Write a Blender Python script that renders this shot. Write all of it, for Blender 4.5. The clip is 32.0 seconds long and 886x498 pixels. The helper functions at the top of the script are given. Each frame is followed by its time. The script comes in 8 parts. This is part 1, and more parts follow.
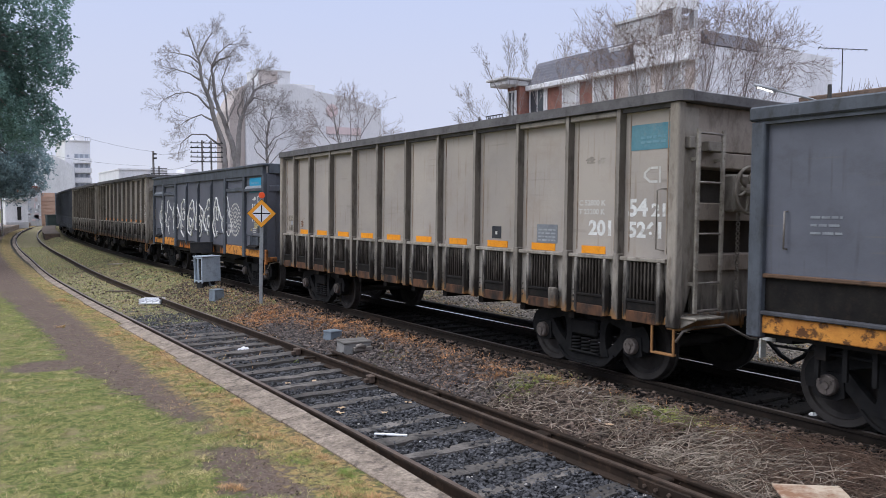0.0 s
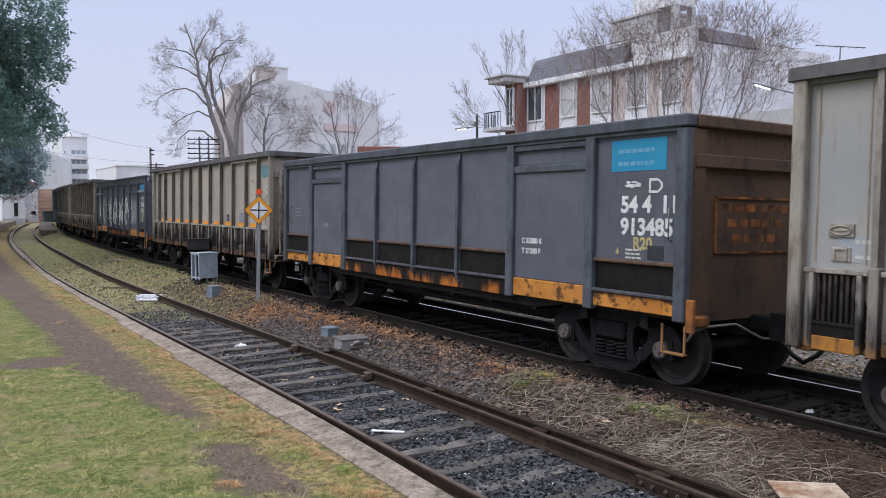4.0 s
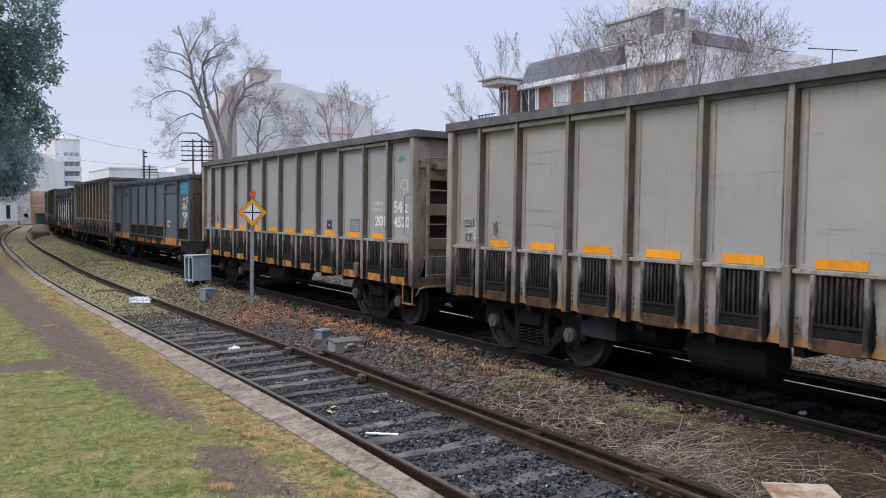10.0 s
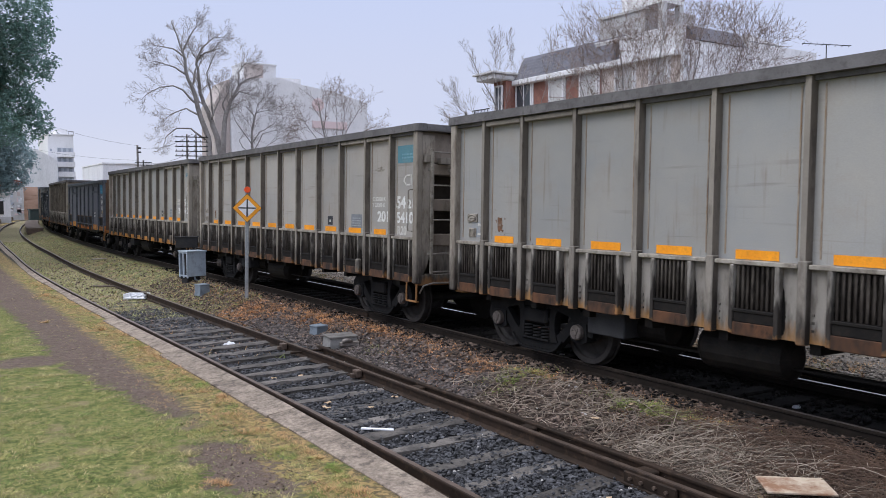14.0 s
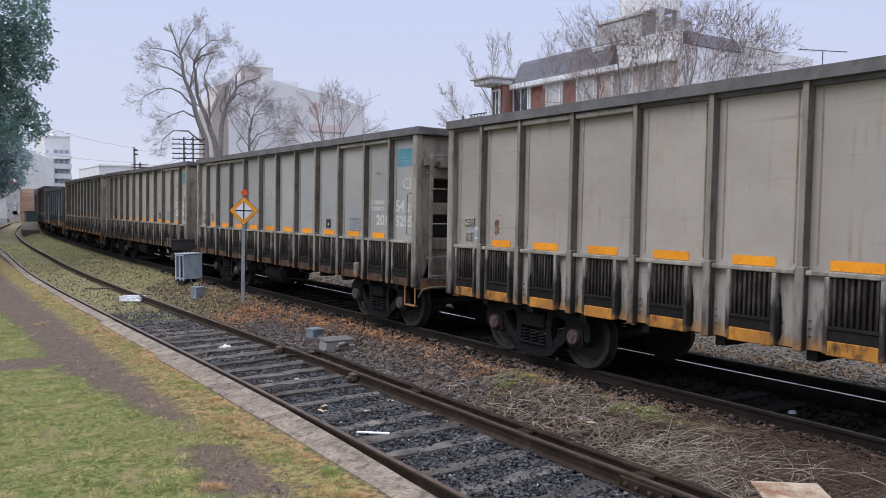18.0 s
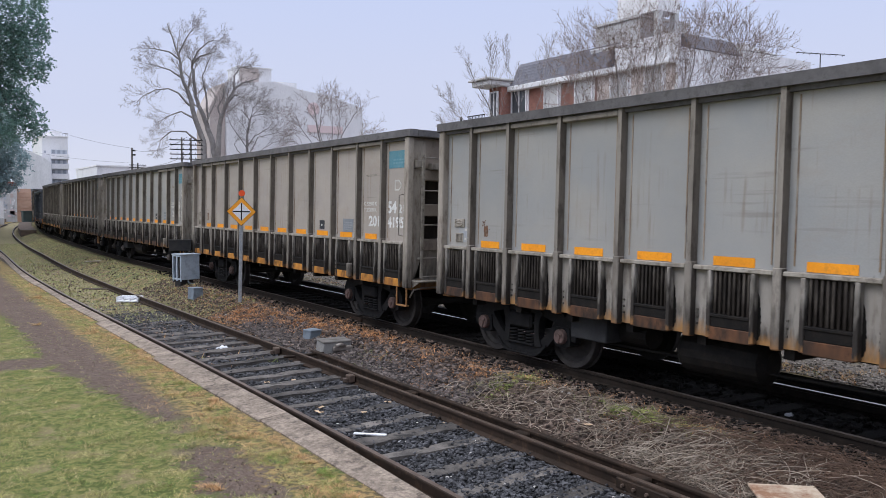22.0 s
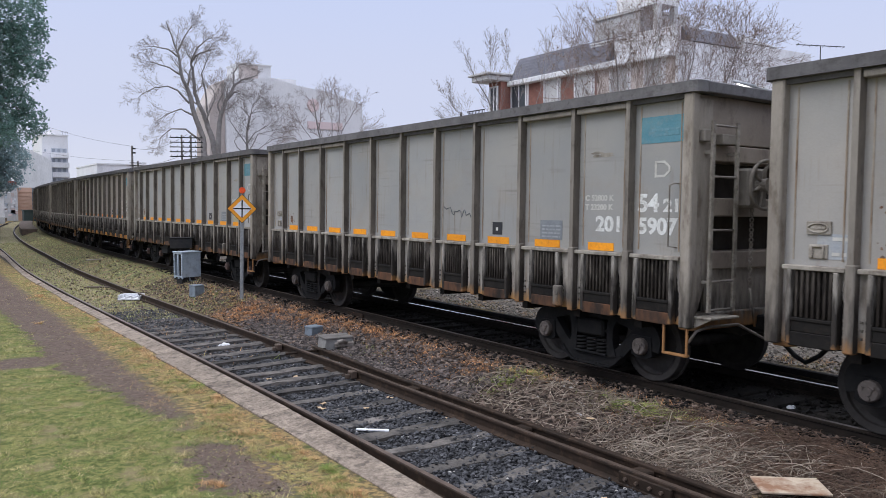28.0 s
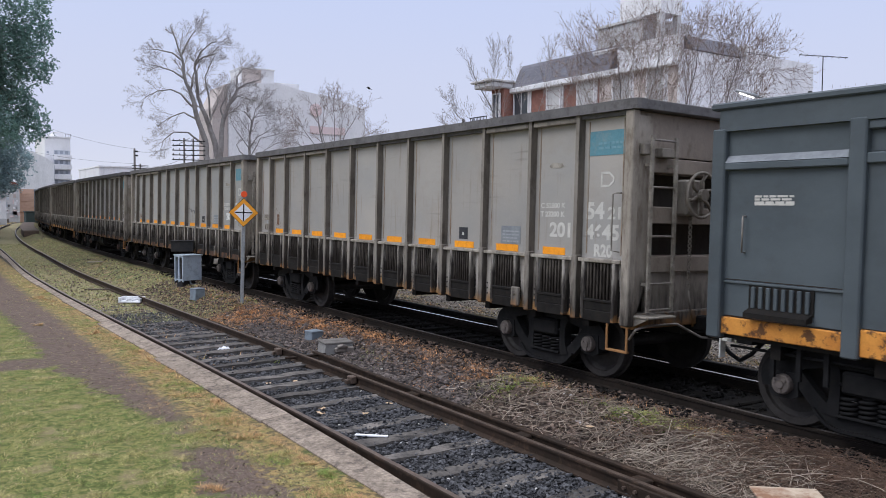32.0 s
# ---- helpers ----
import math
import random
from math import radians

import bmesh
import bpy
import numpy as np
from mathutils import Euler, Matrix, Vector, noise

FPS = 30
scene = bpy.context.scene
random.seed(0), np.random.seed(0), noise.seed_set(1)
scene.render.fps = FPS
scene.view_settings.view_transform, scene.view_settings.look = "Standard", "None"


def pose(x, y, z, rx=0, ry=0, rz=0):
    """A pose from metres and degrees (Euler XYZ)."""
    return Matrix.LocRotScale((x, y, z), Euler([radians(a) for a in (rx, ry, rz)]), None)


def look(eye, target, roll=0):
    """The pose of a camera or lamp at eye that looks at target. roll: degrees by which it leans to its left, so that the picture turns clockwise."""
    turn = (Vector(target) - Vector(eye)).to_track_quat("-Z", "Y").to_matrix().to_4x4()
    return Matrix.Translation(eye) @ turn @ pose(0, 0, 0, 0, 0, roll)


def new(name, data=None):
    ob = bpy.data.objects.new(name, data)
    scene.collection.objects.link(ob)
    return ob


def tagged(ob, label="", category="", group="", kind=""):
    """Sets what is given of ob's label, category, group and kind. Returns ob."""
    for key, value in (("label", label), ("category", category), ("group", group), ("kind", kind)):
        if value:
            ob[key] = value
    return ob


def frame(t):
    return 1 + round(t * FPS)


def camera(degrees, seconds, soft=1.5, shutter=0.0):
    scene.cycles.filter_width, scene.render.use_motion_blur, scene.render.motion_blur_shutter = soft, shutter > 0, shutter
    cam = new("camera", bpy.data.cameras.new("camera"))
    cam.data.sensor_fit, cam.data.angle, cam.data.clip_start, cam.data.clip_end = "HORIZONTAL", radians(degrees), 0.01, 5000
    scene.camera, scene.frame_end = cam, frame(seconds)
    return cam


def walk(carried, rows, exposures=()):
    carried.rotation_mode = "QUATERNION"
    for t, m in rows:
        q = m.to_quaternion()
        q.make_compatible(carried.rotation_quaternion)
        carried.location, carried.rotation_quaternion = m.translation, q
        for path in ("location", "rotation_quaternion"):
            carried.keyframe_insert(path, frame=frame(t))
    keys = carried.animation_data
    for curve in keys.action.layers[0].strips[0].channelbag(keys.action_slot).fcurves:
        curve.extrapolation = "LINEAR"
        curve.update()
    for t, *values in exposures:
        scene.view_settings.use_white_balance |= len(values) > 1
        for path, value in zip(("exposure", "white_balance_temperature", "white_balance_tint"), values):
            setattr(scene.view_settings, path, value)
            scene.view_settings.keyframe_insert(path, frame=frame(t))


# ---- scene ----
cam = camera(58.14, 32.0, soft=0.6, shutter=0.12)
EYE_HEIGHT = 2.354


def view(down, turn, lean):
    """A hand-held view from one spot: degrees below the level, clockwise from the track, and of lean."""
    return pose(0, 0, EYE_HEIGHT, 90 - down, 0, -turn) @ pose(0, 0, 0, 0, 0, -lean)


walk(cam, [(t, view(p, y, r)) for t, p, y, r in (
    (0.0, 3.099, 32.684, 0.271),
    (0.5, 3.158, 32.719, 0.316),
    (1.0, 3.198, 32.738, 0.305),
    (1.5, 3.220, 32.747, 0.258),
    (2.0, 3.241, 32.763, 0.215),
    (2.5, 3.269, 32.791, 0.193),
    (3.0, 3.295, 32.822, 0.185),
    (3.5, 3.327, 32.847, 0.196),
    (5.5, 3.208, 32.986, -0.009),
    (6.0, 3.145, 33.038, -0.016),
    (6.5, 3.081, 33.077, -0.043),
    (7.0, 3.026, 33.109, -0.084),
    (7.5, 2.997, 33.141, -0.102),
    (8.0, 2.996, 33.179, -0.071),
    (8.5, 3.010, 33.220, -0.021),
    (9.0, 3.042, 33.251, 0.042),
    (9.5, 3.100, 33.273, 0.120),
    (10.0, 3.158, 33.297, 0.180),
    (10.5, 3.195, 33.325, 0.197),
    (11.0, 3.221, 33.354, 0.176),
    (11.5, 3.254, 33.397, 0.159),
    (12.0, 3.291, 33.452, 0.150),
    (12.5, 3.326, 33.508, 0.134),
    (13.0, 3.370, 33.566, 0.140),
    (13.5, 3.427, 33.618, 0.177),
    (14.0, 3.494, 33.657, 0.247),
    (14.5, 3.566, 33.688, 0.355),
    (16.5, 3.373, 33.800, 0.175),
    (17.0, 3.285, 33.834, 0.109),
    (17.5, 3.237, 33.866, 0.036),
    (18.0, 3.227, 33.896, -0.036),
    (18.5, 3.211, 33.928, -0.094),
    (19.0, 3.170, 33.968, -0.135),
    (19.5, 3.120, 34.009, -0.170),
    (20.0, 3.082, 34.032, -0.212),
    (20.5, 3.078, 34.044, -0.250),
    (21.0, 3.107, 34.054, -0.252),
    (21.5, 3.126, 34.063, -0.233),
    (22.0, 3.117, 34.067, -0.234),
    (22.5, 3.116, 34.061, -0.224),
    (23.0, 3.149, 34.045, -0.177),
    (23.5, 3.199, 34.024, -0.105),
    (24.0, 3.250, 33.999, -0.002),
    (24.5, 3.293, 33.970, 0.106),
    (25.0, 3.321, 33.954, 0.190),
    (25.5, 3.342, 33.955, 0.261),
    (27.5, 3.454, 33.964, 0.296),
    (28.0, 3.444, 33.998, 0.237),
    (28.5, 3.420, 34.007, 0.176),
    (29.0, 3.365, 34.001, 0.079),
    (29.5, 3.297, 33.996, -0.015),
    (30.0, 3.229, 33.991, -0.090),
    (30.5, 3.162, 33.984, -0.155),
    (31.0, 3.102, 33.978, -0.211),
    (31.5, 3.049, 33.960, -0.288),
    (32.0, 3.012, 33.927, -0.384),
)], exposures=[(0.0, 0.0, 6250, 10), (32.0, 0.0, 6250, 10)])

# ---- light: a foggy, overcast morning ----
SUN_HEIGHT, SUN_TURN = 47.5, -66.0
world = bpy.data.worlds.new("overcast")
scene.world = world
world.use_nodes = True
wn, wl = world.node_tree.nodes, world.node_tree.links
wn.clear()
w_out = wn.new("ShaderNodeOutputWorld")
w_bg = wn.new("ShaderNodeBackground")
w_sky = wn.new("ShaderNodeTexSky")
w_sky.sky_type = "NISHITA"
w_sky.sun_disc = False
w_sky.sun_elevation, w_sky.sun_rotation = radians(SUN_HEIGHT), radians(SUN_TURN)
w_sky.dust_density = 4.0
w_scale = wn.new("ShaderNodeVectorMath")
w_scale.operation = "SCALE"
w_scale.inputs["Scale"].default_value = 0.05
w_geo = wn.new("ShaderNodeNewGeometry")
w_tc = wn.new("ShaderNodeTexCoord")
w_sep = wn.new("ShaderNodeSeparateXYZ")
w_ramp = wn.new("ShaderNodeValToRGB")
w_ramp.color_ramp.interpolation = "EASE"
for i, (p, c) in enumerate(((0.0, (0.80, 0.81, 0.91)), (0.12, (0.70, 0.737, 0.92)), (0.28, (0.645, 0.712, 0.955)), (1.0, (2.25, 2.33, 2.55)))):
    e = w_ramp.color_ramp.elements[i] if i < 2 else w_ramp.color_ramp.elements.new(p)
    e.position, e.color = p, (*c, 1)
w_mix = wn.new("ShaderNodeMix")
w_mix.data_type = "RGBA"
w_mix.inputs["Factor"].default_value = 0.9
wl.new(w_tc.outputs["Generated"], w_sep.inputs[0])
wl.new(w_sep.outputs["Z"], w_ramp.inputs[0])
wl.new(w_sky.outputs[0], w_scale.inputs[0])
wl.new(w_scale.outputs[0], w_mix.inputs["A"])
wl.new(w_ramp.outputs[0], w_mix.inputs["B"])
wl.new(w_mix.outputs["Result"], w_bg.inputs["Color"])
w_bg.inputs["Strength"].default_value = 1.0
wl.new(w_bg.outputs[0], w_out.inputs[0])
sun = new("sun", bpy.data.lights.new("sun", "SUN"))
sun.data.energy, sun.data.angle, sun.data.color = 1.3, radians(30), (1.0, 0.98, 0.95)
sun.matrix_world = look((-20, 9, 24), (0, 0, 0))

# ---- materials ----
def surf(name, c1, c2, scale=2.0, rough=0.75, metal=0.0, fine=40.0, bump=0.15, spread=0.12, stretch=1.0, dirt=None, dirt_scale=6.0, dirt_amount=0.35, vary=0.1, edge=0.12, soot=None, runs=None, foot=None):
    """A worn surface: two colours in large patches, fine grain, dirt in spots, relief. stretch: longer upright streaks."""
    m = bpy.data.materials.new(name)
    m.use_nodes = True
    n, l = m.node_tree.nodes, m.node_tree.links
    b = n["Principled BSDF"]
    tc, mp = n.new("ShaderNodeTexCoord"), n.new("ShaderNodeMapping")
    mp.inputs["Scale"].default_value = (1, 1, 1 / stretch)
    l.new(tc.outputs["Object"], mp.inputs[0])
    info = n.new("ShaderNodeObjectInfo")
    shift = n.new("ShaderNodeMath")
    shift.operation = "MULTIPLY"
    shift.inputs[1].default_value = 43.0
    l.new(info.outputs["Random"], shift.inputs[0])
    l.new(shift.outputs[0], mp.inputs["Location"])

    def noise_tex(s, detail=5, rough_=0.6):
        t = n.new("ShaderNodeTexNoise")
        t.inputs["Scale"].default_value, t.inputs["Detail"].default_value, t.inputs["Roughness"].default_value = s, detail, rough_
        l.new(mp.outputs[0], t.inputs["Vector"])
        return t.outputs[0]

    def ramp(v, a, z):
        r = n.new("ShaderNodeMapRange")
        r.inputs["From Min"].default_value, r.inputs["From Max"].default_value = a, z
        l.new(v, r.inputs["Value"])
        return r.outputs[0]

    def mix(f, a, z):
        x = n.new("ShaderNodeMix")
        x.data_type = "RGBA"
        for s, v in (("Factor", f), ("A", a), ("B", z)):
            if isinstance(v, tuple):
                x.inputs[s].default_value = (*v, 1)
            elif isinstance(v, float):
                x.inputs[s].default_value = v
            else:
                l.new(v, x.inputs[s])
        return x.outputs["Result"]

    col = mix(ramp(noise_tex(scale), 0.35, 0.65), c1, c2)
    if dirt:
        f = n.new("ShaderNodeMath")
        f.operation = "MULTIPLY"
        l.new(ramp(noise_tex(dirt_scale, 8, 0.7), 0.52, 0.52 + edge), f.inputs[0])
        f.inputs[1].default_value = dirt_amount
        col = mix(f.outputs[0], col, dirt)
    if runs:
        # thin rusty runs down the plate, in places, and faint scratches across it
        place = ramp(noise_tex(1.3, 2), 0.45, 0.65)
        for size, lo, hi, col2, amount, gate in (((1, 1, 0.05), 0.56, 0.70, runs, 0.55, True), ((0.04, 0.04, 1), 0.60, 0.70, (0.16, 0.14, 0.12), 0.4, True)):
            rm = n.new("ShaderNodeMapping")
            rm.inputs["Scale"].default_value = size
            l.new(tc.outputs["Object"], rm.inputs[0])
            l.new(shift.outputs[0], rm.inputs["Location"])
            rt = n.new("ShaderNodeTexNoise")
            rt.inputs["Scale"].default_value, rt.inputs["Detail"].default_value = 16.0, 5
            l.new(rm.outputs[0], rt.inputs["Vector"])
            f = n.new("ShaderNodeMath")
            f.operation = "MULTIPLY"
            l.new(ramp(rt.outputs[0], lo, hi), f.inputs[0])
            l.new(place, f.inputs[1])
            f2 = n.new("ShaderNodeMath")
            f2.operation = "MULTIPLY"
            f2.use_clamp = True
            l.new(f.outputs[0], f2.inputs[0])
            f2.inputs[1].default_value = amount
            col = mix(f2.outputs[0], col, col2)
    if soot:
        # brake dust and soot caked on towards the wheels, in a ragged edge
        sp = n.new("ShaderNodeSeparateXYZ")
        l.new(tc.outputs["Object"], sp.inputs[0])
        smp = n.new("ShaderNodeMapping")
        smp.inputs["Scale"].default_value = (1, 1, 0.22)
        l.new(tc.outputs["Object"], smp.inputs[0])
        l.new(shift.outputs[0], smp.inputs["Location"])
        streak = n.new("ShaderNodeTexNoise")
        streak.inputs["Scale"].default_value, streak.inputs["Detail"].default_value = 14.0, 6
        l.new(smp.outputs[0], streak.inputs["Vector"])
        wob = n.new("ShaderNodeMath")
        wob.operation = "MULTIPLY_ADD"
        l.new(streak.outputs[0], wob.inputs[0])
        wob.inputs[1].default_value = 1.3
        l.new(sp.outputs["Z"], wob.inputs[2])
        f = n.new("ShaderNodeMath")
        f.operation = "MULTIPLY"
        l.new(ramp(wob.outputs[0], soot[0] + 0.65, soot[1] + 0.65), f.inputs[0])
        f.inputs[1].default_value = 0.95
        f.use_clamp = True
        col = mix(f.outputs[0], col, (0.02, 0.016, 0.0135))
    if foot:
        # rust creeping up from the lower edge of a plate
        sp = n.new("ShaderNodeSeparateXYZ")
        l.new(tc.outputs["Object"], sp.inputs[0])
        up = n.new("ShaderNodeMath")
        up.operation = "MULTIPLY_ADD"
        l.new(noise_tex(9.0, 5), up.inputs[0])
        up.inputs[1].default_value = 0.45
        l.new(sp.outputs["Z"], up.inputs[2])
        f = n.new("ShaderNodeMath")
        f.operation = "MULTIPLY"
        f.use_clamp = True
        l.new(ramp(up.outputs[0], foot[0] + 0.225, foot[1] + 0.225), f.inputs[0])
        f.inputs[1].default_value = 1.0
        if len(foot) > 3:
            l.new(ramp(noise_tex(foot[3], 3), 0.47, 0.58), f.inputs[1])
        col = mix(f.outputs[0], col, foot[2])
    grain = noise_tex(fine, 4, 0.7)
    hv = n.new("ShaderNodeHueSaturation")
    g = n.new("ShaderNodeMapRange")
    g.inputs["To Min"].default_value, g.inputs["To Max"].default_value = 1 - spread * 2, 1 + spread * 2
    l.new(grain, g.inputs["Value"])
    g2 = n.new("ShaderNodeMapRange")
    g2.inputs["To Min"].default_value, g2.inputs["To Max"].default_value = 1 - vary, 1 + vary
    l.new(info.outputs["Random"], g2.inputs["Value"])
    mu = n.new("ShaderNodeMath")
    mu.operation = "MULTIPLY"
    l.new(g.outputs[0], mu.inputs[0])
    l.new(g2.outputs[0], mu.inputs[1])
    l.new(mu.outputs[0], hv.inputs["Value"])
    l.new(col, hv.inputs["Color"])
    l.new(hv.outputs[0], b.inputs["Base Color"])
    b.inputs["Roughness"].default_value, b.inputs["Metallic"].default_value = rough, metal
    b.inputs["Specular IOR Level"].default_value = 0.3 if max(c1) > 0.06 else 0.1
    if bump:
        bp = n.new("ShaderNodeBump")
        bp.inputs["Strength"].default_value, bp.inputs["Distance"].default_value = bump, 0.01
        l.new(grain, bp.inputs["Height"])
        l.new(bp.outputs[0], b.inputs["Normal"])
    return m


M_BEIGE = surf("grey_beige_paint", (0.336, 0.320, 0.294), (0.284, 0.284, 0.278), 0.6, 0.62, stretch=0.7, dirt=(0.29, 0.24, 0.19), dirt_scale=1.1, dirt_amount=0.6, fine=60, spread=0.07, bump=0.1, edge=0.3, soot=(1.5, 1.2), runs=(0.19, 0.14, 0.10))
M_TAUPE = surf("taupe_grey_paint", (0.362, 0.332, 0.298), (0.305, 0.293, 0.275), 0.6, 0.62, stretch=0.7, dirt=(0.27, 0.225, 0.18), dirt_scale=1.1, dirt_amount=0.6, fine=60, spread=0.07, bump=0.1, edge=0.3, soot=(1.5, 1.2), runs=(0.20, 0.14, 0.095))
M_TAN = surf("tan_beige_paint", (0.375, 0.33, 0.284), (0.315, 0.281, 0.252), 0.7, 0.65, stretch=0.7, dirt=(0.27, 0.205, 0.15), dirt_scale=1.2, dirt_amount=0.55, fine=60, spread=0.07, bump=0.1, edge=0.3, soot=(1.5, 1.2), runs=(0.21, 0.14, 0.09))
M_CORNER = surf("scuffed_beige_corner", (0.33, 0.29, 0.245), (0.22, 0.19, 0.155), 3, 0.75, stretch=3, dirt=(0.11, 0.08, 0.058), dirt_scale=6, dirt_amount=0.55, soot=(1.6, 0.8))
M_ENDTAUPE = surf("grimy_taupe_end", (0.30, 0.252, 0.208), (0.215, 0.178, 0.146), 1.6, 0.75, stretch=2, dirt=(0.10, 0.075, 0.056), dirt_scale=4, dirt_amount=0.5, fine=60, spread=0.1)
# the recessed end sheet, much darker than the ribs before it
M_RECESS = surf("dark_end_recess", (0.05, 0.043, 0.038), (0.085, 0.075, 0.064), 2, 0.85, stretch=2)
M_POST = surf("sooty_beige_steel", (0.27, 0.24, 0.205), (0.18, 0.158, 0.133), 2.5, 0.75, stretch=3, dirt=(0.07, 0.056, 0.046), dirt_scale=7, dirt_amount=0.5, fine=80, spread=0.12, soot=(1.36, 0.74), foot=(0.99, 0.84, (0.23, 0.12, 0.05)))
M_LEDGE = surf("worn_beige_edge", (0.37, 0.335, 0.285), (0.20, 0.175, 0.145), 6, 0.7, dirt=(0.09, 0.065, 0.048), dirt_scale=9, dirt_amount=0.6)
M_CAP = surf("grimy_top_rail", (0.142, 0.134, 0.135), (0.096, 0.090, 0.091), 3, 0.75, dirt=(0.05, 0.043, 0.04), dirt_scale=8, dirt_amount=0.5)
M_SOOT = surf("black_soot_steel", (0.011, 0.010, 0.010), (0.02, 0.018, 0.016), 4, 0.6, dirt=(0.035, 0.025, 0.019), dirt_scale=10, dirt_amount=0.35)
M_GEARBOX = surf("dusty_black_box", (0.032, 0.032, 0.034), (0.045, 0.045, 0.047), 3, 0.7)
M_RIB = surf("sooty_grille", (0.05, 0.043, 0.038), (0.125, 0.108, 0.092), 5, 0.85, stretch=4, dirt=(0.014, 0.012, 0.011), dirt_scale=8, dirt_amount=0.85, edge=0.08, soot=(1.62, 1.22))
M_ORANGE = surf("orange_reflector", (0.85, 0.33, 0.015), (0.75, 0.27, 0.012), 3, 0.5, dirt=(0.3, 0.13, 0.04), dirt_scale=14, dirt_amount=0.3, bump=0.03)
M_SKIRT = surf("rusty_orange_skirt", (0.56, 0.24, 0.034), (0.26, 0.11, 0.03), 4, 0.75, dirt=(0.02, 0.016, 0.013), dirt_scale=5, dirt_amount=0.9, edge=0.14, stretch=2)
M_BROWN = surf("rust_brown_skirt", (0.13, 0.058, 0.028), (0.03, 0.02, 0.015), 5, 0.8, dirt=(0.014, 0.012, 0.010), dirt_scale=4, dirt_amount=0.9, edge=0.12, stretch=2)
M_SLATE = surf("slate_blue_paint", (0.122, 0.126, 0.150), (0.095, 0.098, 0.118), 1.2, 0.5, stretch=0.7, dirt=(0.058, 0.053, 0.052), dirt_scale=2.0, dirt_amount=0.5, fine=70, spread=0.06, bump=0.05, edge=0.3, runs=(0.05, 0.047, 0.045))
M_TEALSLATE = surf("teal_grey_paint", (0.082, 0.098, 0.108), (0.064, 0.077, 0.086), 1.2, 0.5, stretch=0.7, dirt=(0.045, 0.044, 0.043), dirt_scale=2.0, dirt_amount=0.5, fine=70, spread=0.06, bump=0.05, edge=0.3)
M_SLATEPOST = surf("slate_blue_frame", (0.092, 0.103, 0.122), (0.055, 0.06, 0.07), 3, 0.6, stretch=2, dirt=(0.03, 0.026, 0.024), dirt_scale=7, dirt_amount=0.5)
M_YELLOW = surf("worn_orange_sill", (0.62, 0.27, 0.05), (0.45, 0.17, 0.03), 4, 0.65, dirt=(0.04, 0.02, 0.014), dirt_scale=6, dirt_amount=0.85, edge=0.06)
M_RUSTSILL = surf("rusted_orange_sill", (0.42, 0.15, 0.032), (0.035, 0.022, 0.017), 3, 0.8, dirt=(0.016, 0.013, 0.011), dirt_scale=4, dirt_amount=0.9, edge=0.15)
M_SOOTSILL = surf("soot_black_sill", (0.014, 0.0125, 0.012), (0.026, 0.022, 0.019), 3, 0.75, stretch=2, dirt=(0.07, 0.032, 0.015), dirt_scale=3, dirt_amount=0.45, foot=(1.09, 0.96, (0.40, 0.13, 0.026), 1.5), fine=30, spread=0.2)
M_DUSTYLIP = surf("dusty_slate_lip", (0.085, 0.087, 0.10), (0.045, 0.044, 0.048), 4, 0.7)
M_RUSTEND = surf("rusty_brown_end", (0.13, 0.075, 0.045), (0.075, 0.048, 0.033), 1.5, 0.8, stretch=2, dirt=(0.03, 0.022, 0.018), dirt_scale=4, dirt_amount=0.6)
M_BOGIE = surf("black_cast_steel", (0.009, 0.0092, 0.010), (0.016, 0.0155, 0.016), 6, 0.7, dirt=(0.024, 0.02, 0.017), dirt_scale=10, dirt_amount=0.3)
M_WHEEL = surf("dark_wheel_steel", (0.045, 0.041, 0.039), (0.028, 0.025, 0.024), 7, 0.55)
M_CAPBOX = surf("grey_axle_cap", (0.125, 0.105, 0.096), (0.075, 0.063, 0.056), 8, 0.6)
M_REDCAP = surf("red_axle_cap", (0.125, 0.078, 0.068), (0.08, 0.056, 0.049), 9, 0.7, dirt=(0.03, 0.025, 0.022), dirt_scale=12, dirt_amount=0.5)
M_WHITE = surf("white_stencil_paint", (0.74, 0.74, 0.72), (0.60, 0.59, 0.56), 8, 0.7, dirt=(0.36, 0.33, 0.29), dirt_scale=14, dirt_amount=0.6, vary=0.03)
M_FAINT = surf("faded_stencil_paint", (0.56, 0.54, 0.50), (0.47, 0.45, 0.41), 10, 0.7, vary=0.03)
M_YTEXT = surf("faded_yellow_paint", (0.50, 0.40, 0.17), (0.40, 0.33, 0.15), 10, 0.7)
M_TEAL = surf("teal_panel_paint", (0.075, 0.21, 0.265), (0.12, 0.25, 0.29), 3, 0.6, dirt=(0.25, 0.27, 0.26), dirt_scale=4, dirt_amount=0.35)
M_TEALLINE = surf("worn_panel_lettering", (0.17, 0.31, 0.36), (0.12, 0.25, 0.3), 6, 0.6)
M_CYAN = surf("blue_panel_paint", (0.02, 0.24, 0.42), (0.03, 0.28, 0.45), 3, 0.5, dirt=(0.06, 0.12, 0.16), dirt_scale=6, dirt_amount=0.3)
M_CYANLINE = surf("worn_blue_lettering", (0.16, 0.36, 0.5), (0.1, 0.3, 0.45), 6, 0.6)
M_PLATE = surf("dark_data_plate", (0.035, 0.037, 0.042), (0.05, 0.05, 0.055), 12, 0.5)
M_GREYPLATE = surf("grey_data_plate", (0.22, 0.235, 0.25), (0.17, 0.18, 0.2), 8, 0.6)
M_STEEL = surf("worn_bare_steel", (0.30, 0.27, 0.24), (0.2, 0.17, 0.15), 8, 0.5, metal=0.4)
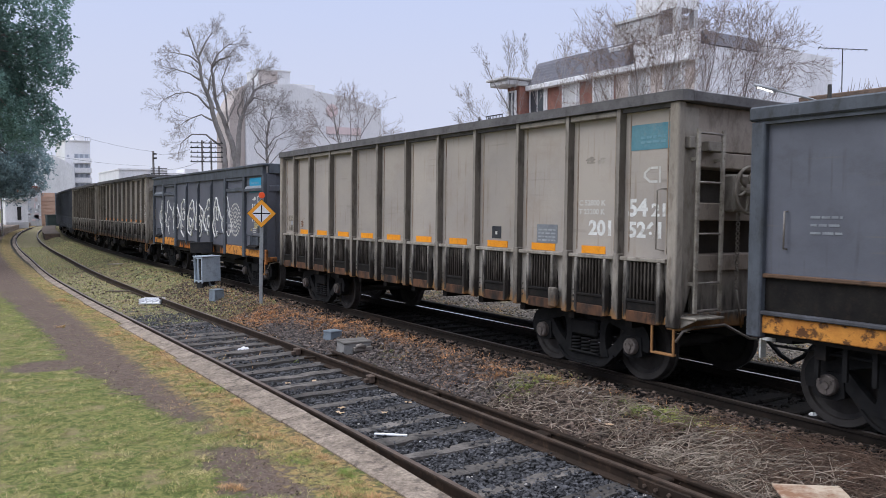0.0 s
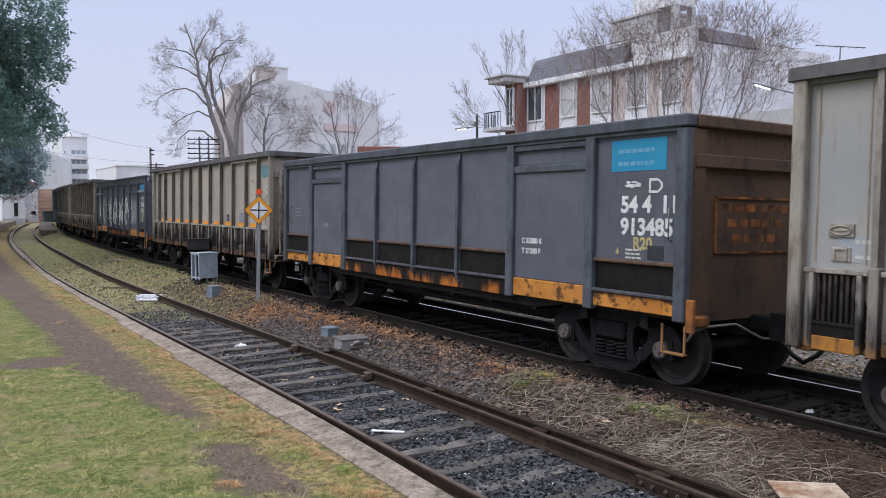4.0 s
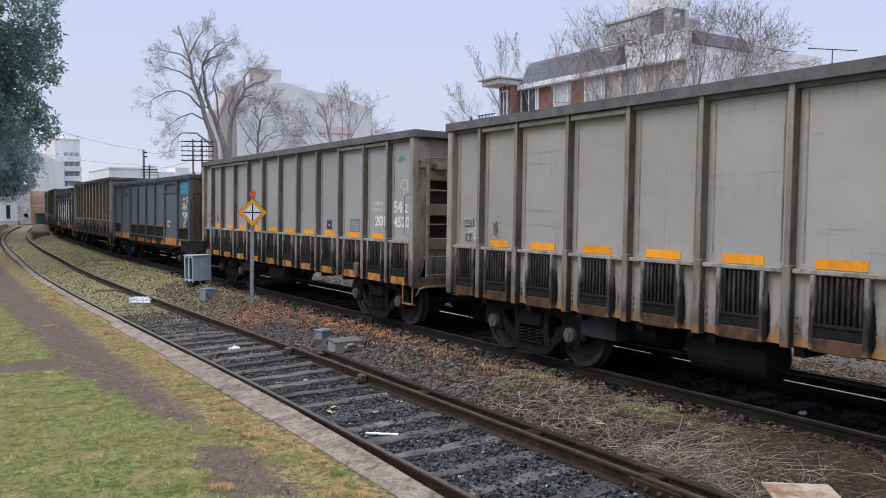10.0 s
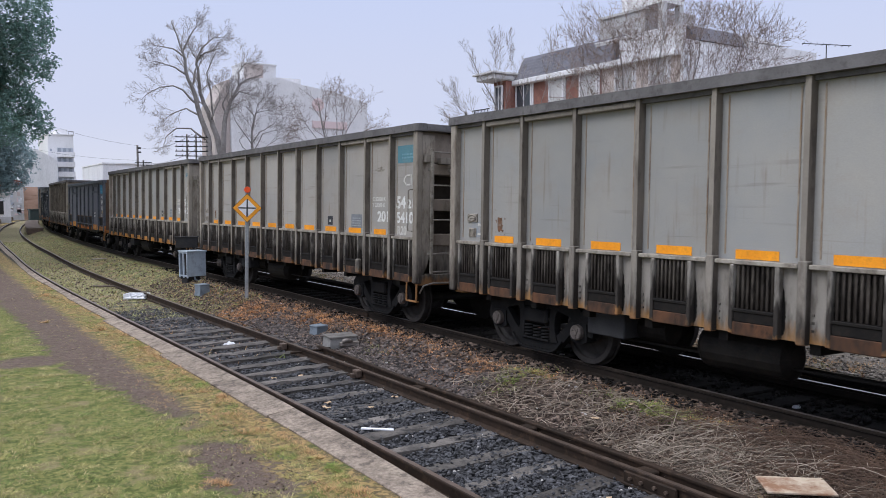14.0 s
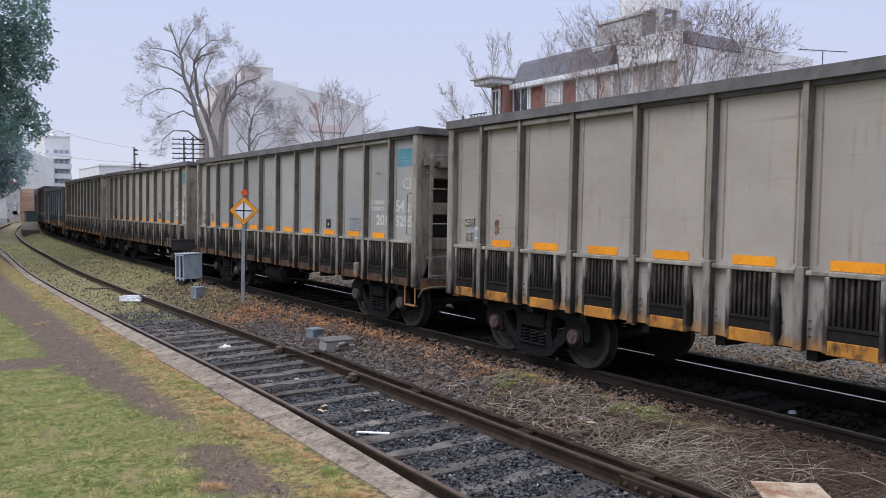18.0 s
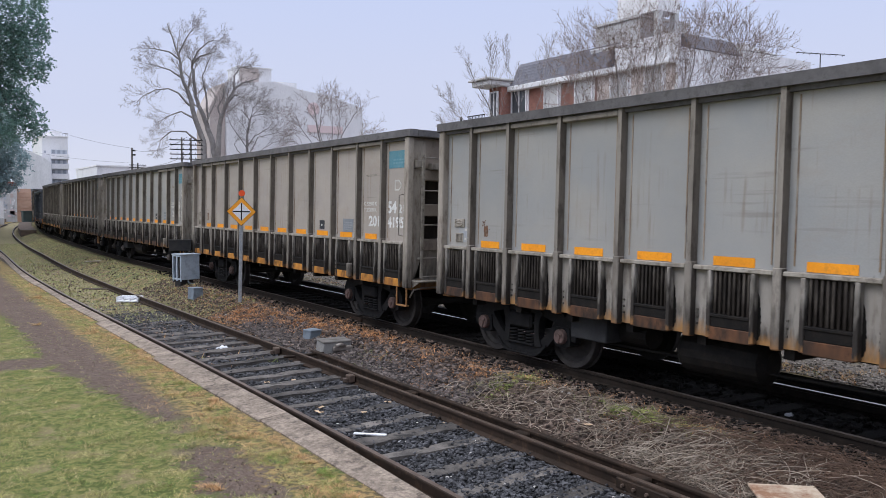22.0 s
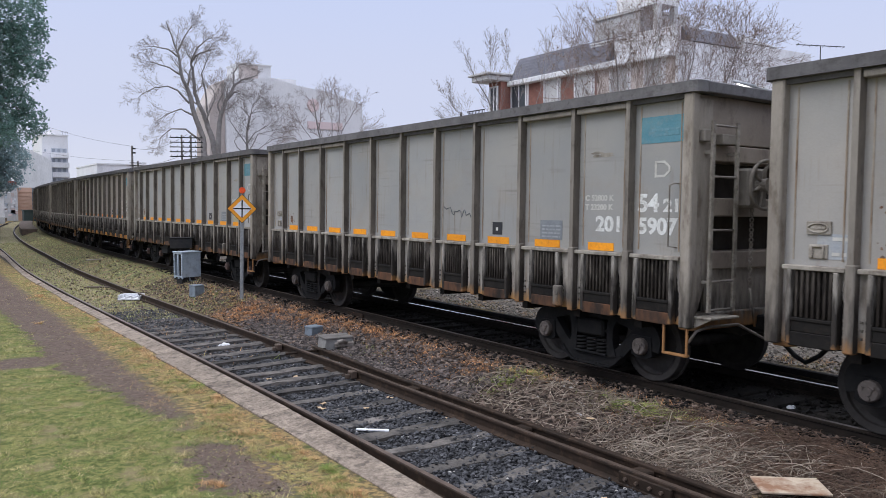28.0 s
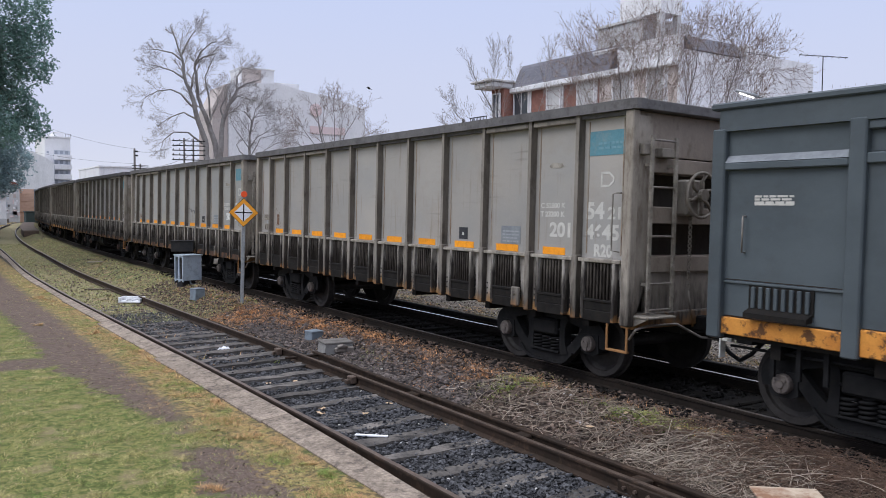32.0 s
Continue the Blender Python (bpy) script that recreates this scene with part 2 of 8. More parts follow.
M_RAILTOP = surf("polished_rail_head", (0.62, 0.63, 0.66), (0.5, 0.5, 0.53), 6, 0.18, metal=0.9, bump=0.0, spread=0.03)
M_RAIL = surf("rusty_rail", (0.040, 0.027, 0.020), (0.024, 0.018, 0.014), 5, 0.65, metal=0.1, dirt=(0.10, 0.064, 0.043), dirt_scale=9, dirt_amount=0.4)
M_RAILDARK = surf("oily_dark_rail", (0.030, 0.0235, 0.019), (0.019, 0.0155, 0.013), 5, 0.6, metal=0.1, dirt=(0.055, 0.038, 0.028), dirt_scale=9, dirt_amount=0.35)
M_RAILDULL = surf("dull_rail_head", (0.105, 0.082, 0.068), (0.06, 0.047, 0.04), 6, 0.45, metal=0.3)
M_RAILWORN = surf("brown_rail_head", (0.155, 0.112, 0.088), (0.09, 0.066, 0.052), 6, 0.4, metal=0.4)
M_SLEEPER = surf("weathered_sleeper", (0.145, 0.128, 0.116), (0.058, 0.052, 0.048), 2.5, 0.9, dirt=(0.022, 0.021, 0.022), dirt_scale=4, dirt_amount=0.9, fine=34, bump=0.9, vary=0.45, spread=0.3, edge=0.12)
M_SLEEPDARK = surf("oily_sleeper", (0.012, 0.0105, 0.0095), (0.02, 0.017, 0.0145), 4, 0.9, fine=30, bump=0.4)
M_STONE = surf("dark_ballast_stone", (0.075, 0.074, 0.08), (0.022, 0.022, 0.025), 9, 0.6, fine=60, bump=0.3)
M_STONEBR = surf("brown_ballast_stone", (0.195, 0.142, 0.112), (0.046, 0.032, 0.026), 9, 0.85, fine=60, bump=0.3)
M_STONEGREY = surf("grey_brown_ballast_stone", (0.15, 0.123, 0.112), (0.036, 0.029, 0.027), 9, 0.85, fine=60, bump=0.3)
M_STONELT = surf("pale_gravel", (0.38, 0.335, 0.285), (0.12, 0.10, 0.085), 9, 0.9, fine=60, bump=0.3)
M_STONEOIL = surf("oily_ballast_stone", (0.011, 0.010, 0.0095), (0.022, 0.019, 0.017), 9, 0.85, fine=60, bump=0.3)
M_FOAMSTONE = surf("pale_stone", (0.5, 0.48, 0.46), (0.38, 0.35, 0.33), 9, 0.85)
# concrete coloured near black to stand for the wagons' shadow
M_SHADECONC = surf("shade_dark_concrete", (0.03, 0.028, 0.028), (0.016, 0.015, 0.015), 3.0, 0.9, dirt=(0.06, 0.055, 0.052), dirt_scale=7, dirt_amount=0.3)
M_KERB = surf("worn_concrete_edging", (0.275, 0.222, 0.176), (0.165, 0.13, 0.103), 3.0, 0.95, dirt=(0.07, 0.056, 0.046), dirt_scale=6, dirt_amount=0.7, fine=22, bump=1.0, edge=0.12, spread=0.55)
M_CONC = surf("pale_concrete", (0.27, 0.26, 0.245), (0.17, 0.163, 0.155), 3, 0.9, dirt=(0.07, 0.065, 0.06), dirt_scale=5, dirt_amount=0.6)
M_GALV = surf("galvanised_steel", (0.36, 0.37, 0.38), (0.27, 0.28, 0.29), 12, 0.5, metal=0.5)
# bark and bare twigs lightened in colour for the haze over the trees
M_BARK = surf("grey_bark", (0.30, 0.28, 0.27), (0.22, 0.20, 0.19), 3, 0.95, fine=25, bump=0.4)
M_TWIG = surf("bare_twigs", (0.34, 0.305, 0.295), (0.265, 0.235, 0.225), 2, 0.95, bump=0)
M_TWIGRED = surf("reddish_twigs", (0.285, 0.215, 0.185), (0.205, 0.152, 0.13), 2, 0.95, bump=0)
M_RUSTSEAM = surf("rusty_weld_seam", (0.24, 0.16, 0.10), (0.34, 0.30, 0.25), 5, 0.8, stretch=3, dirt=(0.10, 0.05, 0.03), dirt_scale=8, dirt_amount=0.7)
# soot, and the shade on the ribs' flanks put into the colour
M_FLANK = surf("shaded_sooty_rib_flank", (0.165, 0.143, 0.12), (0.10, 0.085, 0.07), 3, 0.85, stretch=3, dirt=(0.04, 0.033, 0.027), dirt_scale=7, dirt_amount=0.6, soot=(1.8, 1.0))
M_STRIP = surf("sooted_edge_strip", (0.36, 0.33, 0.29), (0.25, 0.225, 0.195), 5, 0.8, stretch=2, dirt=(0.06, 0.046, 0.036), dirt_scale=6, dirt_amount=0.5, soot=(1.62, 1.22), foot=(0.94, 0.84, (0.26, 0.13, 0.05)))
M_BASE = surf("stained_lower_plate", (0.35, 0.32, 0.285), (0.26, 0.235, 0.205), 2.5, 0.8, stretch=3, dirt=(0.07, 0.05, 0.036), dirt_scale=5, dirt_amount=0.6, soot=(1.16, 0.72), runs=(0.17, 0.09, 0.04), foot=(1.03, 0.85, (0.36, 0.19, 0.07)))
M_BRICK = surf("red_brick", (0.29, 0.135, 0.105), (0.22, 0.105, 0.085), 2, 0.9, dirt=(0.12, 0.075, 0.06), dirt_scale=8, dirt_amount=0.4)
# the haze before far buildings is put into this pale wall colour
M_HAZEWALL = surf("haze_pale_far_wall", (0.76, 0.75, 0.765), (0.69, 0.68, 0.70), 0.3, 0.9, dirt=(0.56, 0.55, 0.56), dirt_scale=0.6, dirt_amount=0.35, stretch=3, fine=8, bump=0)
M_RENDER = surf("pale_render", (0.58, 0.57, 0.57), (0.50, 0.49, 0.495), 0.5, 0.9, dirt=(0.36, 0.35, 0.35), dirt_scale=1.2, dirt_amount=0.4, stretch=3, fine=12)
M_WHITEWALL = surf("white_painted_wall", (0.76, 0.75, 0.765), (0.69, 0.68, 0.70), 0.4, 0.9, dirt=(0.45, 0.44, 0.44), dirt_scale=0.8, dirt_amount=0.3, stretch=3, fine=10)
M_SLATEROOF = surf("slate_roof_tiles", (0.175, 0.172, 0.198), (0.132, 0.13, 0.155), 3, 0.7, dirt=(0.16, 0.15, 0.16), dirt_scale=7, dirt_amount=0.3)
M_GLASSDARK = surf("dark_window_glass", (0.06, 0.065, 0.075), (0.09, 0.095, 0.105), 1, 0.12, bump=0)
M_DARK = surf("dark_iron", (0.03, 0.03, 0.032), (0.045, 0.042, 0.04), 5, 0.6)
# leaf colours lifted towards grey-blue for haze, M_LEAF2 the more
M_LEAF = surf("evergreen_leaf", (0.25, 0.385, 0.335), (0.165, 0.265, 0.235), 0.6, 0.6, bump=0, vary=0.0)
M_LEAF2 = surf("haze_paled_evergreen_leaf", (0.36, 0.46, 0.47), (0.29, 0.38, 0.39), 0.6, 0.7, bump=0, vary=0.0)
M_GRASS = surf("grass_blades", (0.095, 0.168, 0.029), (0.335, 0.29, 0.10), 2.6, 0.75, bump=0, dirt=(0.52, 0.41, 0.21), dirt_scale=2.2, dirt_amount=0.75, edge=0.14)
M_STRAW = surf("dry_stalks", (0.35, 0.29, 0.232), (0.20, 0.158, 0.124), 3, 0.85, bump=0, dirt=(0.12, 0.078, 0.052), dirt_scale=5, dirt_amount=0.7)
M_STRAWGRASS = surf("straw_grass", (0.50, 0.335, 0.165), (0.40, 0.215, 0.10), 1.6, 0.85, bump=0, dirt=(0.16, 0.23, 0.05), dirt_scale=1.3, dirt_amount=0.95, edge=0.08)
M_STRAWDARK = surf("brown_stalks", (0.17, 0.115, 0.075), (0.10, 0.07, 0.048), 3, 0.85, bump=0)
M_TWIGBROWN = surf("brown_dead_stems", (0.15, 0.094, 0.066), (0.07, 0.046, 0.034), 3, 0.85, bump=0)
M_RUSSET = surf("russet_dry_grass", (0.60, 0.31, 0.145), (0.40, 0.20, 0.09), 3, 0.85, bump=0)
M_WEED = surf("green_weeds", (0.235, 0.265, 0.10), (0.33, 0.30, 0.145), 1.2, 0.8, bump=0, dirt=(0.40, 0.26, 0.145), dirt_scale=1.5, dirt_amount=0.5)
M_CABINET = surf("pale_grey_cabinet_paint", (0.40, 0.46, 0.52), (0.34, 0.39, 0.45), 3, 0.5, dirt=(0.2, 0.2, 0.2), dirt_scale=6, dirt_amount=0.35)
M_BLUEBOX = surf("blue_grey_box_paint", (0.20, 0.235, 0.27), (0.15, 0.18, 0.21), 5, 0.6, dirt=(0.08, 0.08, 0.08), dirt_scale=8, dirt_amount=0.4)
M_SIGNOR = surf("orange_sign_face", (0.85, 0.36, 0.03), (0.78, 0.31, 0.025), 4, 0.4, bump=0)
M_SIGNRED = surf("red_orange_disc", (0.80, 0.10, 0.02), (0.72, 0.08, 0.02), 4, 0.4, bump=0)
M_SIGNWH = surf("white_sign_face", (0.78, 0.78, 0.80), (0.70, 0.70, 0.73), 4, 0.4, bump=0)
M_BLACK = surf("black_paint", (0.015, 0.015, 0.017), (0.022, 0.022, 0.023), 4, 0.5, bump=0)
M_FOAM = surf("white_polystyrene", (0.78, 0.78, 0.80), (0.68, 0.68, 0.70), 8, 0.8)
M_WOOD = surf("raw_pine_board", (0.50, 0.41, 0.31), (0.42, 0.33, 0.25), 4, 0.8, dirt=(0.20, 0.085, 0.04), dirt_scale=1.6, dirt_amount=0.85)
M_LEAFDRY = surf("dry_fallen_leaf", (0.42, 0.27, 0.15), (0.5, 0.38, 0.26), 20, 0.8, bump=0)
# shade and haze at the far curve, put into one wagon colour
M_FARDARK = surf("far_shade_wagon_coat", (0.10, 0.105, 0.12), (0.072, 0.076, 0.088), 0.8, 0.7, stretch=2, dirt=(0.05, 0.05, 0.055), dirt_scale=3, dirt_amount=0.6)
M_STRAWTURF = surf("dry_turf_straw", (0.50, 0.40, 0.215), (0.38, 0.285, 0.15), 2, 0.85, bump=0, dirt=(0.24, 0.17, 0.095), dirt_scale=4, dirt_amount=0.6)
# pole colour lightened for haze
M_POLE = surf("dark_weathered_pole", (0.15, 0.135, 0.13), (0.105, 0.095, 0.092), 3, 0.9)
M_WEEDNEAR = surf("fresh_green_weeds", (0.15, 0.225, 0.045), (0.30, 0.30, 0.10), 4, 0.8, bump=0, dirt=(0.36, 0.27, 0.13), dirt_scale=5, dirt_amount=0.7)
M_RUSTPATCH = surf("flaking_rust_patch", (0.20, 0.10, 0.055), (0.10, 0.06, 0.04), 14, 0.85, dirt=(0.36, 0.32, 0.27), dirt_scale=9, dirt_amount=0.7)
M_OLDBRICKPALE = surf("weathered_brown_brick", (0.19, 0.135, 0.105), (0.13, 0.095, 0.075), 3, 0.9, dirt=(0.07, 0.055, 0.045), dirt_scale=4, dirt_amount=0.5)
M_PLANK = surf("pale_weathered_wood", (0.36, 0.31, 0.26), (0.27, 0.23, 0.19), 5, 0.9)
M_PLANKDARK = surf("rotten_dark_wood", (0.14, 0.11, 0.085), (0.08, 0.062, 0.05), 5, 0.9)
M_LABEL = surf("faded_blue_label", (0.30, 0.325, 0.36), (0.35, 0.345, 0.335), 6, 0.7)
M_LIDGREY = surf("dull_steel_lid", (0.19, 0.175, 0.16), (0.12, 0.11, 0.10), 6, 0.8, dirt=(0.06, 0.05, 0.042), dirt_scale=7, dirt_amount=0.5)
M_DIMPRINT = surf("dim_grey_print", (0.33, 0.34, 0.35), (0.27, 0.28, 0.29), 10, 0.7)
M_PLATTOP = surf("worn_platform_boards", (0.17, 0.13, 0.105), (0.115, 0.09, 0.075), 1.5, 0.9, dirt=(0.07, 0.055, 0.045), dirt_scale=3, dirt_amount=0.5)
M_BIRD = surf("dark_feathers", (0.03, 0.028, 0.028), (0.05, 0.045, 0.042), 20, 0.7, bump=0)
for leaf_ in (M_LEAF, M_LEAF2):
    # light passes through the leaves
    ln_ = leaf_.node_tree
    tr_ = ln_.nodes.new("ShaderNodeBsdfTranslucent")
    ad_ = ln_.nodes.new("ShaderNodeMixShader")
    pb_ = ln_.nodes["Principled BSDF"]
    ln_.links.new(pb_.inputs["Base Color"].links[0].from_socket, tr_.inputs["Color"])
    ad_.inputs[0].default_value = 0.45
    ln_.links.new(pb_.outputs[0], ad_.inputs[1])
    ln_.links.new(tr_.outputs[0], ad_.inputs[2])
    ln_.links.new(ad_.outputs[0], ln_.nodes["Material Output"].inputs["Surface"])
# brown paled in its colour for haze
M_HAZEBROWN = surf("haze_pale_brown_render", (0.46, 0.385, 0.355), (0.52, 0.46, 0.43), 0.4, 0.9, dirt=(0.36, 0.33, 0.32), dirt_scale=1, dirt_amount=0.4)
M_LAMPGLOW = bpy.data.materials.new("lit_lamp_lens")
M_LAMPGLOW.use_nodes = True
M_LAMPGLOW.node_tree.nodes["Principled BSDF"].inputs["Emission Color"].default_value = (1, 0.98, 0.92, 1)
M_LAMPGLOW.node_tree.nodes["Principled BSDF"].inputs["Emission Strength"].default_value = 3.0

# ---- building blocks ----
class Geo:
    """Collects faces for one mesh."""

    def __init__(self):
        self.v, self.f, self.s = [], [], []

    def poly(self, pts, smooth=False):
        k = len(self.v)
        self.v += [tuple(p) for p in pts]
        self.f.append(tuple(range(k, k + len(pts))))
        self.s.append(smooth)

    def box(self, x0, x1, y0, y1, z0, z1, c=0.0):
        mid = Vector(((x0 + x1) / 2, (y0 + y1) / 2, (z0 + z1) / 2))
        h = (abs(x1 - x0) / 2, abs(y1 - y0) / 2, abs(z1 - z0) / 2)
        c = min(c, 0.45 * min(h))
        signs = [(a, b, d) for a in (-1, 1) for b in (-1, 1) for d in (-1, 1)]
        k0, at = len(self.v), {}
        for s in signs:
            for a in range(3):
                if c == 0 and a:
                    at[s, a] = at[s, 0]
                    continue
                at[s, a] = len(self.v)
                self.v.append(tuple(mid[i] + s[i] * (h[i] - (0 if i == a or c == 0 else c)) for i in range(3)))

        def face(ids):
            p = [Vector(self.v[i]) for i in ids]
            nrm = (p[1] - p[0]).cross(p[2] - p[0])
            cen = sum(p, Vector()) / len(p)
            self.f.append(tuple(ids) if nrm.dot(cen - mid) > 0 else tuple(reversed(ids)))
            self.s.append(False)

        for a in range(3):
            b, d = (a + 1) % 3, (a + 2) % 3
            for sg in (-1, 1):
                ring = []
                for sb, sd in ((-1, -1), (1, -1), (1, 1), (-1, 1)):
                    s = [0, 0, 0]
                    s[a], s[b], s[d] = sg, sb, sd
                    ring.append(at[tuple(s), a])
                face(ring)
        if c:
            for a in range(3):
                b, d = (a + 1) % 3, (a + 2) % 3
                for sb in (-1, 1):
                    for sd in (-1, 1):
                        lo, hi = [0, 0, 0], [0, 0, 0]
                        lo[a], hi[a] = -1, 1
                        lo[b] = hi[b] = sb
                        lo[d] = hi[d] = sd
                        lo, hi = tuple(lo), tuple(hi)
                        face([at[lo, b], at[hi, b], at[hi, d], at[lo, d]])
            for s in signs:
                face([at[s, 0], at[s, 1], at[s, 2]])
        return self

    def prism(self, outline, x0, x1, axis=0):
        """A flat outline of (a, b) pairs, drawn out along an axis: 0 x, 1 y, 2 z."""
        def p(u, a, b):
            return ((u, a, b), (a, u, b), (a, b, u))[axis]
        lo, hi = [p(x0, *q) for q in outline], [p(x1, *q) for q in outline]
        area = sum(outline[i - 1][0] * outline[i][1] - outline[i][0] * outline[i - 1][1] for i in range(len(outline)))
        flip = (area > 0) == (axis != 1)
        if x1 < x0:
            flip = not flip
        self.poly(lo[::-1] if flip else lo)
        self.poly(hi if flip else hi[::-1])
        for i in range(len(outline)):
            q = [lo[i - 1], lo[i], hi[i], hi[i - 1]]
            self.poly(q if flip else q[::-1])
        return self

    def tube(self, pts, r, n=6, r2=None, caps=True, smooth=True):
        pts = [Vector(p) for p in pts]
        rings, ref = [], None
        for i, p in enumerate(pts):
            d = (pts[min(i + 1, len(pts) - 1)] - pts[max(i - 1, 0)])
            d = d.normalized() if d.length else Vector((0, 0, 1))
            if ref is None:
                ref = d.orthogonal().normalized()
            ref = (ref - d * ref.dot(d))
            ref = ref.normalized() if ref.length > 1e-6 else d.orthogonal().normalized()
            o = d.cross(ref)
            t = i / max(1, len(pts) - 1)
            rr = r if r2 is None else r + (r2 - r) * t
            k = len(self.v)
            self.v += [tuple(p + (ref * math.cos(a) + o * math.sin(a)) * rr) for a in (2 * math.pi * j / n for j in range(n))]
            rings.append(range(k, k + n))
        for a, b in zip(rings, rings[1:]):
            for j in range(n):
                self.f.append((a[j], a[(j + 1) % n], b[(j + 1) % n], b[j]))
                self.s.append(smooth)
        if caps:
            self.f += [tuple(reversed(rings[0])), tuple(rings[-1])]
            self.s += [False, False]
        return self

    def lathe(self, prof, n=28, axis=0, mid=(0, 0, 0)):
        """Turns (along, radius) pairs round an axis through mid."""
        rings = []
        for u, r in prof:
            k = len(self.v)
            for j in range(n):
                a = 2 * math.pi * j / n
                c, s = r * math.cos(a), r * math.sin(a)
                q = ((u, c, s), (s, u, c), (c, s, u))[axis]
                self.v.append(tuple(q[i] + mid[i] for i in range(3)))
            rings.append(range(k, k + n))
        for a, b in zip(rings, rings[1:]):
            for j in range(n):
                self.f.append((a[j], b[j], b[(j + 1) % n], a[(j + 1) % n]))
                self.s.append(False)
        return self

    def ring(self, mid, r, tube_r, axis=0, n=20, m=6):
        pts = []
        for j in range(n + 1):
            a = 2 * math.pi * j / n
            c, s = r * math.cos(a), r * math.sin(a)
            q = ((0, c, s), (c, 0, s), (c, s, 0))[axis]
            pts.append([q[i] + mid[i] for i in range(3)])
        return self.tube(pts, tube_r, m, caps=False)

    def mesh(self, name, material, flank=None):
        me = bpy.data.meshes.new(name)
        me.from_pydata(self.v, [], self.f)
        me.polygons.foreach_set("use_smooth", self.s)
        me.materials.append(material)
        me.update()
        # faces turned along y take the darker flank colour, as painted side shade
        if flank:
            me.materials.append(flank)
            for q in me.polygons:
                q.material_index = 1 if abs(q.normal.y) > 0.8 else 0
        return me


def part(name, geo, material, parent=None, label="", at=None, turn=0.0):
    """One mesh object, a part of parent; geo may be a Geo or a ready mesh."""
    me = geo.mesh(name, material) if isinstance(geo, Geo) else geo
    ob = new(name, me)
    if parent:
        ob.parent = parent
    if at is not None or turn:
        ob.matrix_basis = pose(*(at or (0, 0, 0)), 0, 0, turn)
    if label:
        tagged(ob, label)
    return ob


def thing(name, at, label, category, group="", kind="", turn=0.0):
    """An Empty at the base of a thing, for its parts."""
    ob = new(name)
    ob.empty_display_size = 0.2
    ob.matrix_basis = pose(*at, 0, 0, turn)
    return tagged(ob, label, category, group, kind)


def text_mesh(words, size, material, squeeze=1.0):
    c = bpy.data.curves.new("writing", "FONT")
    c.body, c.size, c.extrude, c.offset = words, size, 0.001, size * 0.034
    ob = new("writing", c)
    me = bpy.data.meshes.new_from_object(ob.evaluated_get(bpy.context.evaluated_depsgraph_get()))
    bpy.data.objects.remove(ob)
    me.transform(Matrix.Diagonal((squeeze, 1, 1, 1)))
    me.materials.clear()
    me.materials.append(material)
    return me


# ---- the lie of the tracks ----
CURVE_START, CURVE_RADIUS, MAIN_X = 30.0, 540.0, 8.84
CANT = 1.2  # degrees by which the main track leans into its curve


def on_track(s, off=0.0):
    """Place and heading on the main track, s metres on from the spot beside the camera, off metres to its right."""
    if s <= CURVE_START:
        return MAIN_X + off, s, 0.0
    a = (s - CURVE_START) / CURVE_RADIUS
    r = CURVE_RADIUS - off
    return MAIN_X + CURVE_RADIUS - r * math.cos(a), CURVE_START + r * math.sin(a), a


def bend(y):
    """How far the tracks have turned aside at y."""
    if y <= CURVE_START:
        return 0.0
    y = min(y, 330.0)
    return CURVE_RADIUS - math.sqrt(CURVE_RADIUS ** 2 - (y - CURVE_START) ** 2)


def ease(a, b, x):
    t = min(1.0, max(0.0, (x - a) / (b - a)))
    return t * t * (3 - 2 * t)


def siding_x(y):
    """Sideways place of the siding's left rail."""
    return 4.0 + bend(y) - 0.27 * ease(8, 27, y) * (1 - ease(30, 48, y))


def ground_z(u, y):
    """Height of the ground at u, metres across with the bend taken out."""
    z = -0.31
    if u > 3.4:
        z = -0.31 - 0.096 * ease(3.6, 3.9, u)
        if u > 5.6:
            z += 0.096 * ease(5.8, 6.2, u) + 0.12 * ease(6.2, 7.0, u)
        if u > 6.6:
            z += 0.075 * ease(6.6, 7.4, u) * (1 - ease(7.9, 7.98, u))
        if u > 10.1:
            z += 0.19 * ease(10.15, 10.3, u)
    n = noise.noise((u * 0.9, y * 0.9, 0.3)) * 0.025 + noise.noise((u * 3.1, y * 3.1, 1.7)) * 0.012
    if 3.4 < u < 6.0:
        n *= 0.4
    z += 0.12 * ease(6.0, 6.7, u) * ease(16, 22, y) * (1 - ease(7.0, 7.6, u))
    z += 0.07 * ease(6.1, 6.5, u) * (1 - ease(6.9, 7.5, u)) * ease(2.5, 5, y) * (1 - ease(10, 14, y))
    return z + n

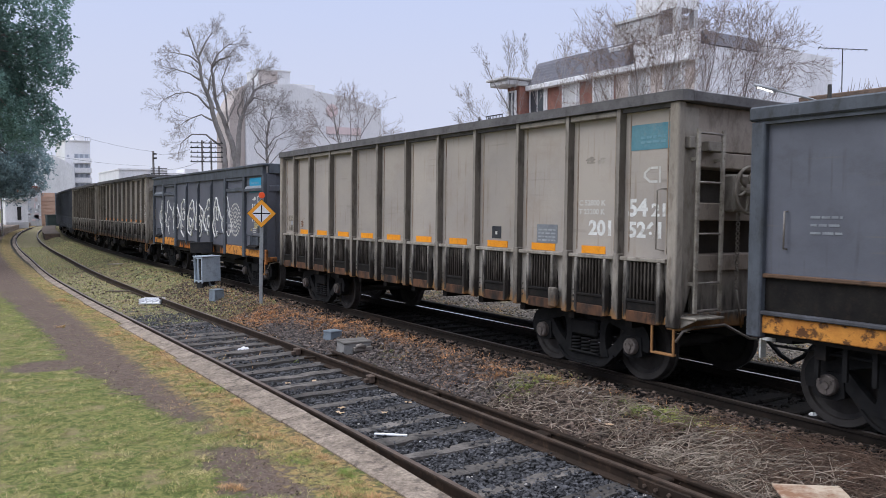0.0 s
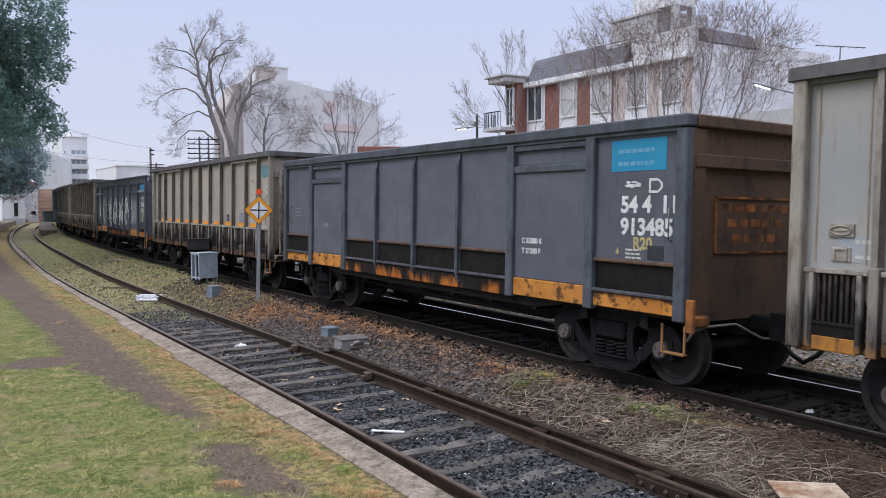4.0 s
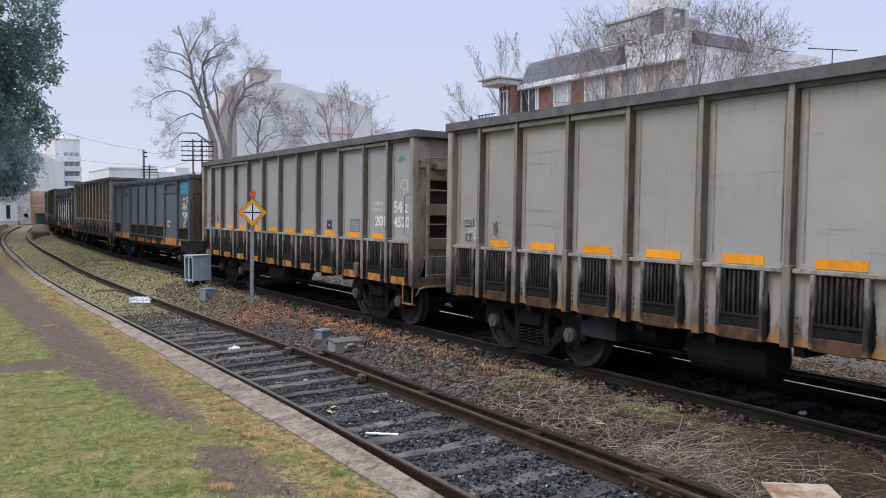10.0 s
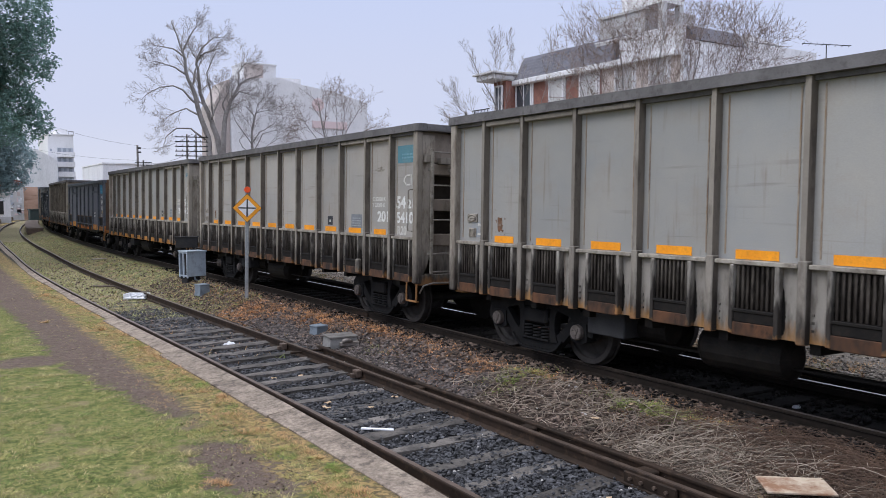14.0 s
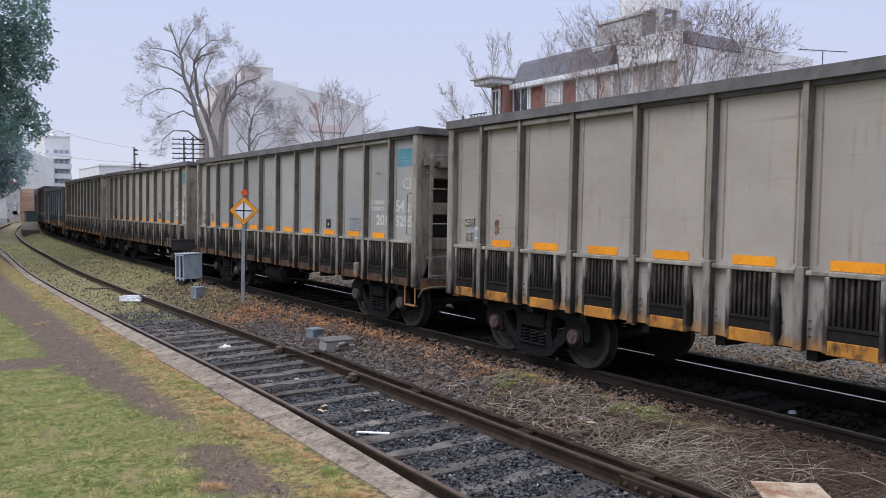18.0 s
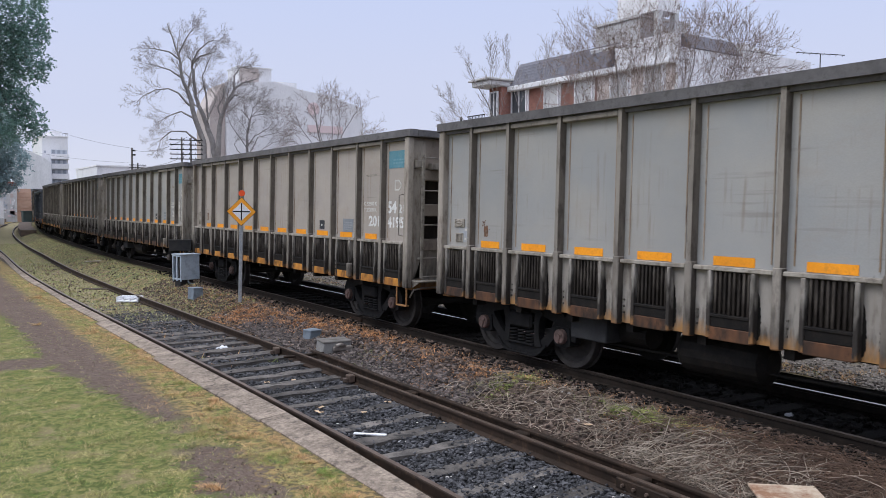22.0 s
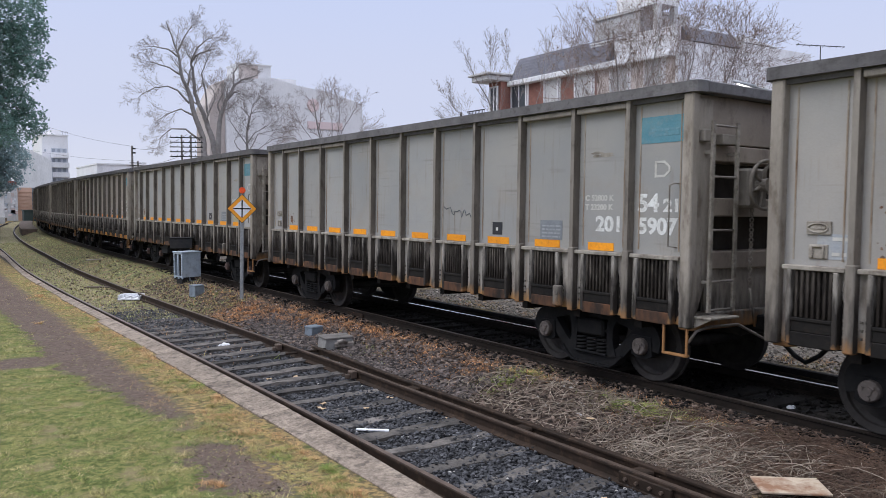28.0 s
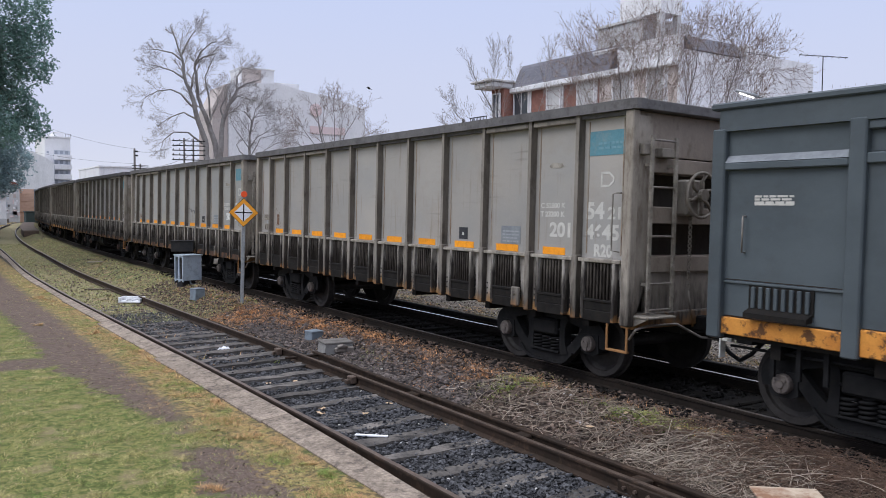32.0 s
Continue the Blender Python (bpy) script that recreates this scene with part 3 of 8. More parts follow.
# ---- ground ----
def ground_material():
    """Turf, trodden earth, ballast and gravel, laid out across the tracks (the map's first coordinate) and along them."""
    m = bpy.data.materials.new("ground")
    m.use_nodes = True
    n, l = m.node_tree.nodes, m.node_tree.links
    b = n["Principled BSDF"]
    uv = n.new("ShaderNodeUVMap")
    uv.uv_map = "across"
    sep = n.new("ShaderNodeSeparateXYZ")
    l.new(uv.outputs[0], sep.inputs[0])
    tc = n.new("ShaderNodeTexCoord")

    def tex(s, detail=6, r=0.65):
        t = n.new("ShaderNodeTexNoise")
        t.inputs["Scale"].default_value, t.inputs["Detail"].default_value, t.inputs["Roughness"].default_value = s, detail, r
        l.new(tc.outputs["Object"], t.inputs["Vector"])
        return t.outputs[0]

    def math_(op, a, c):
        x = n.new("ShaderNodeMath")
        x.operation = op
        for i, v in enumerate((a, c)):
            if isinstance(v, (int, float)):
                x.inputs[i].default_value = v
            else:
                l.new(v, x.inputs[i])
        return x.outputs[0]

    def step(v, a, z, lo=0.0, hi=1.0):
        x = n.new("ShaderNodeMapRange")
        x.interpolation_type = "SMOOTHSTEP"
        for s, q in (("From Min", a), ("From Max", z), ("To Min", lo), ("To Max", hi)):
            x.inputs[s].default_value = q
        l.new(v, x.inputs["Value"])
        return x.outputs[0]

    def mix(f, a, z):
        x = n.new("ShaderNodeMix")
        x.data_type = "RGBA"
        for s, v in (("Factor", f), ("A", a), ("B", z)):
            if isinstance(v, tuple):
                x.inputs[s].default_value = (*v, 1)
            elif isinstance(v, (int, float)):
                x.inputs[s].default_value = v
            else:
                l.new(v, x.inputs[s])
        return x.outputs["Result"]

    big, mid, fine, grit = tex(0.7, 4), tex(2.6), tex(14), tex(70, 3)
    wob = math_("MULTIPLY", math_("SUBTRACT", mid, 0.5), 0.9)
    u = math_("ADD", math_("ADD", sep.outputs["X"], wob), math_("MULTIPLY", math_("SUBTRACT", fine, 0.5), 0.85))
    v = sep.outputs["Y"]
    turf = mix(step(fine, 0.42, 0.58), (0.08, 0.10, 0.028), (0.19, 0.185, 0.065))
    turf = mix(step(mid, 0.5, 0.68), turf, mix(step(grit, 0.4, 0.6), (0.28, 0.225, 0.115), (0.16, 0.13, 0.075)))
    earth = mix(step(fine, 0.35, 0.65), (0.152, 0.109, 0.088), (0.093, 0.066, 0.053))
    earth = mix(step(grit, 0.42, 0.28), earth, (0.04, 0.034, 0.031))
    earth = mix(step(grit, 0.56, 0.66), earth, (0.21, 0.178, 0.152))
    black = mix(step(fine, 0.4, 0.6), (0.022, 0.022, 0.025), (0.05, 0.049, 0.052))
    brown = mix(step(fine, 0.42, 0.58), (0.03, 0.0225, 0.019), (0.085, 0.062, 0.05))
    russet = mix(step(fine, 0.4, 0.6), (0.36, 0.20, 0.09), (0.17, 0.11, 0.065))
    brown = mix(math_("MULTIPLY", step(mid, 0.54, 0.66), step(v, 9.0, 12.0)), brown, russet)
    oily = mix(step(fine, 0.4, 0.6), (0.009, 0.0085, 0.008), (0.02, 0.0175, 0.0155))
    pale = mix(step(fine, 0.4, 0.6), (0.24, 0.205, 0.17), (0.09, 0.077, 0.066))
    pale = mix(step(big, 0.5, 0.65), pale, (0.22, 0.17, 0.09))
    # the trodden path
    left = math_("ADD", step(v, 9.0, 15.0, 2.6, 1.95), step(v, 15.0, 30.0, 0.0, -0.25))
    path = math_("MULTIPLY", math_("MULTIPLY", step(math_("SUBTRACT", u, left), -0.12, 0.1), step(sep.outputs["X"], 3.15, 2.75)), step(math_("ADD", v, math_("MULTIPLY", wob, 3)), 9.0, 10.2))
    d2 = math_("ADD", math_("POWER", math_("MULTIPLY", math_("SUBTRACT", u, 2.62), 1.5), 2), math_("POWER", math_("MULTIPLY", math_("SUBTRACT", v, 7.6), 0.5), 2))
    path = math_("MAXIMUM", path, step(d2, 0.42, 0.2))
    d3 = math_("ADD", math_("POWER", math_("MULTIPLY", math_("SUBTRACT", u, 1.5), 0.9), 2), math_("POWER", math_("MULTIPLY", math_("SUBTRACT", v, 14.8), 1.3), 2))
    path = math_("MAXIMUM", path, step(d3, 0.5, 0.2))
    col = mix(path, turf, earth)
    dryedge = math_("MULTIPLY", step(u, 2.75, 3.15), step(mid, 0.3, 0.5))
    col = mix(dryedge, col, mix(step(fine, 0.42, 0.58), (0.13, 0.10, 0.055), (0.33, 0.23, 0.10)))
    col = mix(step(sep.outputs["X"], 3.5, 3.7), col, black)
    col = mix(math_("MULTIPLY", step(sep.outputs["X"], 3.7, 3.9), step(math_("ADD", v, math_("MULTIPLY", wob, 9)), 12.0, 18.0, 0.0, 0.8)), col, mix(step(fine, 0.4, 0.6), (0.20, 0.155, 0.11), (0.09, 0.072, 0.056)))
    green = math_("MULTIPLY", step(math_("ADD", v, math_("MULTIPLY", wob, 12)), 14.0, 27.0), step(fine, 0.36, 0.55))
    col = mix(math_("MULTIPLY", green, step(sep.outputs["X"], 3.7, 3.9)), col, mix(step(mid, 0.4, 0.6), (0.215, 0.22, 0.10), (0.32, 0.255, 0.16)))
    mound = mix(math_("MULTIPLY", green, 0.9), brown, mix(step(mid, 0.4, 0.6), (0.20, 0.22, 0.095), (0.31, 0.24, 0.13)))
    col = mix(step(sep.outputs["X"], 5.85, 6.15), col, mound)
    col = mix(step(math_("ADD", math_("MULTIPLY", sep.outputs["X"], 0.7), math_("MULTIPLY", u, 0.3)), 7.6, 7.95), col, oily)
    col = mix(step(sep.outputs["X"], 10.2, 10.28), col, pale)
    l.new(col, b.inputs["Base Color"])
    b.inputs["Roughness"].default_value = 0.95
    b.inputs["Specular IOR Level"].default_value = 0.15
    bp = n.new("ShaderNodeBump")
    bp.inputs["Strength"].default_value, bp.inputs["Distance"].default_value = 0.9, 0.03
    l.new(math_("ADD", fine, math_("MULTIPLY", grit, 0.5)), bp.inputs["Height"])
    l.new(bp.outputs[0], b.inputs["Normal"])
    return m


def spaced(*runs):
    out = [runs[0][0]]
    for a, b, d in runs:
        k = max(1, round((b - a) / d))
        out += [a + (b - a) * j / k for j in range(1, k + 1)]
    return out


def make_ground():
    us = spaced((-1500, -200, 650), (-200, -30, 60), (-30, -6, 4), (-6, 0, 0.5), (0, 3.3, 0.15), (3.3, 4.0, 0.1), (4.0, 5.7, 0.2), (5.7, 8.1, 0.1), (8.1, 10.0, 0.3), (10.0, 10.5, 0.1), (10.5, 16, 0.6), (16, 40, 4), (40, 200, 40), (200, 1500, 650))
    ys = spaced((-1500, -150, 675), (-150, -20, 26), (-20, 0, 2), (0, 30, 0.25), (30, 60, 0.75), (60, 150, 3), (150, 330, 12), (330, 2500, 360))
    verts = [(u + bend(y), y, ground_z(u, y)) for y in ys for u in us]
    k = len(us)
    faces = [(j * k + i, j * k + i + 1, (j + 1) * k + i + 1, (j + 1) * k + i) for j in range(len(ys) - 1) for i in range(k - 1)]
    me = bpy.data.meshes.new("ground")
    me.from_pydata(verts, [], faces)
    lay = me.uv_layers.new(name="across")
    flat = np.array([(u, y) for y in ys for u in us])
    idx = np.empty(len(me.loops), dtype=np.int32)
    me.loops.foreach_get("vertex_index", idx)
    lay.data.foreach_set("uv", flat[idx].astype(np.float32).ravel())
    me.polygons.foreach_set("use_smooth", [True] * len(faces))
    me.materials.append(ground_material())
    tagged(new("ground", me), "mown turf, trodden path, dark ballast and dry weeds", "ground", kind="structure")


make_ground()


# ---- rails, sleepers, edging ----
RAIL = [(-0.07, -0.16), (-0.07, -0.145), (-0.012, -0.12), (-0.012, -0.04), (-0.036, -0.03), (-0.036, -0.006), (-0.028, 0.0)]
RAIL = RAIL + [(-a, b) for a, b in RAIL[::-1]]


def sweep(g, line, prof, z, faces=None):
    """Draws a profile of (across, up) along a line of (x, y)."""
    rings = []
    for i, (x, y) in enumerate(line):
        x0, y0 = line[max(0, i - 1)]
        x1, y1 = line[min(len(line) - 1, i + 1)]
        d = math.hypot(x1 - x0, y1 - y0)
        nx, ny = (y1 - y0) / d, -(x1 - x0) / d
        k = len(g.v)
        g.v += [(x + a * nx, y + a * ny, z + b) for a, b in prof]
        rings.append(k)
    m = len(prof)
    for a, b in zip(rings, rings[1:]):
        for j in range(m):
            if faces is None or j in faces:
                g.f.append((a + j, b + j, b + (j + 1) % m, a + (j + 1) % m))
                g.s.append(False)
    if faces is None:
        g.f += [tuple(range(rings[0], rings[0] + m)), tuple(reversed(range(rings[-1], rings[-1] + m)))]
        g.s += [False, False]


def rail_line(off, y0, y1, siding=False):
    out, y = [], y0
    while y <= y1:
        if siding:
            out.append((siding_x(y) + off, y))
        else:
            out.append((MAIN_X + off + bend(y), y))
        y += 1.0 if y < 60 else 3.0
    return out


def track(name, label, offs, z, siding, head, y0, y1):
    t = thing(name, (0, 0, 0), label, "railway track", kind="structure")
    for off in offs:
        g = Geo()
        lift = 0.0 if siding else -off * math.tan(radians(CANT))
        sweep(g, rail_line(off, y0, y1, siding), RAIL, z + lift)
        rail = part("rail", g, M_RAIL if siding else M_RAILDARK, t, "rusty steel rail")
        g = Geo()
        sweep(g, rail_line(off, y0, y1, siding), [(-0.027, 0.0005), (-0.027, 0.002), (0.027, 0.002), (0.027, 0.0005)], z + lift)
        part("rail_head", g, M_RAILDULL if off < 0 else head, rail, "worn running surface of the rail")
    return t


siding = track("siding_track", "old brown siding rails on weathered sleepers beside the turf", (0.0, 1.672), -0.22, True, M_RAILWORN, -14, 118)
main_track = track("main_track", "main line track with a shiny far rail in dark ballast", (-0.838, 0.838), 0.0, False, M_RAILTOP, -25, 260)
g = Geo()
sweep(g, [(siding_x(y) + 1.672 + 0.255 + 0.10 * ease(9.5, 13, y), y) for y in (q * 0.5 for q in range(-28, 27))], RAIL, -0.225)
part("guard_rail", g, M_RAIL, siding, "second rusty rail laid against the siding rail")


def lay_kerb():
    k = thing("kerb", (0, 0, 0), "worn concrete edging slabs along the turf", "kerb", kind="structure")
    rnd = random.Random(8)
    y = -12.0
    while y < 112:
        ln = rnd.uniform(4.6, 5.8)
        y1 = min(y + ln, 112)
        g = Geo()
        a = [(siding_x(y + (y1 - y - 0.003) * q / 24), y + (y1 - y - 0.003) * q / 24) for q in range(25)]
        dz = rnd.uniform(-0.006, 0.004)
        w0 = -0.43 + rnd.uniform(-0.03, 0.03) + 0.18 * ease(9, 20, y)
        sweep(g, a, [(w0, -0.22), (w0, -0.01), (w0 + 0.02, 0.0), (-0.14, 0.0), (-0.12, -0.015), (-0.12, -0.22)], -0.292 + dz)
        # farther on the slabs close up to the rail and rise towards its head
        g.v = [(x_ + (0.065 * ease(4.0, 8.5, y_) if j % 6 > 2 else 0.0), y_, z_ + (0.05 if j % 6 in (3, 4) else 0.012 if j % 6 in (1, 2) else 0.0) * ease(4.5, 10.5, y_)) for j, (x_, y_, z_) in enumerate(g.v)]
        part("slab", g, M_KERB, k)
        y = y1


lay_kerb()
for y_ in (10.76, 13.57):
    x_ = siding_x(y_) + 1.672
    part("rail_joint", Geo().box(x_ - 0.13, x_ - 0.03, y_ - 0.07, y_ + 0.07, -0.34, -0.225, 0.012).box(x_ - 0.19, x_ - 0.13, y_ - 0.04, y_ + 0.04, -0.34, -0.27, 0.01), M_RAILWORN, siding, "bolted steel rail chock")
for y_ in (5.0,):
    x_ = siding_x(y_) + 1.672
    joint = part("fishplate", Geo().box(x_ - 0.055, x_ - 0.014, y_ - 0.32, y_ + 0.32, -0.36, -0.25, 0.012), M_RAIL, siding, "bolted rail fishplate")
    for q_ in (-0.22, -0.08, 0.08, 0.22):
        part("bolt", Geo().lathe([(-0.03, 0.0), (-0.03, 0.018), (0.0, 0.018), (0.0, 0.0)], 6, 0, (x_ - 0.055, y_ + q_, -0.305)), M_RAILWORN, joint)
for y_ in (5.2, 7.0, 9.4):
    x_ = siding_x(y_) + 1.672 + 0.13
    part("spacer", Geo().box(x_ - 0.09, x_ + 0.09, y_ - 0.10, y_ + 0.10, -0.34, -0.25, 0.012), M_RAIL, siding, "rusty spacer block between two rails")
for y_ in (5.6, 15.2):
    part("fishplate", Geo().box(siding_x(y_) + 1.672 + 0.29, siding_x(y_) + 1.672 + 0.33, y_ - 0.35, y_ + 0.35, -0.35, -0.26, 0.01) if y_ < 9 else Geo().box(MAIN_X - 0.838 - 0.05, MAIN_X - 0.838 - 0.015, y_ - 0.35, y_ + 0.35, -0.12, -0.03, 0.01), M_RAIL, siding if y_ < 9 else main_track, "bolted rail fishplate")


def lay_sleepers():
    rnd = random.Random(5)
    kinds = []
    for k in range(6):
        # split, worn timbers with wandering edges
        g = Geo()
        n_ = 11
        side = [[(-1.25 + 2.5 * j / (n_ - 1), q * 0.108 + rnd.uniform(-0.016, 0.016), rnd.uniform(-0.02, 0.004)) for j in range(n_)] for q in (-1, -0.35, 0.3, 1)]
        for a, b in zip(side, side[1:]):
            for j in range(n_ - 1):
                g.poly([a[j], a[j + 1], b[j + 1], b[j]])
        for q, row in ((1, side[0]), (-1, side[-1])):
            for j in range(n_ - 1):
                lo = [(x, y_ - 0.01 * q, -0.12) for x, y_, _ in (row[j], row[j + 1])]
                f = [lo[0], lo[1], row[j + 1], row[j]]
                g.poly(f if q > 0 else f[::-1])
        kinds.append(g.mesh("sleeper", M_SLEEPER))
    y = -8.0
    while y < 24:
        x = siding_x(y) + 0.836
        a = math.degrees(math.atan2(siding_x(y + 1) - siding_x(y), 1.0))
        ob = part("sleeper", rnd.choice(kinds), M_SLEEPER, siding)
        sink = 0.06 * ease(15.5, 20, y) - 0.028 * ease(9.5, 11, y)
        ob.matrix_basis = pose(x + rnd.uniform(-0.05, 0.05), y, -0.364 - sink + rnd.uniform(-0.012, 0.008), rnd.uniform(-3, 3), rnd.uniform(-0.9, 0.9), -a + rnd.uniform(-1.5, 1.5))
        y += rnd.uniform(0.60, 0.68)
    me = Geo().box(-1.35, 1.35, -0.12, 0.12, -0.12, 0.0, 0.02).mesh("sleeper", M_SLEEPDARK)
    y = -6.0
    while y < 75:
        ob = part("sleeper", me, M_SLEEPDARK, main_track)
        ob.matrix_basis = pose(MAIN_X + bend(y) + rnd.uniform(-0.03, 0.03), y, -0.158 + rnd.uniform(-0.006, 0.004), 0, CANT, -math.degrees(math.atan2(bend(y + 1) - bend(y), 1)) + rnd.uniform(-0.8, 0.8))
        y += 0.62


lay_sleepers()


def far_edging():
    k = thing("far_kerb", (0, 0, 0), "concrete edging beyond the main line, coloured dark for the wagons' shade", "kerb", kind="structure")
    for j in range(34):
        y0, y1 = -8 + j * 2.5, -8 + j * 2.5 + 2.485
        g = Geo()
        sweep(g, [(10.30 + bend(q), q) for q in (y0, (y0 + y1) / 2, y1)], [(-0.07, -0.3), (-0.07, -0.006), (-0.06, 0.004), (0.09, 0.004), (0.10, -0.3)], -0.005)
        part("slab", g, M_SHADECONC, k)


far_edging()

# ---- the train ----
HALF = 6.28
POSTS = [0, 0.88, 1.86] + [1.86 + 1.1235 * k for k in range(1, 9)] + [11.78, 12.56]
AXLES = (0.86, 2.66, 9.90, 11.70)
WHEEL_R = 0.465
SHARED = {}


def share(key, make, material, flank=None):
    """One mesh for all alike parts."""
    key = (key, material.name)
    if key not in SHARED:
        g = Geo()
        make(g)
        SHARED[key] = g.mesh(key[0].split(":")[0], material, flank)
    return SHARED[key]


def along(p):
    return p - HALF


def coil(g, x, y, z0, z1, r, turns=5):
    pts = [(x + r * math.cos(a), y + r * math.sin(a), z0 + (z1 - z0) * a / (2 * math.pi * turns)) for a in (2 * math.pi * k / 9 for k in range(9 * turns + 1))]
    g.tube(pts, 0.02, 5)


def make_wheelset(g):
    prof = [(0.90, 0.0), (0.90, 0.10), (0.875, 0.13), (0.845, 0.17), (0.835, 0.33), (0.865, 0.375), (0.90, 0.385), (0.905, 0.455), (0.895, WHEEL_R), (0.795, WHEEL_R + 0.004), (0.785, 0.49), (0.765, 0.49), (0.76, 0.38), (0.79, 0.33), (0.79, 0.14), (0.75, 0.11), (0.70, 0.085), (0.0, 0.08)]
    g.lathe(prof, 32)
    g.lathe([(-u, r) for u, r in prof][::-1], 32)


def cast_band(g, pts, x0, x1):
    """A curved cast bar: (along, up, thickness) knots, smoothed, drawn out from x0 to x1 in short convex pieces."""
    knots = [Vector(p) for p in pts]
    fine_ = []
    for i in range(len(knots) - 1):
        p0, p1, p2, p3 = knots[max(0, i - 1)], knots[i], knots[i + 1], knots[min(len(knots) - 1, i + 2)]
        for j in range(4):
            t = j / 4
            fine_.append(0.5 * (2 * p1 + (p2 - p0) * t + (2 * p0 - 5 * p1 + 4 * p2 - p3) * t * t + (3 * p1 - p0 - 3 * p2 + p3) * t ** 3))
    fine_.append(knots[-1])
    sides = []
    for i, p in enumerate(fine_):
        d = fine_[min(i + 1, len(fine_) - 1)] - fine_[max(0, i - 1)]
        n = Vector((-d.y, d.x)).normalized() * p.z / 2
        sides.append(((p.x + n.x, p.y + n.y), (p.x - n.x, p.y - n.y)))
    for (a, b), (c, d) in zip(sides, sides[1:]):
        q = [b, d, c, a]
        area = sum(q[i - 1][0] * q[i][1] - q[i][0] * q[i - 1][1] for i in range(4))
        q = q if area > 0 else q[::-1]
        lo, hi = [(x0, *p) for p in q], [(x1, *p) for p in q]
        g.poly(lo[::-1])
        g.poly(hi)
        for i in (1, 3):
            g.poly([lo[i - 1], lo[i], hi[i], hi[i - 1]])
        g.poly([lo[1], lo[2], hi[2], hi[1]])
        g.poly([lo[3], lo[0], hi[0], hi[3]])


def side_frame(g):
    """The cast frame on the near side of a bogie, centred on it: arched top bar, drooping lower bar, columns and pedestals."""
    x0, x1 = -1.10, -0.99
    cast_band(g, [(-1.11, 0.42, 0.10), (-1.12, 0.56, 0.13), (-1.03, 0.67, 0.17), (-0.86, 0.71, 0.19), (-0.60, 0.775, 0.18), (-0.3, 0.805, 0.15), (0.3, 0.805, 0.15), (0.60, 0.775, 0.18), (0.86, 0.71, 0.19), (1.03, 0.67, 0.17), (1.12, 0.56, 0.13), (1.11, 0.42, 0.10)], x0, x1)
    cast_band(g, [(-0.84, 0.66, 0.16), (-0.72, 0.53, 0.15), (-0.56, 0.365, 0.15), (-0.43, 0.255, 0.17), (-0.30, 0.20, 0.15), (0.0, 0.19, 0.12), (0.30, 0.20, 0.15), (0.43, 0.255, 0.17), (0.56, 0.365, 0.15), (0.72, 0.53, 0.15), (0.84, 0.66, 0.16)], x0 + 0.004, x1 - 0.004)
    for q in (-0.34, 0.34):
        cast_band(g, [(q * 1.2, 0.79, 0.17), (q * 1.03, 0.66, 0.12), (q, 0.44, 0.11), (q * 1.1, 0.24, 0.17)], x0 - 0.012, x1 - 0.002)
    g.box(x0 - 0.02, x1, -0.30, 0.30, 0.565, 0.60, 0.008)
    # flanges that stiffen the edges, and the spring seat
    cast_band(g, [(-0.95, 0.775, 0.03), (-0.60, 0.865, 0.03), (-0.3, 0.885, 0.03), (0.3, 0.885, 0.03), (0.60, 0.865, 0.03), (0.95, 0.775, 0.03)], x0 - 0.035, x1)
    cast_band(g, [(-0.56, 0.28, 0.03), (-0.36, 0.125, 0.03), (0.0, 0.115, 0.03), (0.36, 0.125, 0.03), (0.56, 0.28, 0.03)], x0 - 0.035, x1)
    g.box(x0 - 0.05, x1 + 0.05, -0.30, 0.30, 0.245, 0.275, 0.008)


def bolster(g):
    g.box(-1.16, 1.16, -0.26, 0.26, 0.49, 0.725, 0.03)
    g.box(-0.45, 0.45, -0.3, 0.3, 0.72, 0.84, 0.02)
    for s in (-1, 1):
        g.box(-0.8, 0.8, s * 0.46 - 0.04, s * 0.46 + 0.04, 0.36, 0.46, 0.01)


def axle_box(g):
    g.prism([(-0.17, 0.36), (-0.15, 0.60), (0.15, 0.60), (0.17, 0.36), (0.09, 0.32), (-0.09, 0.32)], -1.115, -0.93)


def axle_cap(g):
    g.lathe([(-1.10, 0.112), (-1.17, 0.108), (-1.185, 0.096), (-1.185, 0.045), (-1.20, 0.04), (-1.20, 0.0)], 18, 0, (0, 0, 0.47))
    for k in range(3):
        a = 2 * math.pi * k / 3 + 0.4
        y, z = 0.067 * math.cos(a), 0.47 + 0.067 * math.sin(a)
        g.tube([(-1.18, y, z), (-1.20, y, z)], 0.018, 6)


def bogie(wagon, p, cap):
    """A three-piece bogie centred p metres from the wagon's rear, with its wheels."""
    b = part("bogie", share("bogie", bolster, M_BOGIE), M_BOGIE, wagon, "black cast-steel bogie", (0, along(p), 0))
    for turn in (0, 180):
        part("side_frame", share("side_frame", side_frame, M_BOGIE), M_BOGIE, b, turn=turn)
        part("spring", share("spring", lambda g: [coil(g, -1.05, q, 0.275, 0.47, 0.085, 4) for q in (-0.18, 0.01, 0.20)], M_BOGIE), M_BOGIE, b, turn=turn)
        for s in (-0.9, 0.9):
            part("axle_box", share("axle_box", axle_box, M_BOGIE), M_BOGIE, b, at=(0, s, 0), turn=turn)
            if turn == 0:
                part("axle_cap", share("axle_cap", axle_cap, cap), cap, b, "round bolted axle cap", (0, s, 0))
    return b


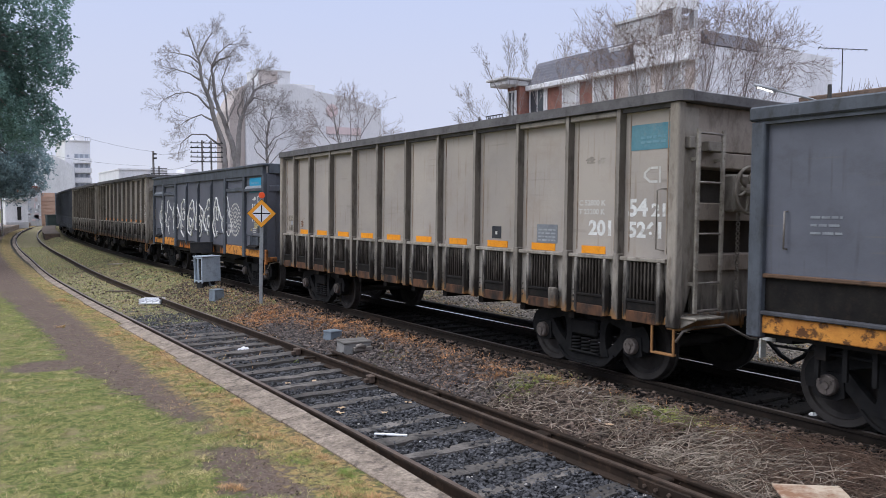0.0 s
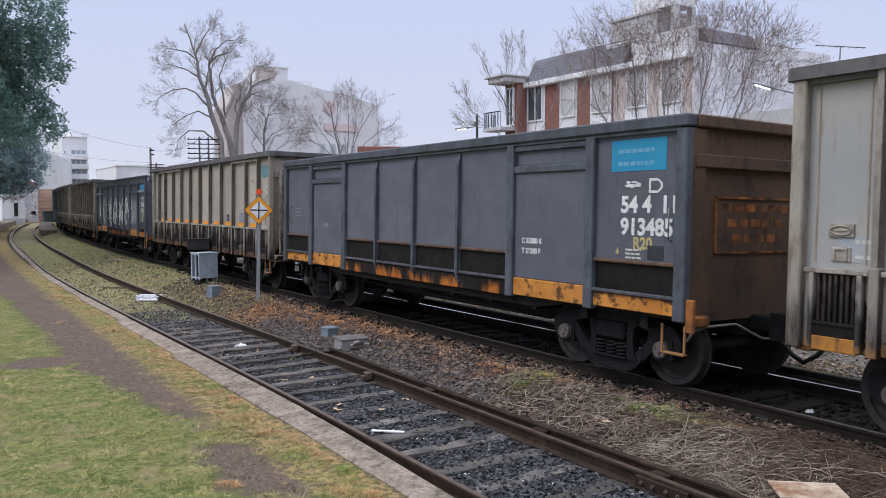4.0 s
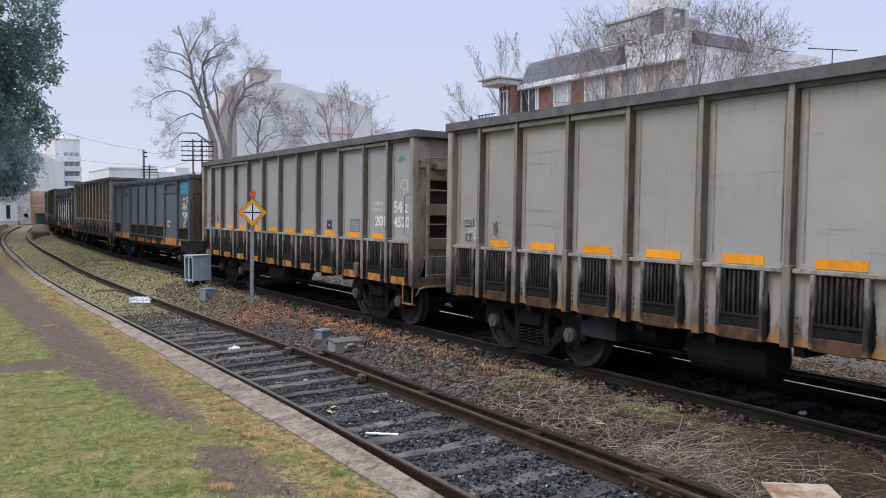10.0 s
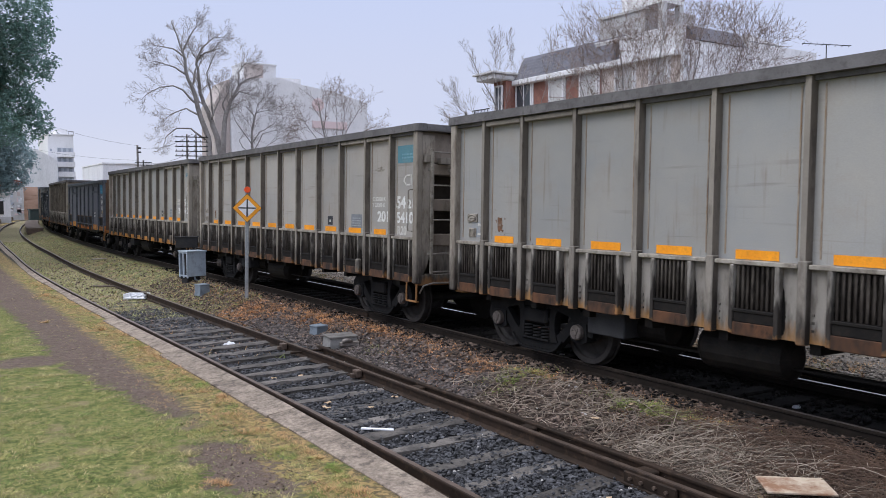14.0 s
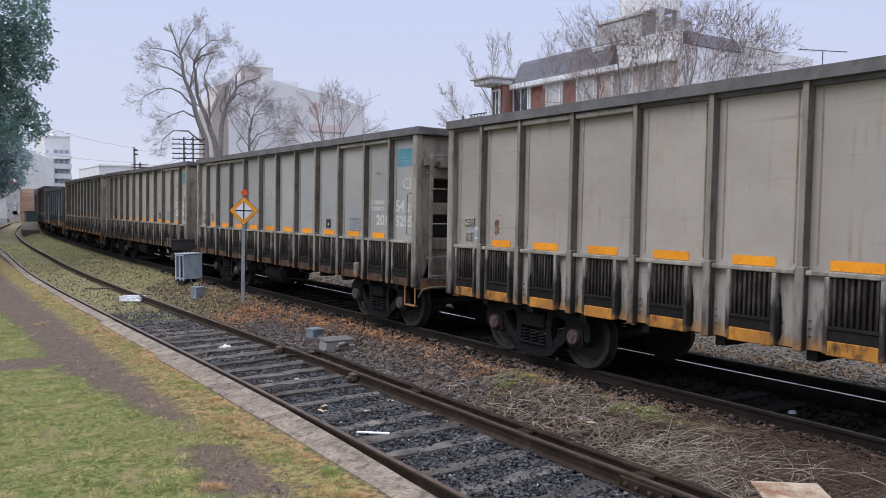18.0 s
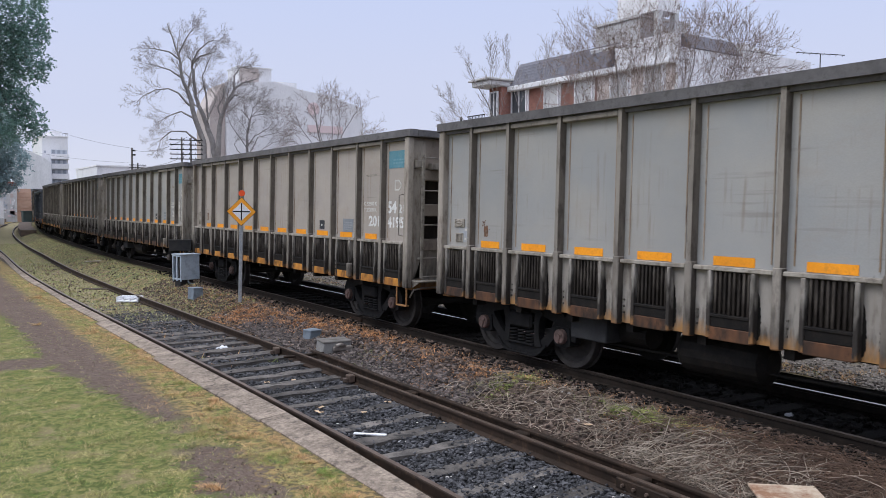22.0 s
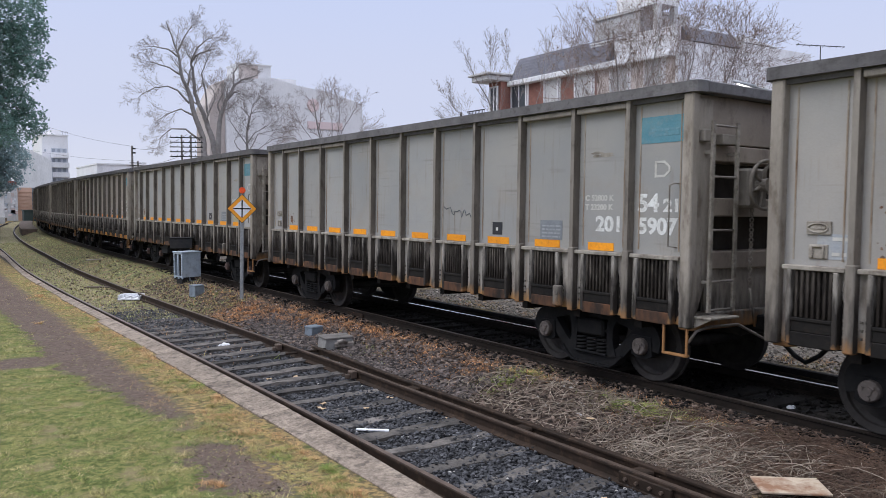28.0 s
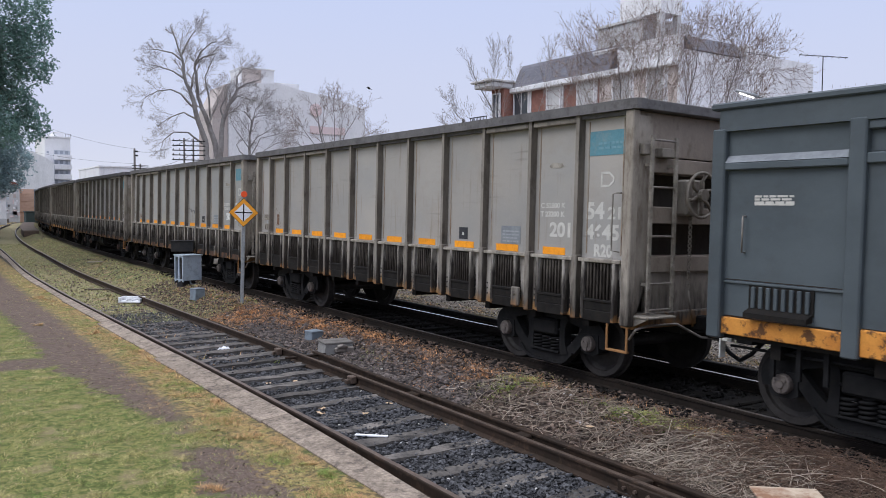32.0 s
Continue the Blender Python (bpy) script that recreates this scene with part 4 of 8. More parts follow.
def wheelsets(wagon, axles=AXLES, mid=HALF):
    return [part("wheelset", share("wheelset", make_wheelset, M_WHEEL), M_WHEEL, wagon, "dark steel wheels on their axle", (0, p - mid, 0.465)) for p in axles]


def underframe(wagon, half, mat_sill=None):
    def sill(g):
        g.box(-0.28, 0.28, -half, half, 0.66, 0.90, 0.01)
        for k in range(-5, 6):
            g.box(-1.28, 1.28, k * 1.1 - 0.06, k * 1.1 + 0.06, 0.74, 0.90)
        g.box(-1.33, 1.33, -half, half, 0.90, 0.95)
    part("underframe", share("underframe:%.2f" % half, sill, M_SOOT), M_SOOT, wagon)

    def coupler(g):
        for s in (-1,):
            g.box(-0.10, 0.10, s * half, s * (half + 0.42), 0.72, 0.92, 0.02)
            o = [(-0.16, s * (half + 0.34)), (0.17, s * (half + 0.38)), (0.17, s * (half + 0.60)), (0.02, s * (half + 0.66)), (-0.05, s * (half + 0.52)), (-0.16, s * (half + 0.62))]
            g.prism(o, 0.66, 0.98, 2)
    part("coupler", share("coupler:%.2f" % half, coupler, M_BOGIE), M_BOGIE, wagon, "worn steel knuckle coupler")
    part("coupler", share("coupler:%.2f" % half, coupler, M_BOGIE), M_BOGIE, wagon, "worn steel knuckle coupler", turn=180)


def hoses(wagon, half):
    """The bent release bar and brake hose at the rear."""
    def bar(g):
        y = -half
        g.tube([(-1.30, y - 0.02, 0.66), (-1.27, y - 0.10, 0.80), (-1.1, y - 0.13, 0.84), (-0.55, y - 0.14, 0.84), (-0.2, y - 0.25, 0.66), (0.0, y - 0.45, 0.64)], 0.018, 6)
    part("release_bar", share("release_bar:%.2f" % half, bar, M_STEEL), M_STEEL, wagon, "bent bare-steel coupling release bar")

    def hose(g):
        y = -half
        pts = [(0.3, y, 0.72), (0.3, y - 0.15, 0.6), (0.28, y - 0.38, 0.42), (0.25, y - 0.55, 0.36), (0.2, y - 0.75, 0.48), (0.2, y - 0.95, 0.7)]
        g.tube(pts, 0.03, 8)
    part("brake_hose", share("brake_hose:%.2f" % half, hose, M_BLACK), M_BLACK, wagon, "black rubber brake hose")

    def stirrup(g):
        y = -half + 0.06
        for q in (y - 0.14, y + 0.20):
            g.box(-1.42, -1.395, q - 0.015, q + 0.015, 0.50, 0.86, 0.005)
        g.box(-1.43, -1.35, y - 0.14, y + 0.20, 0.50, 0.525, 0.005)
    part("step", share("step:%.2f" % half, stirrup, M_STRIP), M_STRIP, wagon, "hanging steel foot step")


def tank(wagon):
    part("air_tank", share("air_tank", lambda g: g.lathe([(-0.6, 0.0), (-0.6, 0.14), (-0.54, 0.25), (0.5, 0.265), (0.57, 0.22), (0.6, 0.0)], 18, 1, (-0.85, 1.05, 0.58)), M_SOOT), M_SOOT, wagon, "black brake air tank")
    part("valve_box", share("valve_box", lambda g: g.box(-1.16, -0.72, 2.72, 3.40, 0.50, 0.86, 0.015), M_GEARBOX), M_GEARBOX, wagon, "grey-black brake valve box")
    part("brake_cylinder", share("brake_cylinder", lambda g: g.lathe([(-0.35, 0.0), (-0.35, 0.17), (0.3, 0.17), (0.36, 0.06), (0.8, 0.04)], 14, 1, (-0.75, 2.6, 0.64)), M_SOOT), M_SOOT, wagon)
    part("brake_rod", share("brake_rod", lambda g: (g.tube([(-0.9, -3.2, 0.5), (-0.9, 3.2, 0.46)], 0.018, 6), g.tube([(-0.5, -3.4, 0.42), (-0.5, 3.4, 0.42)], 0.022, 6)), M_SOOT), M_SOOT, wagon)


def mark_on(wagon, geo_or_mesh, material, p, z, out, name="marking", label="", mid=HALF):
    """A flat mark on the near side: its x runs to the rear, its y up; out metres from the centre line."""
    me = geo_or_mesh.mesh(name, material) if isinstance(geo_or_mesh, Geo) else geo_or_mesh
    ob = new(name, me)
    ob.parent = wagon
    ob.matrix_basis = Matrix(((0, 0, -1, -out), (-1, 0, 0, p - mid), (0, 1, 0, z + (0.035 if mid == HALF else 0.0)), (0, 0, 0, 1)))
    if name in ("fine_print", "worn_emblem", "rust_patch"):
        tagged(ob, label, kind="stuff")
        return ob
    return tagged(ob, label) if label else ob


def rect(w, h, t=0.003, x=0.0, y=0.0, g=None):
    g = g or Geo()
    return g.box(x, x + w, y, y + h, 0, t)


def bars(w, rows, h, gap, g=None, rnd=None):
    """Unreadable lines of small writing as plain bars."""
    g, rnd = g or Geo(), rnd or random.Random(3)
    for k in range(rows):
        x = 0.0
        while x < w - 0.02:
            q = min(rnd.uniform(0.04, 0.12), w - x)
            g.box(x, x + q, k * gap, k * gap + h, 0, 0.003)
            x += q + 0.018
    return g


def grey_wagon(skirt, cap=M_CAPBOX, brake_wheel=False, coat=M_TAN):
    """A high-sided beige gondola in the track's space: y forward, z from the rail head."""
    w = thing("gondola_wagon", (0, 0, 0), "tall beige steel gondola wagon with upright ribs and sooty base", "railway wagon", "wagons of the train")
    n = len(POSTS)
    # frame
    for turn in (0, 180):
        part("top_rail", share("top_rail", lambda g: g.prism([(-1.475, -HALF - 0.12), (-1.455, -HALF - 0.17), (-1.41, -HALF - 0.20), (-1.30, -HALF - 0.20), (-1.30, HALF + 0.20), (-1.41, HALF + 0.20), (-1.455, HALF + 0.17), (-1.475, HALF + 0.12)], 3.553, 3.682, 2), M_CAP), M_CAP, w, turn=turn)
        part("rail_web", share("rail_web", lambda g: g.box(-1.40, -1.31, -HALF, HALF, 3.50, 3.552), M_CAP), M_CAP, w, turn=turn)
        for i, p in enumerate(POSTS):
            if i in (0, n - 1):
                q = 1 if i == 0 else -1
                part("corner_post", share("corner_post:%d" % q, lambda g: (g.box(-1.445, -1.32, -0.115, 0.03, 0.84, 3.551, 0.014) if q > 0 else g.box(-1.445, -1.32, -0.03, 0.115, 0.84, 3.551, 0.014)), M_CORNER), M_CORNER, w, at=(0, along(p) * (1 if turn == 0 else -1), 0), turn=turn)
            else:
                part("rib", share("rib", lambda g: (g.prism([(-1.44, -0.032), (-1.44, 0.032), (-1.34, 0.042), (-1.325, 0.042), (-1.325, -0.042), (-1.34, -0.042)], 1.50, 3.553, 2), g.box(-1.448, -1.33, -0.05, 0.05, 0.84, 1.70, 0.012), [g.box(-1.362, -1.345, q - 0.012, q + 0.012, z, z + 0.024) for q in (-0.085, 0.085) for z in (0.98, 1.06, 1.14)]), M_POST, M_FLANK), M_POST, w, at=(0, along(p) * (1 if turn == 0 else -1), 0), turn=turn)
        for i in range(n - 1):
            wid = POSTS[i + 1] - POSTS[i]
            mid = (along((POSTS[i] + POSTS[i + 1]) / 2)) * (1 if turn == 0 else -1)
            tag = "%.2f" % wid
            hw = wid / 2

            def panel(g):
                g.box(-1.335, -1.315, -hw, hw, 1.66, 3.51)
            part("side_panel", share("side_panel:" + tag, panel, coat), coat, w, at=(0, mid, 0), turn=turn)
            if turn:
                continue
            for q in (-hw + 0.13, hw - 0.13):
                part("weld_seam", share("weld_seam", lambda g: g.box(-1.342, -1.335, -0.008, 0.008, 1.72, 3.47), M_RUSTSEAM), M_RUSTSEAM, w, at=(0, mid + q, 0))
            part("ledge", share("ledge:" + tag, lambda g: g.box(-1.43, -1.30, -hw + 0.06, hw - 0.06, 1.615, 1.665, 0.008), M_LEDGE), M_LEDGE, w, at=(0, mid, 0))
            if i in (1, 2, 8, 9, 10):
                part("stiffener", share("stiffener:" + tag, lambda g: g.box(-1.43, -1.335, -hw + 0.05, hw - 0.05, 3.465, 3.535, 0.01), M_POST), M_POST, w, at=(0, mid, 0))
            gw = min(0.24, hw - 0.18)

            def grille(g):
                g.box(-1.36, -1.345, -gw, gw, 1.13, 1.61)
                k = int(gw * 2 / 0.06)
                for j in range(k):
                    q = -gw + (j + 0.5) * gw * 2 / k
                    g.box(-1.40, -1.355, q - 0.013, q + 0.013, 1.14, 1.605)
            part("grille", share("grille:" + tag, grille, M_RIB), M_RIB, w, "ribbed sooty grille", (0, mid, 0))

            def lip(g):
                g.box(-1.42, -1.345, -gw - 0.01, gw + 0.01, 0.985, 1.135, 0.012)
                g.box(-1.435, -1.41, -gw - 0.01, gw + 0.01, 1.10, 1.135, 0.008)
            part("lip_plate", share("lip_plate:" + tag, lip, M_SOOT), M_SOOT, w, at=(0, mid, 0))
            part("skirt_plate", share("skirt_plate:" + tag, lambda g: g.box(-1.425, -1.345, -gw - 0.03, gw + 0.03, 0.845, 0.99, 0.008), skirt), skirt, w, "soot-streaked skirt plate", (0, mid, 0))

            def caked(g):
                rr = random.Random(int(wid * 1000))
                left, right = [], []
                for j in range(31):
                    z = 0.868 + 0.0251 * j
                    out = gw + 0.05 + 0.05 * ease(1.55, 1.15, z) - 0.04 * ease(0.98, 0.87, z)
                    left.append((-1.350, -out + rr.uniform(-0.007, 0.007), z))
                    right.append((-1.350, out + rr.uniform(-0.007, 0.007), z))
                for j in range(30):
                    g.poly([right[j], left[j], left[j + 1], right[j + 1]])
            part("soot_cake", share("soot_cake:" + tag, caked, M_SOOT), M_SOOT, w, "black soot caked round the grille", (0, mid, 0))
            for q in (-1, 1):
                part("strip", share("strip:" + tag, lambda g: g.box(-1.435, -1.345, -0.026, 0.026, 0.86, 1.615, 0.008), M_STRIP), M_STRIP, w, at=(0, mid + q * (gw + 0.035), 0))
            if 0 < i < n - 2 or i == 11:
                rw = 0.265 if wid > 1.05 else 0.23
                if i != 11:
                    part("reflector", share("reflector:" + tag, lambda g: g.box(-1.341, -1.334, -rw, rw, 1.672, 1.775), M_ORANGE), M_ORANGE, w, "bright orange reflective strip", (0, mid + 0.03, 0))
        part("base_panel", share("base_panel", lambda g: g.box(-1.348, -1.325, -HALF, HALF, 0.86, 1.66), M_BASE), M_BASE, w, "stained lower side plate", turn=turn)
    # ends
    for s, turn in ((-1, 0), (1, 180)):
        part("end_rail", share("end_rail", lambda g: g.box(-1.298, 1.298, -HALF - 0.20, -HALF + 0.04, 3.553, 3.68, 0.01), M_CAP), M_CAP, w, turn=turn)

        def sheet(g):
            g.box(-1.31, 1.31, -HALF - 0.04, -HALF + 0.28, 3.0, 3.552, 0.01)
        part("end_panel", share("end_panel", sheet, M_ENDTAUPE), M_ENDTAUPE, w, "grimy taupe end sheet", turn=turn)
        part("end_recess", share("end_recess", lambda g: g.box(-1.31, 1.31, -HALF + 0.28, -HALF + 0.30, 0.90, 3.48), M_RECESS), M_RECESS, w, "dark recessed end sheet", turn=turn)
        for z0, z1 in ((2.79, 2.985), (2.14, 2.36), (1.51, 1.72)):
            part("end_rib", share("end_rib:%.2f" % z0, lambda g: g.box(-1.25, 1.25, -HALF - 0.06, -HALF + 0.28, z0, z1, 0.012), M_ENDTAUPE), M_ENDTAUPE, w, turn=turn)

        for q in (-1, 1):
            def wing_plate(g):
                o = [(q * 1.33, 0.86), (q * 1.33, 3.49), (q * 1.06, 3.49), (q * 1.06, 1.55), (q * 1.22, 1.10)]
                g.prism(o if q < 0 else o[::-1], -HALF - 0.085, -HALF - 0.06, 1)
                g.box(q * 1.085, q * 1.06, -HALF - 0.06, -HALF + 0.1, 1.5, 3.49)
            part("corner_plate", share("corner_plate:%d" % q, wing_plate, M_CORNER), M_CORNER, w, turn=turn)
        part("end_sill", share("end_sill", lambda g: (g.box(-1.33, 1.33, -HALF - 0.09, -HALF + 0.12, 0.80, 1.0, 0.015), g.box(-1.05, 1.05, -HALF - 0.02, -HALF + 0.02, 1.0, 1.51)), M_POST), M_POST, w, turn=turn)

    def stiles(g):
        for x in (-1.17, -0.72):
            g.box(x - 0.025, x + 0.025, -HALF - 0.20, -HALF - 0.17, 1.02, 3.24)
        for z in (1.35, 2.86):
            for x in (-1.17, -0.72):
                g.box(x - 0.02, x + 0.02, -HALF - 0.17, -HALF - 0.05, z, z + 0.04)
    ladder = part("ladder", share("ladder", stiles, M_LEDGE), M_LEDGE, w, "steel end ladder")
    for z in (1.05, 1.38, 1.98, 2.60, 3.19):
        part("rung", share("rung", lambda g: g.tube([(-1.17, -HALF - 0.185, 0), (-0.72, -HALF - 0.185, 0)], 0.014, 6), M_STEEL), M_STEEL, ladder, at=(0, 0, z))
    part("bracket", share("bracket:a", lambda g: g.box(-1.30, -1.17, -HALF - 0.17, -HALF - 0.08, 3.0, 3.14, 0.01), M_POST), M_POST, w)
    part("bracket", share("bracket:b", lambda g: g.box(-0.98, -0.72, -HALF - 0.18, -HALF - 0.05, 2.98, 3.10, 0.01), M_POST), M_POST, w)
    part("grab_handle", share("grab_handle", lambda g: g.tube([(-1.305, along(0.15), 2.52), (-1.42, along(0.15), 2.52), (-1.42, along(0.22), 2.50), (-1.42, along(0.22), 1.78), (-1.305, along(0.15), 1.76)], 0.009, 6), M_POST), M_POST, w, "dark steel grab handle")
    part("latch", share("latch", lambda g: (g.box(-1.358, -1.33, along(12.03), along(12.29), 1.975, 2.11, 0.012), g.tube([(-1.362, along(12.16) + 0.105 * math.cos(0.42 * j), 2.043 + 0.046 * math.sin(0.42 * j)) for j in range(16)], 0.010, 5), g.box(-1.366, -1.33, along(12.09), along(12.23), 2.032, 2.054, 0.004), g.box(-1.352, -1.33, along(12.06), along(12.26), 1.735, 1.88, 0.010), [g.box(-1.372, -1.345, along(q), along(q + 0.022), 1.745, 1.87, 0.005) for q in (12.09, 12.21)], g.box(-1.37, -1.345, along(12.09), along(12.232), 1.85, 1.872, 0.005)), M_LEDGE), M_LEDGE, w)
    part("jack_pad", share("jack_pad", lambda g: (g.box(-1.47, -1.40, along(2.02), along(2.18), 0.88, 1.16, 0.02), g.tube([(-1.48, along(2.1), 1.07), (-1.45, along(2.1), 1.07)], 0.035, 8)), M_POST), M_POST, w)
    if brake_wheel:
        hand_brake(w)
        part("end_step", share("end_step", lambda g: (g.box(-1.32, -0.80, -HALF - 0.34, -HALF - 0.09, 0.955, 0.98, 0.006), g.prism([(-HALF - 0.32, 0.953), (-HALF - 0.09, 0.953), (-HALF - 0.09, 0.84)], -1.30, -1.28, 0)), M_LEDGE), M_LEDGE, w, "worn steel brakeman's step")
    underframe(w, HALF)
    hoses(w, HALF)
    if not brake_wheel:
        tank(w)
    for p in (1.76, 10.80):
        bogie(w, p, cap)
    return w


def hand_brake(w, half=HALF):
    def wheel(g):
        mid = (-0.38, -half - 0.34, 2.52)
        g.ring(mid, 0.29, 0.022, 1, 24, 6)
        for k in range(6):
            a = math.pi * k / 3 + 0.3
            pts = [(mid[0] + r * math.cos(a + t), mid[1] + (0.03 if r < 0.2 else 0), mid[2] + r * math.sin(a + t)) for r, t in ((0.05, 0), (0.17, 0.12), (0.29, -0.08))]
            g.tube(pts, 0.022, 5)
        g.lathe([(-0.05, 0.0), (-0.05, 0.08), (0.22, 0.06), (0.22, 0.0)], 12, 1, mid)
    part("brake_wheel", share("brake_wheel:%.2f" % half, wheel, M_POST), M_POST, w, "grimy spoked hand-brake wheel")

    def box_chain(g):
        g.box(-0.56, -0.18, -half - 0.24, -half - 0.05, 2.25, 2.72, 0.03)
        for k in range(16):
            z = 2.22 - k * 0.06
            g.ring((-0.38, -half - 0.17, z), 0.026, 0.009, k % 2, 8, 4)
        g.tube([(-0.38, -half - 0.17, 1.27), (-0.3, -half - 0.2, 0.8)], 0.016, 5)
    part("brake_chain", share("brake_chain:%.2f" % half, box_chain, M_POST), M_POST, w, "brake gear box with hanging chain")


def smear(rnd, w, h, n, g=None):
    """A worn daub of paint: rounded flecks."""
    g = g or Geo()
    for k in range(n):
        cx, cy = rnd.uniform(0, w), rnd.uniform(0, h) * (0.4 + 0.6 * rnd.random())
        a, b = rnd.uniform(0.03, 0.10), rnd.uniform(0.012, 0.035)
        g.poly([(cx + a * math.cos(t), cy + b * math.sin(t) * rnd.uniform(0.7, 1), 0.0015 + 0.0002 * k) for t in (2 * math.pi * j / 9 for j in range(9))])
    return g


def ragged(rnd, w, h):
    """A flaking patch: a torn blot with flecks come loose round it."""
    g = Geo()
    m = 22
    g.poly([(w / 2 + w / 2 * rnd.uniform(0.72, 1.12) * max(-0.85, min(0.85, 1.3 * math.cos(t))), h / 2 + h / 2 * rnd.uniform(0.75, 1.1) * max(-0.85, min(0.85, 1.3 * math.sin(t))), 0.0015) for t in (2 * math.pi * j / m for j in range(m))])
    for k in range(14):
        cx, cy, r = rnd.uniform(-0.4, 1.4) * w, rnd.uniform(-0.15, 1.3) * h, rnd.uniform(0.006, 0.022)
        g.poly([(cx + r * rnd.uniform(0.6, 1.3) * math.cos(t), cy + r * rnd.uniform(0.5, 1.2) * math.sin(t), 0.002 + 0.0001 * k) for t in (2 * math.pi * j / 7 for j in range(7))])
    return g


def grey_marks(w, no_top, no_low, arrow, seed, teal=True, revised=0.0, scribble=False, faint=False, logo=True):
    """Stencilled writing and plates on a beige wagon's rear bays."""
    rnd = random.Random(seed)
    white = M_FAINT if faint else M_WHITE
    face = 1.3365
    if teal:
        mark_on(w, rect(0.68, 0.32), M_TEAL, 0.76, 2.98, face, "panel_mark", "faded teal painted panel")
        mark_on(w, bars(0.42, 2, 0.03, 0.06, rnd=rnd), M_TEALLINE, 0.58, 3.06, face + 0.003, "fine_print")
    else:
        mark_on(w, smear(rnd, 0.3, 0.12, 8), M_TEAL, 0.6, 3.1, face, "panel_mark", "remnant of a teal painted panel")
    g = Geo()
    if arrow > 0:
        for x0, x1, y0, y1 in ((0.0, 0.03, 0, 0.20), (0.0, 0.15, 0.17, 0.20), (0.0, 0.15, 0, 0.03)):
            g.box(x0, x1, y0, y1, 0, 0.003)
        g.prism([(0.15, 0.0), (0.24, 0.07), (0.24, 0.13), (0.15, 0.20), (0.15, 0.165), (0.21, 0.12), (0.21, 0.08), (0.15, 0.035)], 0, 0.003, 2)
    else:
        for x0, x1, y0, y1 in ((0.25, 0.28, 0, 0.20), (0.11, 0.23, 0.17, 0.20), (0.11, 0.23, 0, 0.03)):
            g.box(x0, x1, y0, y1, 0, 0.003)
        g.prism([(0.10, 0.0), (0.10, 0.035), (0.04, 0.08), (0.04, 0.12), (0.10, 0.165), (0.10, 0.20), (0.0, 0.13), (0.0, 0.07)], 0, 0.003, 2)
    mark_on(w, g, M_FAINT, 0.52, 2.565, face, "arrow_mark", "white stencilled arrow outline")
    mark_on(w, text_mesh(no_top[:2], 0.30, white, 1.12), white, 0.78, 2.155, face, "number", "white stencilled number")
    mark_on(w, text_mesh(no_top[2:] + "1", 0.215, white, 1.25), white, 0.38, 2.155, face, "number", "white stencilled number")
    mark_on(w, text_mesh(no_low, 0.27, white, 1.12), white, 0.77, 1.885, face, "number", "white stencilled number")
    mark_on(w, text_mesh("201", 0.27, white, 1.18), white, 1.50, 1.895, face, "number", "white stencilled number")
    if revised:
        mark_on(w, text_mesh("R20", 0.22, M_FAINT if revised < 1 else M_YTEXT, 0.95), M_FAINT if revised < 1 else M_YTEXT, revised, 1.66 if revised < 1 else 1.735, face, "number", "faded yellow stencilled letters")
    mark_on(w, text_mesh("C 52800 K", 0.10, M_FAINT, 1.15), M_FAINT, 1.70, 2.29, face, "small_writing")
    mark_on(w, text_mesh("T 23200 K", 0.10, M_FAINT, 1.15), M_FAINT, 1.70, 2.17, face, "small_writing")
    if logo:
        mark_on(w, smear(rnd, 0.30, 0.07, 9), M_LEDGE, 1.55, 2.86, face, "worn_emblem", "worn off-white painted emblem")
    mark_on(w, rect(0.24, 0.19), M_PLATE, 3.72, 1.775, face, "black_plate", "black painted data square")
    mark_on(w, rect(0.05, 0.05, 0.005, 0.09, 0.06), M_FAINT, 3.72, 1.775, face, "dab")
    mark_on(w, rect(0.46, 0.27), M_GREYPLATE, 2.60, 1.745, face, "grey_plate", "grey painted data panel")
    mark_on(w, bars(0.38, 4, 0.022, 0.05, rnd=rnd), M_DIMPRINT, 2.56, 1.775, face + 0.003, "fine_print")
    if scribble:
        g = Geo()
        pts = [(0.05 * k + rnd.uniform(-0.03, 0.03), 0.10 + rnd.uniform(-0.07, 0.07) - 0.006 * k, 0) for k in range(16)]
        g.tube(pts, 0.008, 4)
        mark_on(w, g, M_SLATEPOST, 5.05, 2.05, face, "scribble", "dark spray-paint scribble")
    mark_on(w, ragged(rnd, 0.13 + 0.09 * rnd.random(), 0.16 + 0.2 * rnd.random()), M_RUSTPATCH, 11.52, 1.79, face, "rust_patch", "flaking brown rust patch")
    mark_on(w, rect(0.36, 0.25, 0.002), M_LABEL, 12.18, 1.70, face, "small_plate", "faded blue-grey painted label")
    mark_on(w, bars(0.17, 2, 0.035, 0.15, rnd=rnd), M_FAINT, 12.02, 1.735, face + 0.0025, "fine_print")


# the slate-blue wagons
DPOSTS = [0, 1.55, 3.28, 4.72, 6.17, 7.62, 9.07, 10.80, 12.35]
DHALF = 6.175


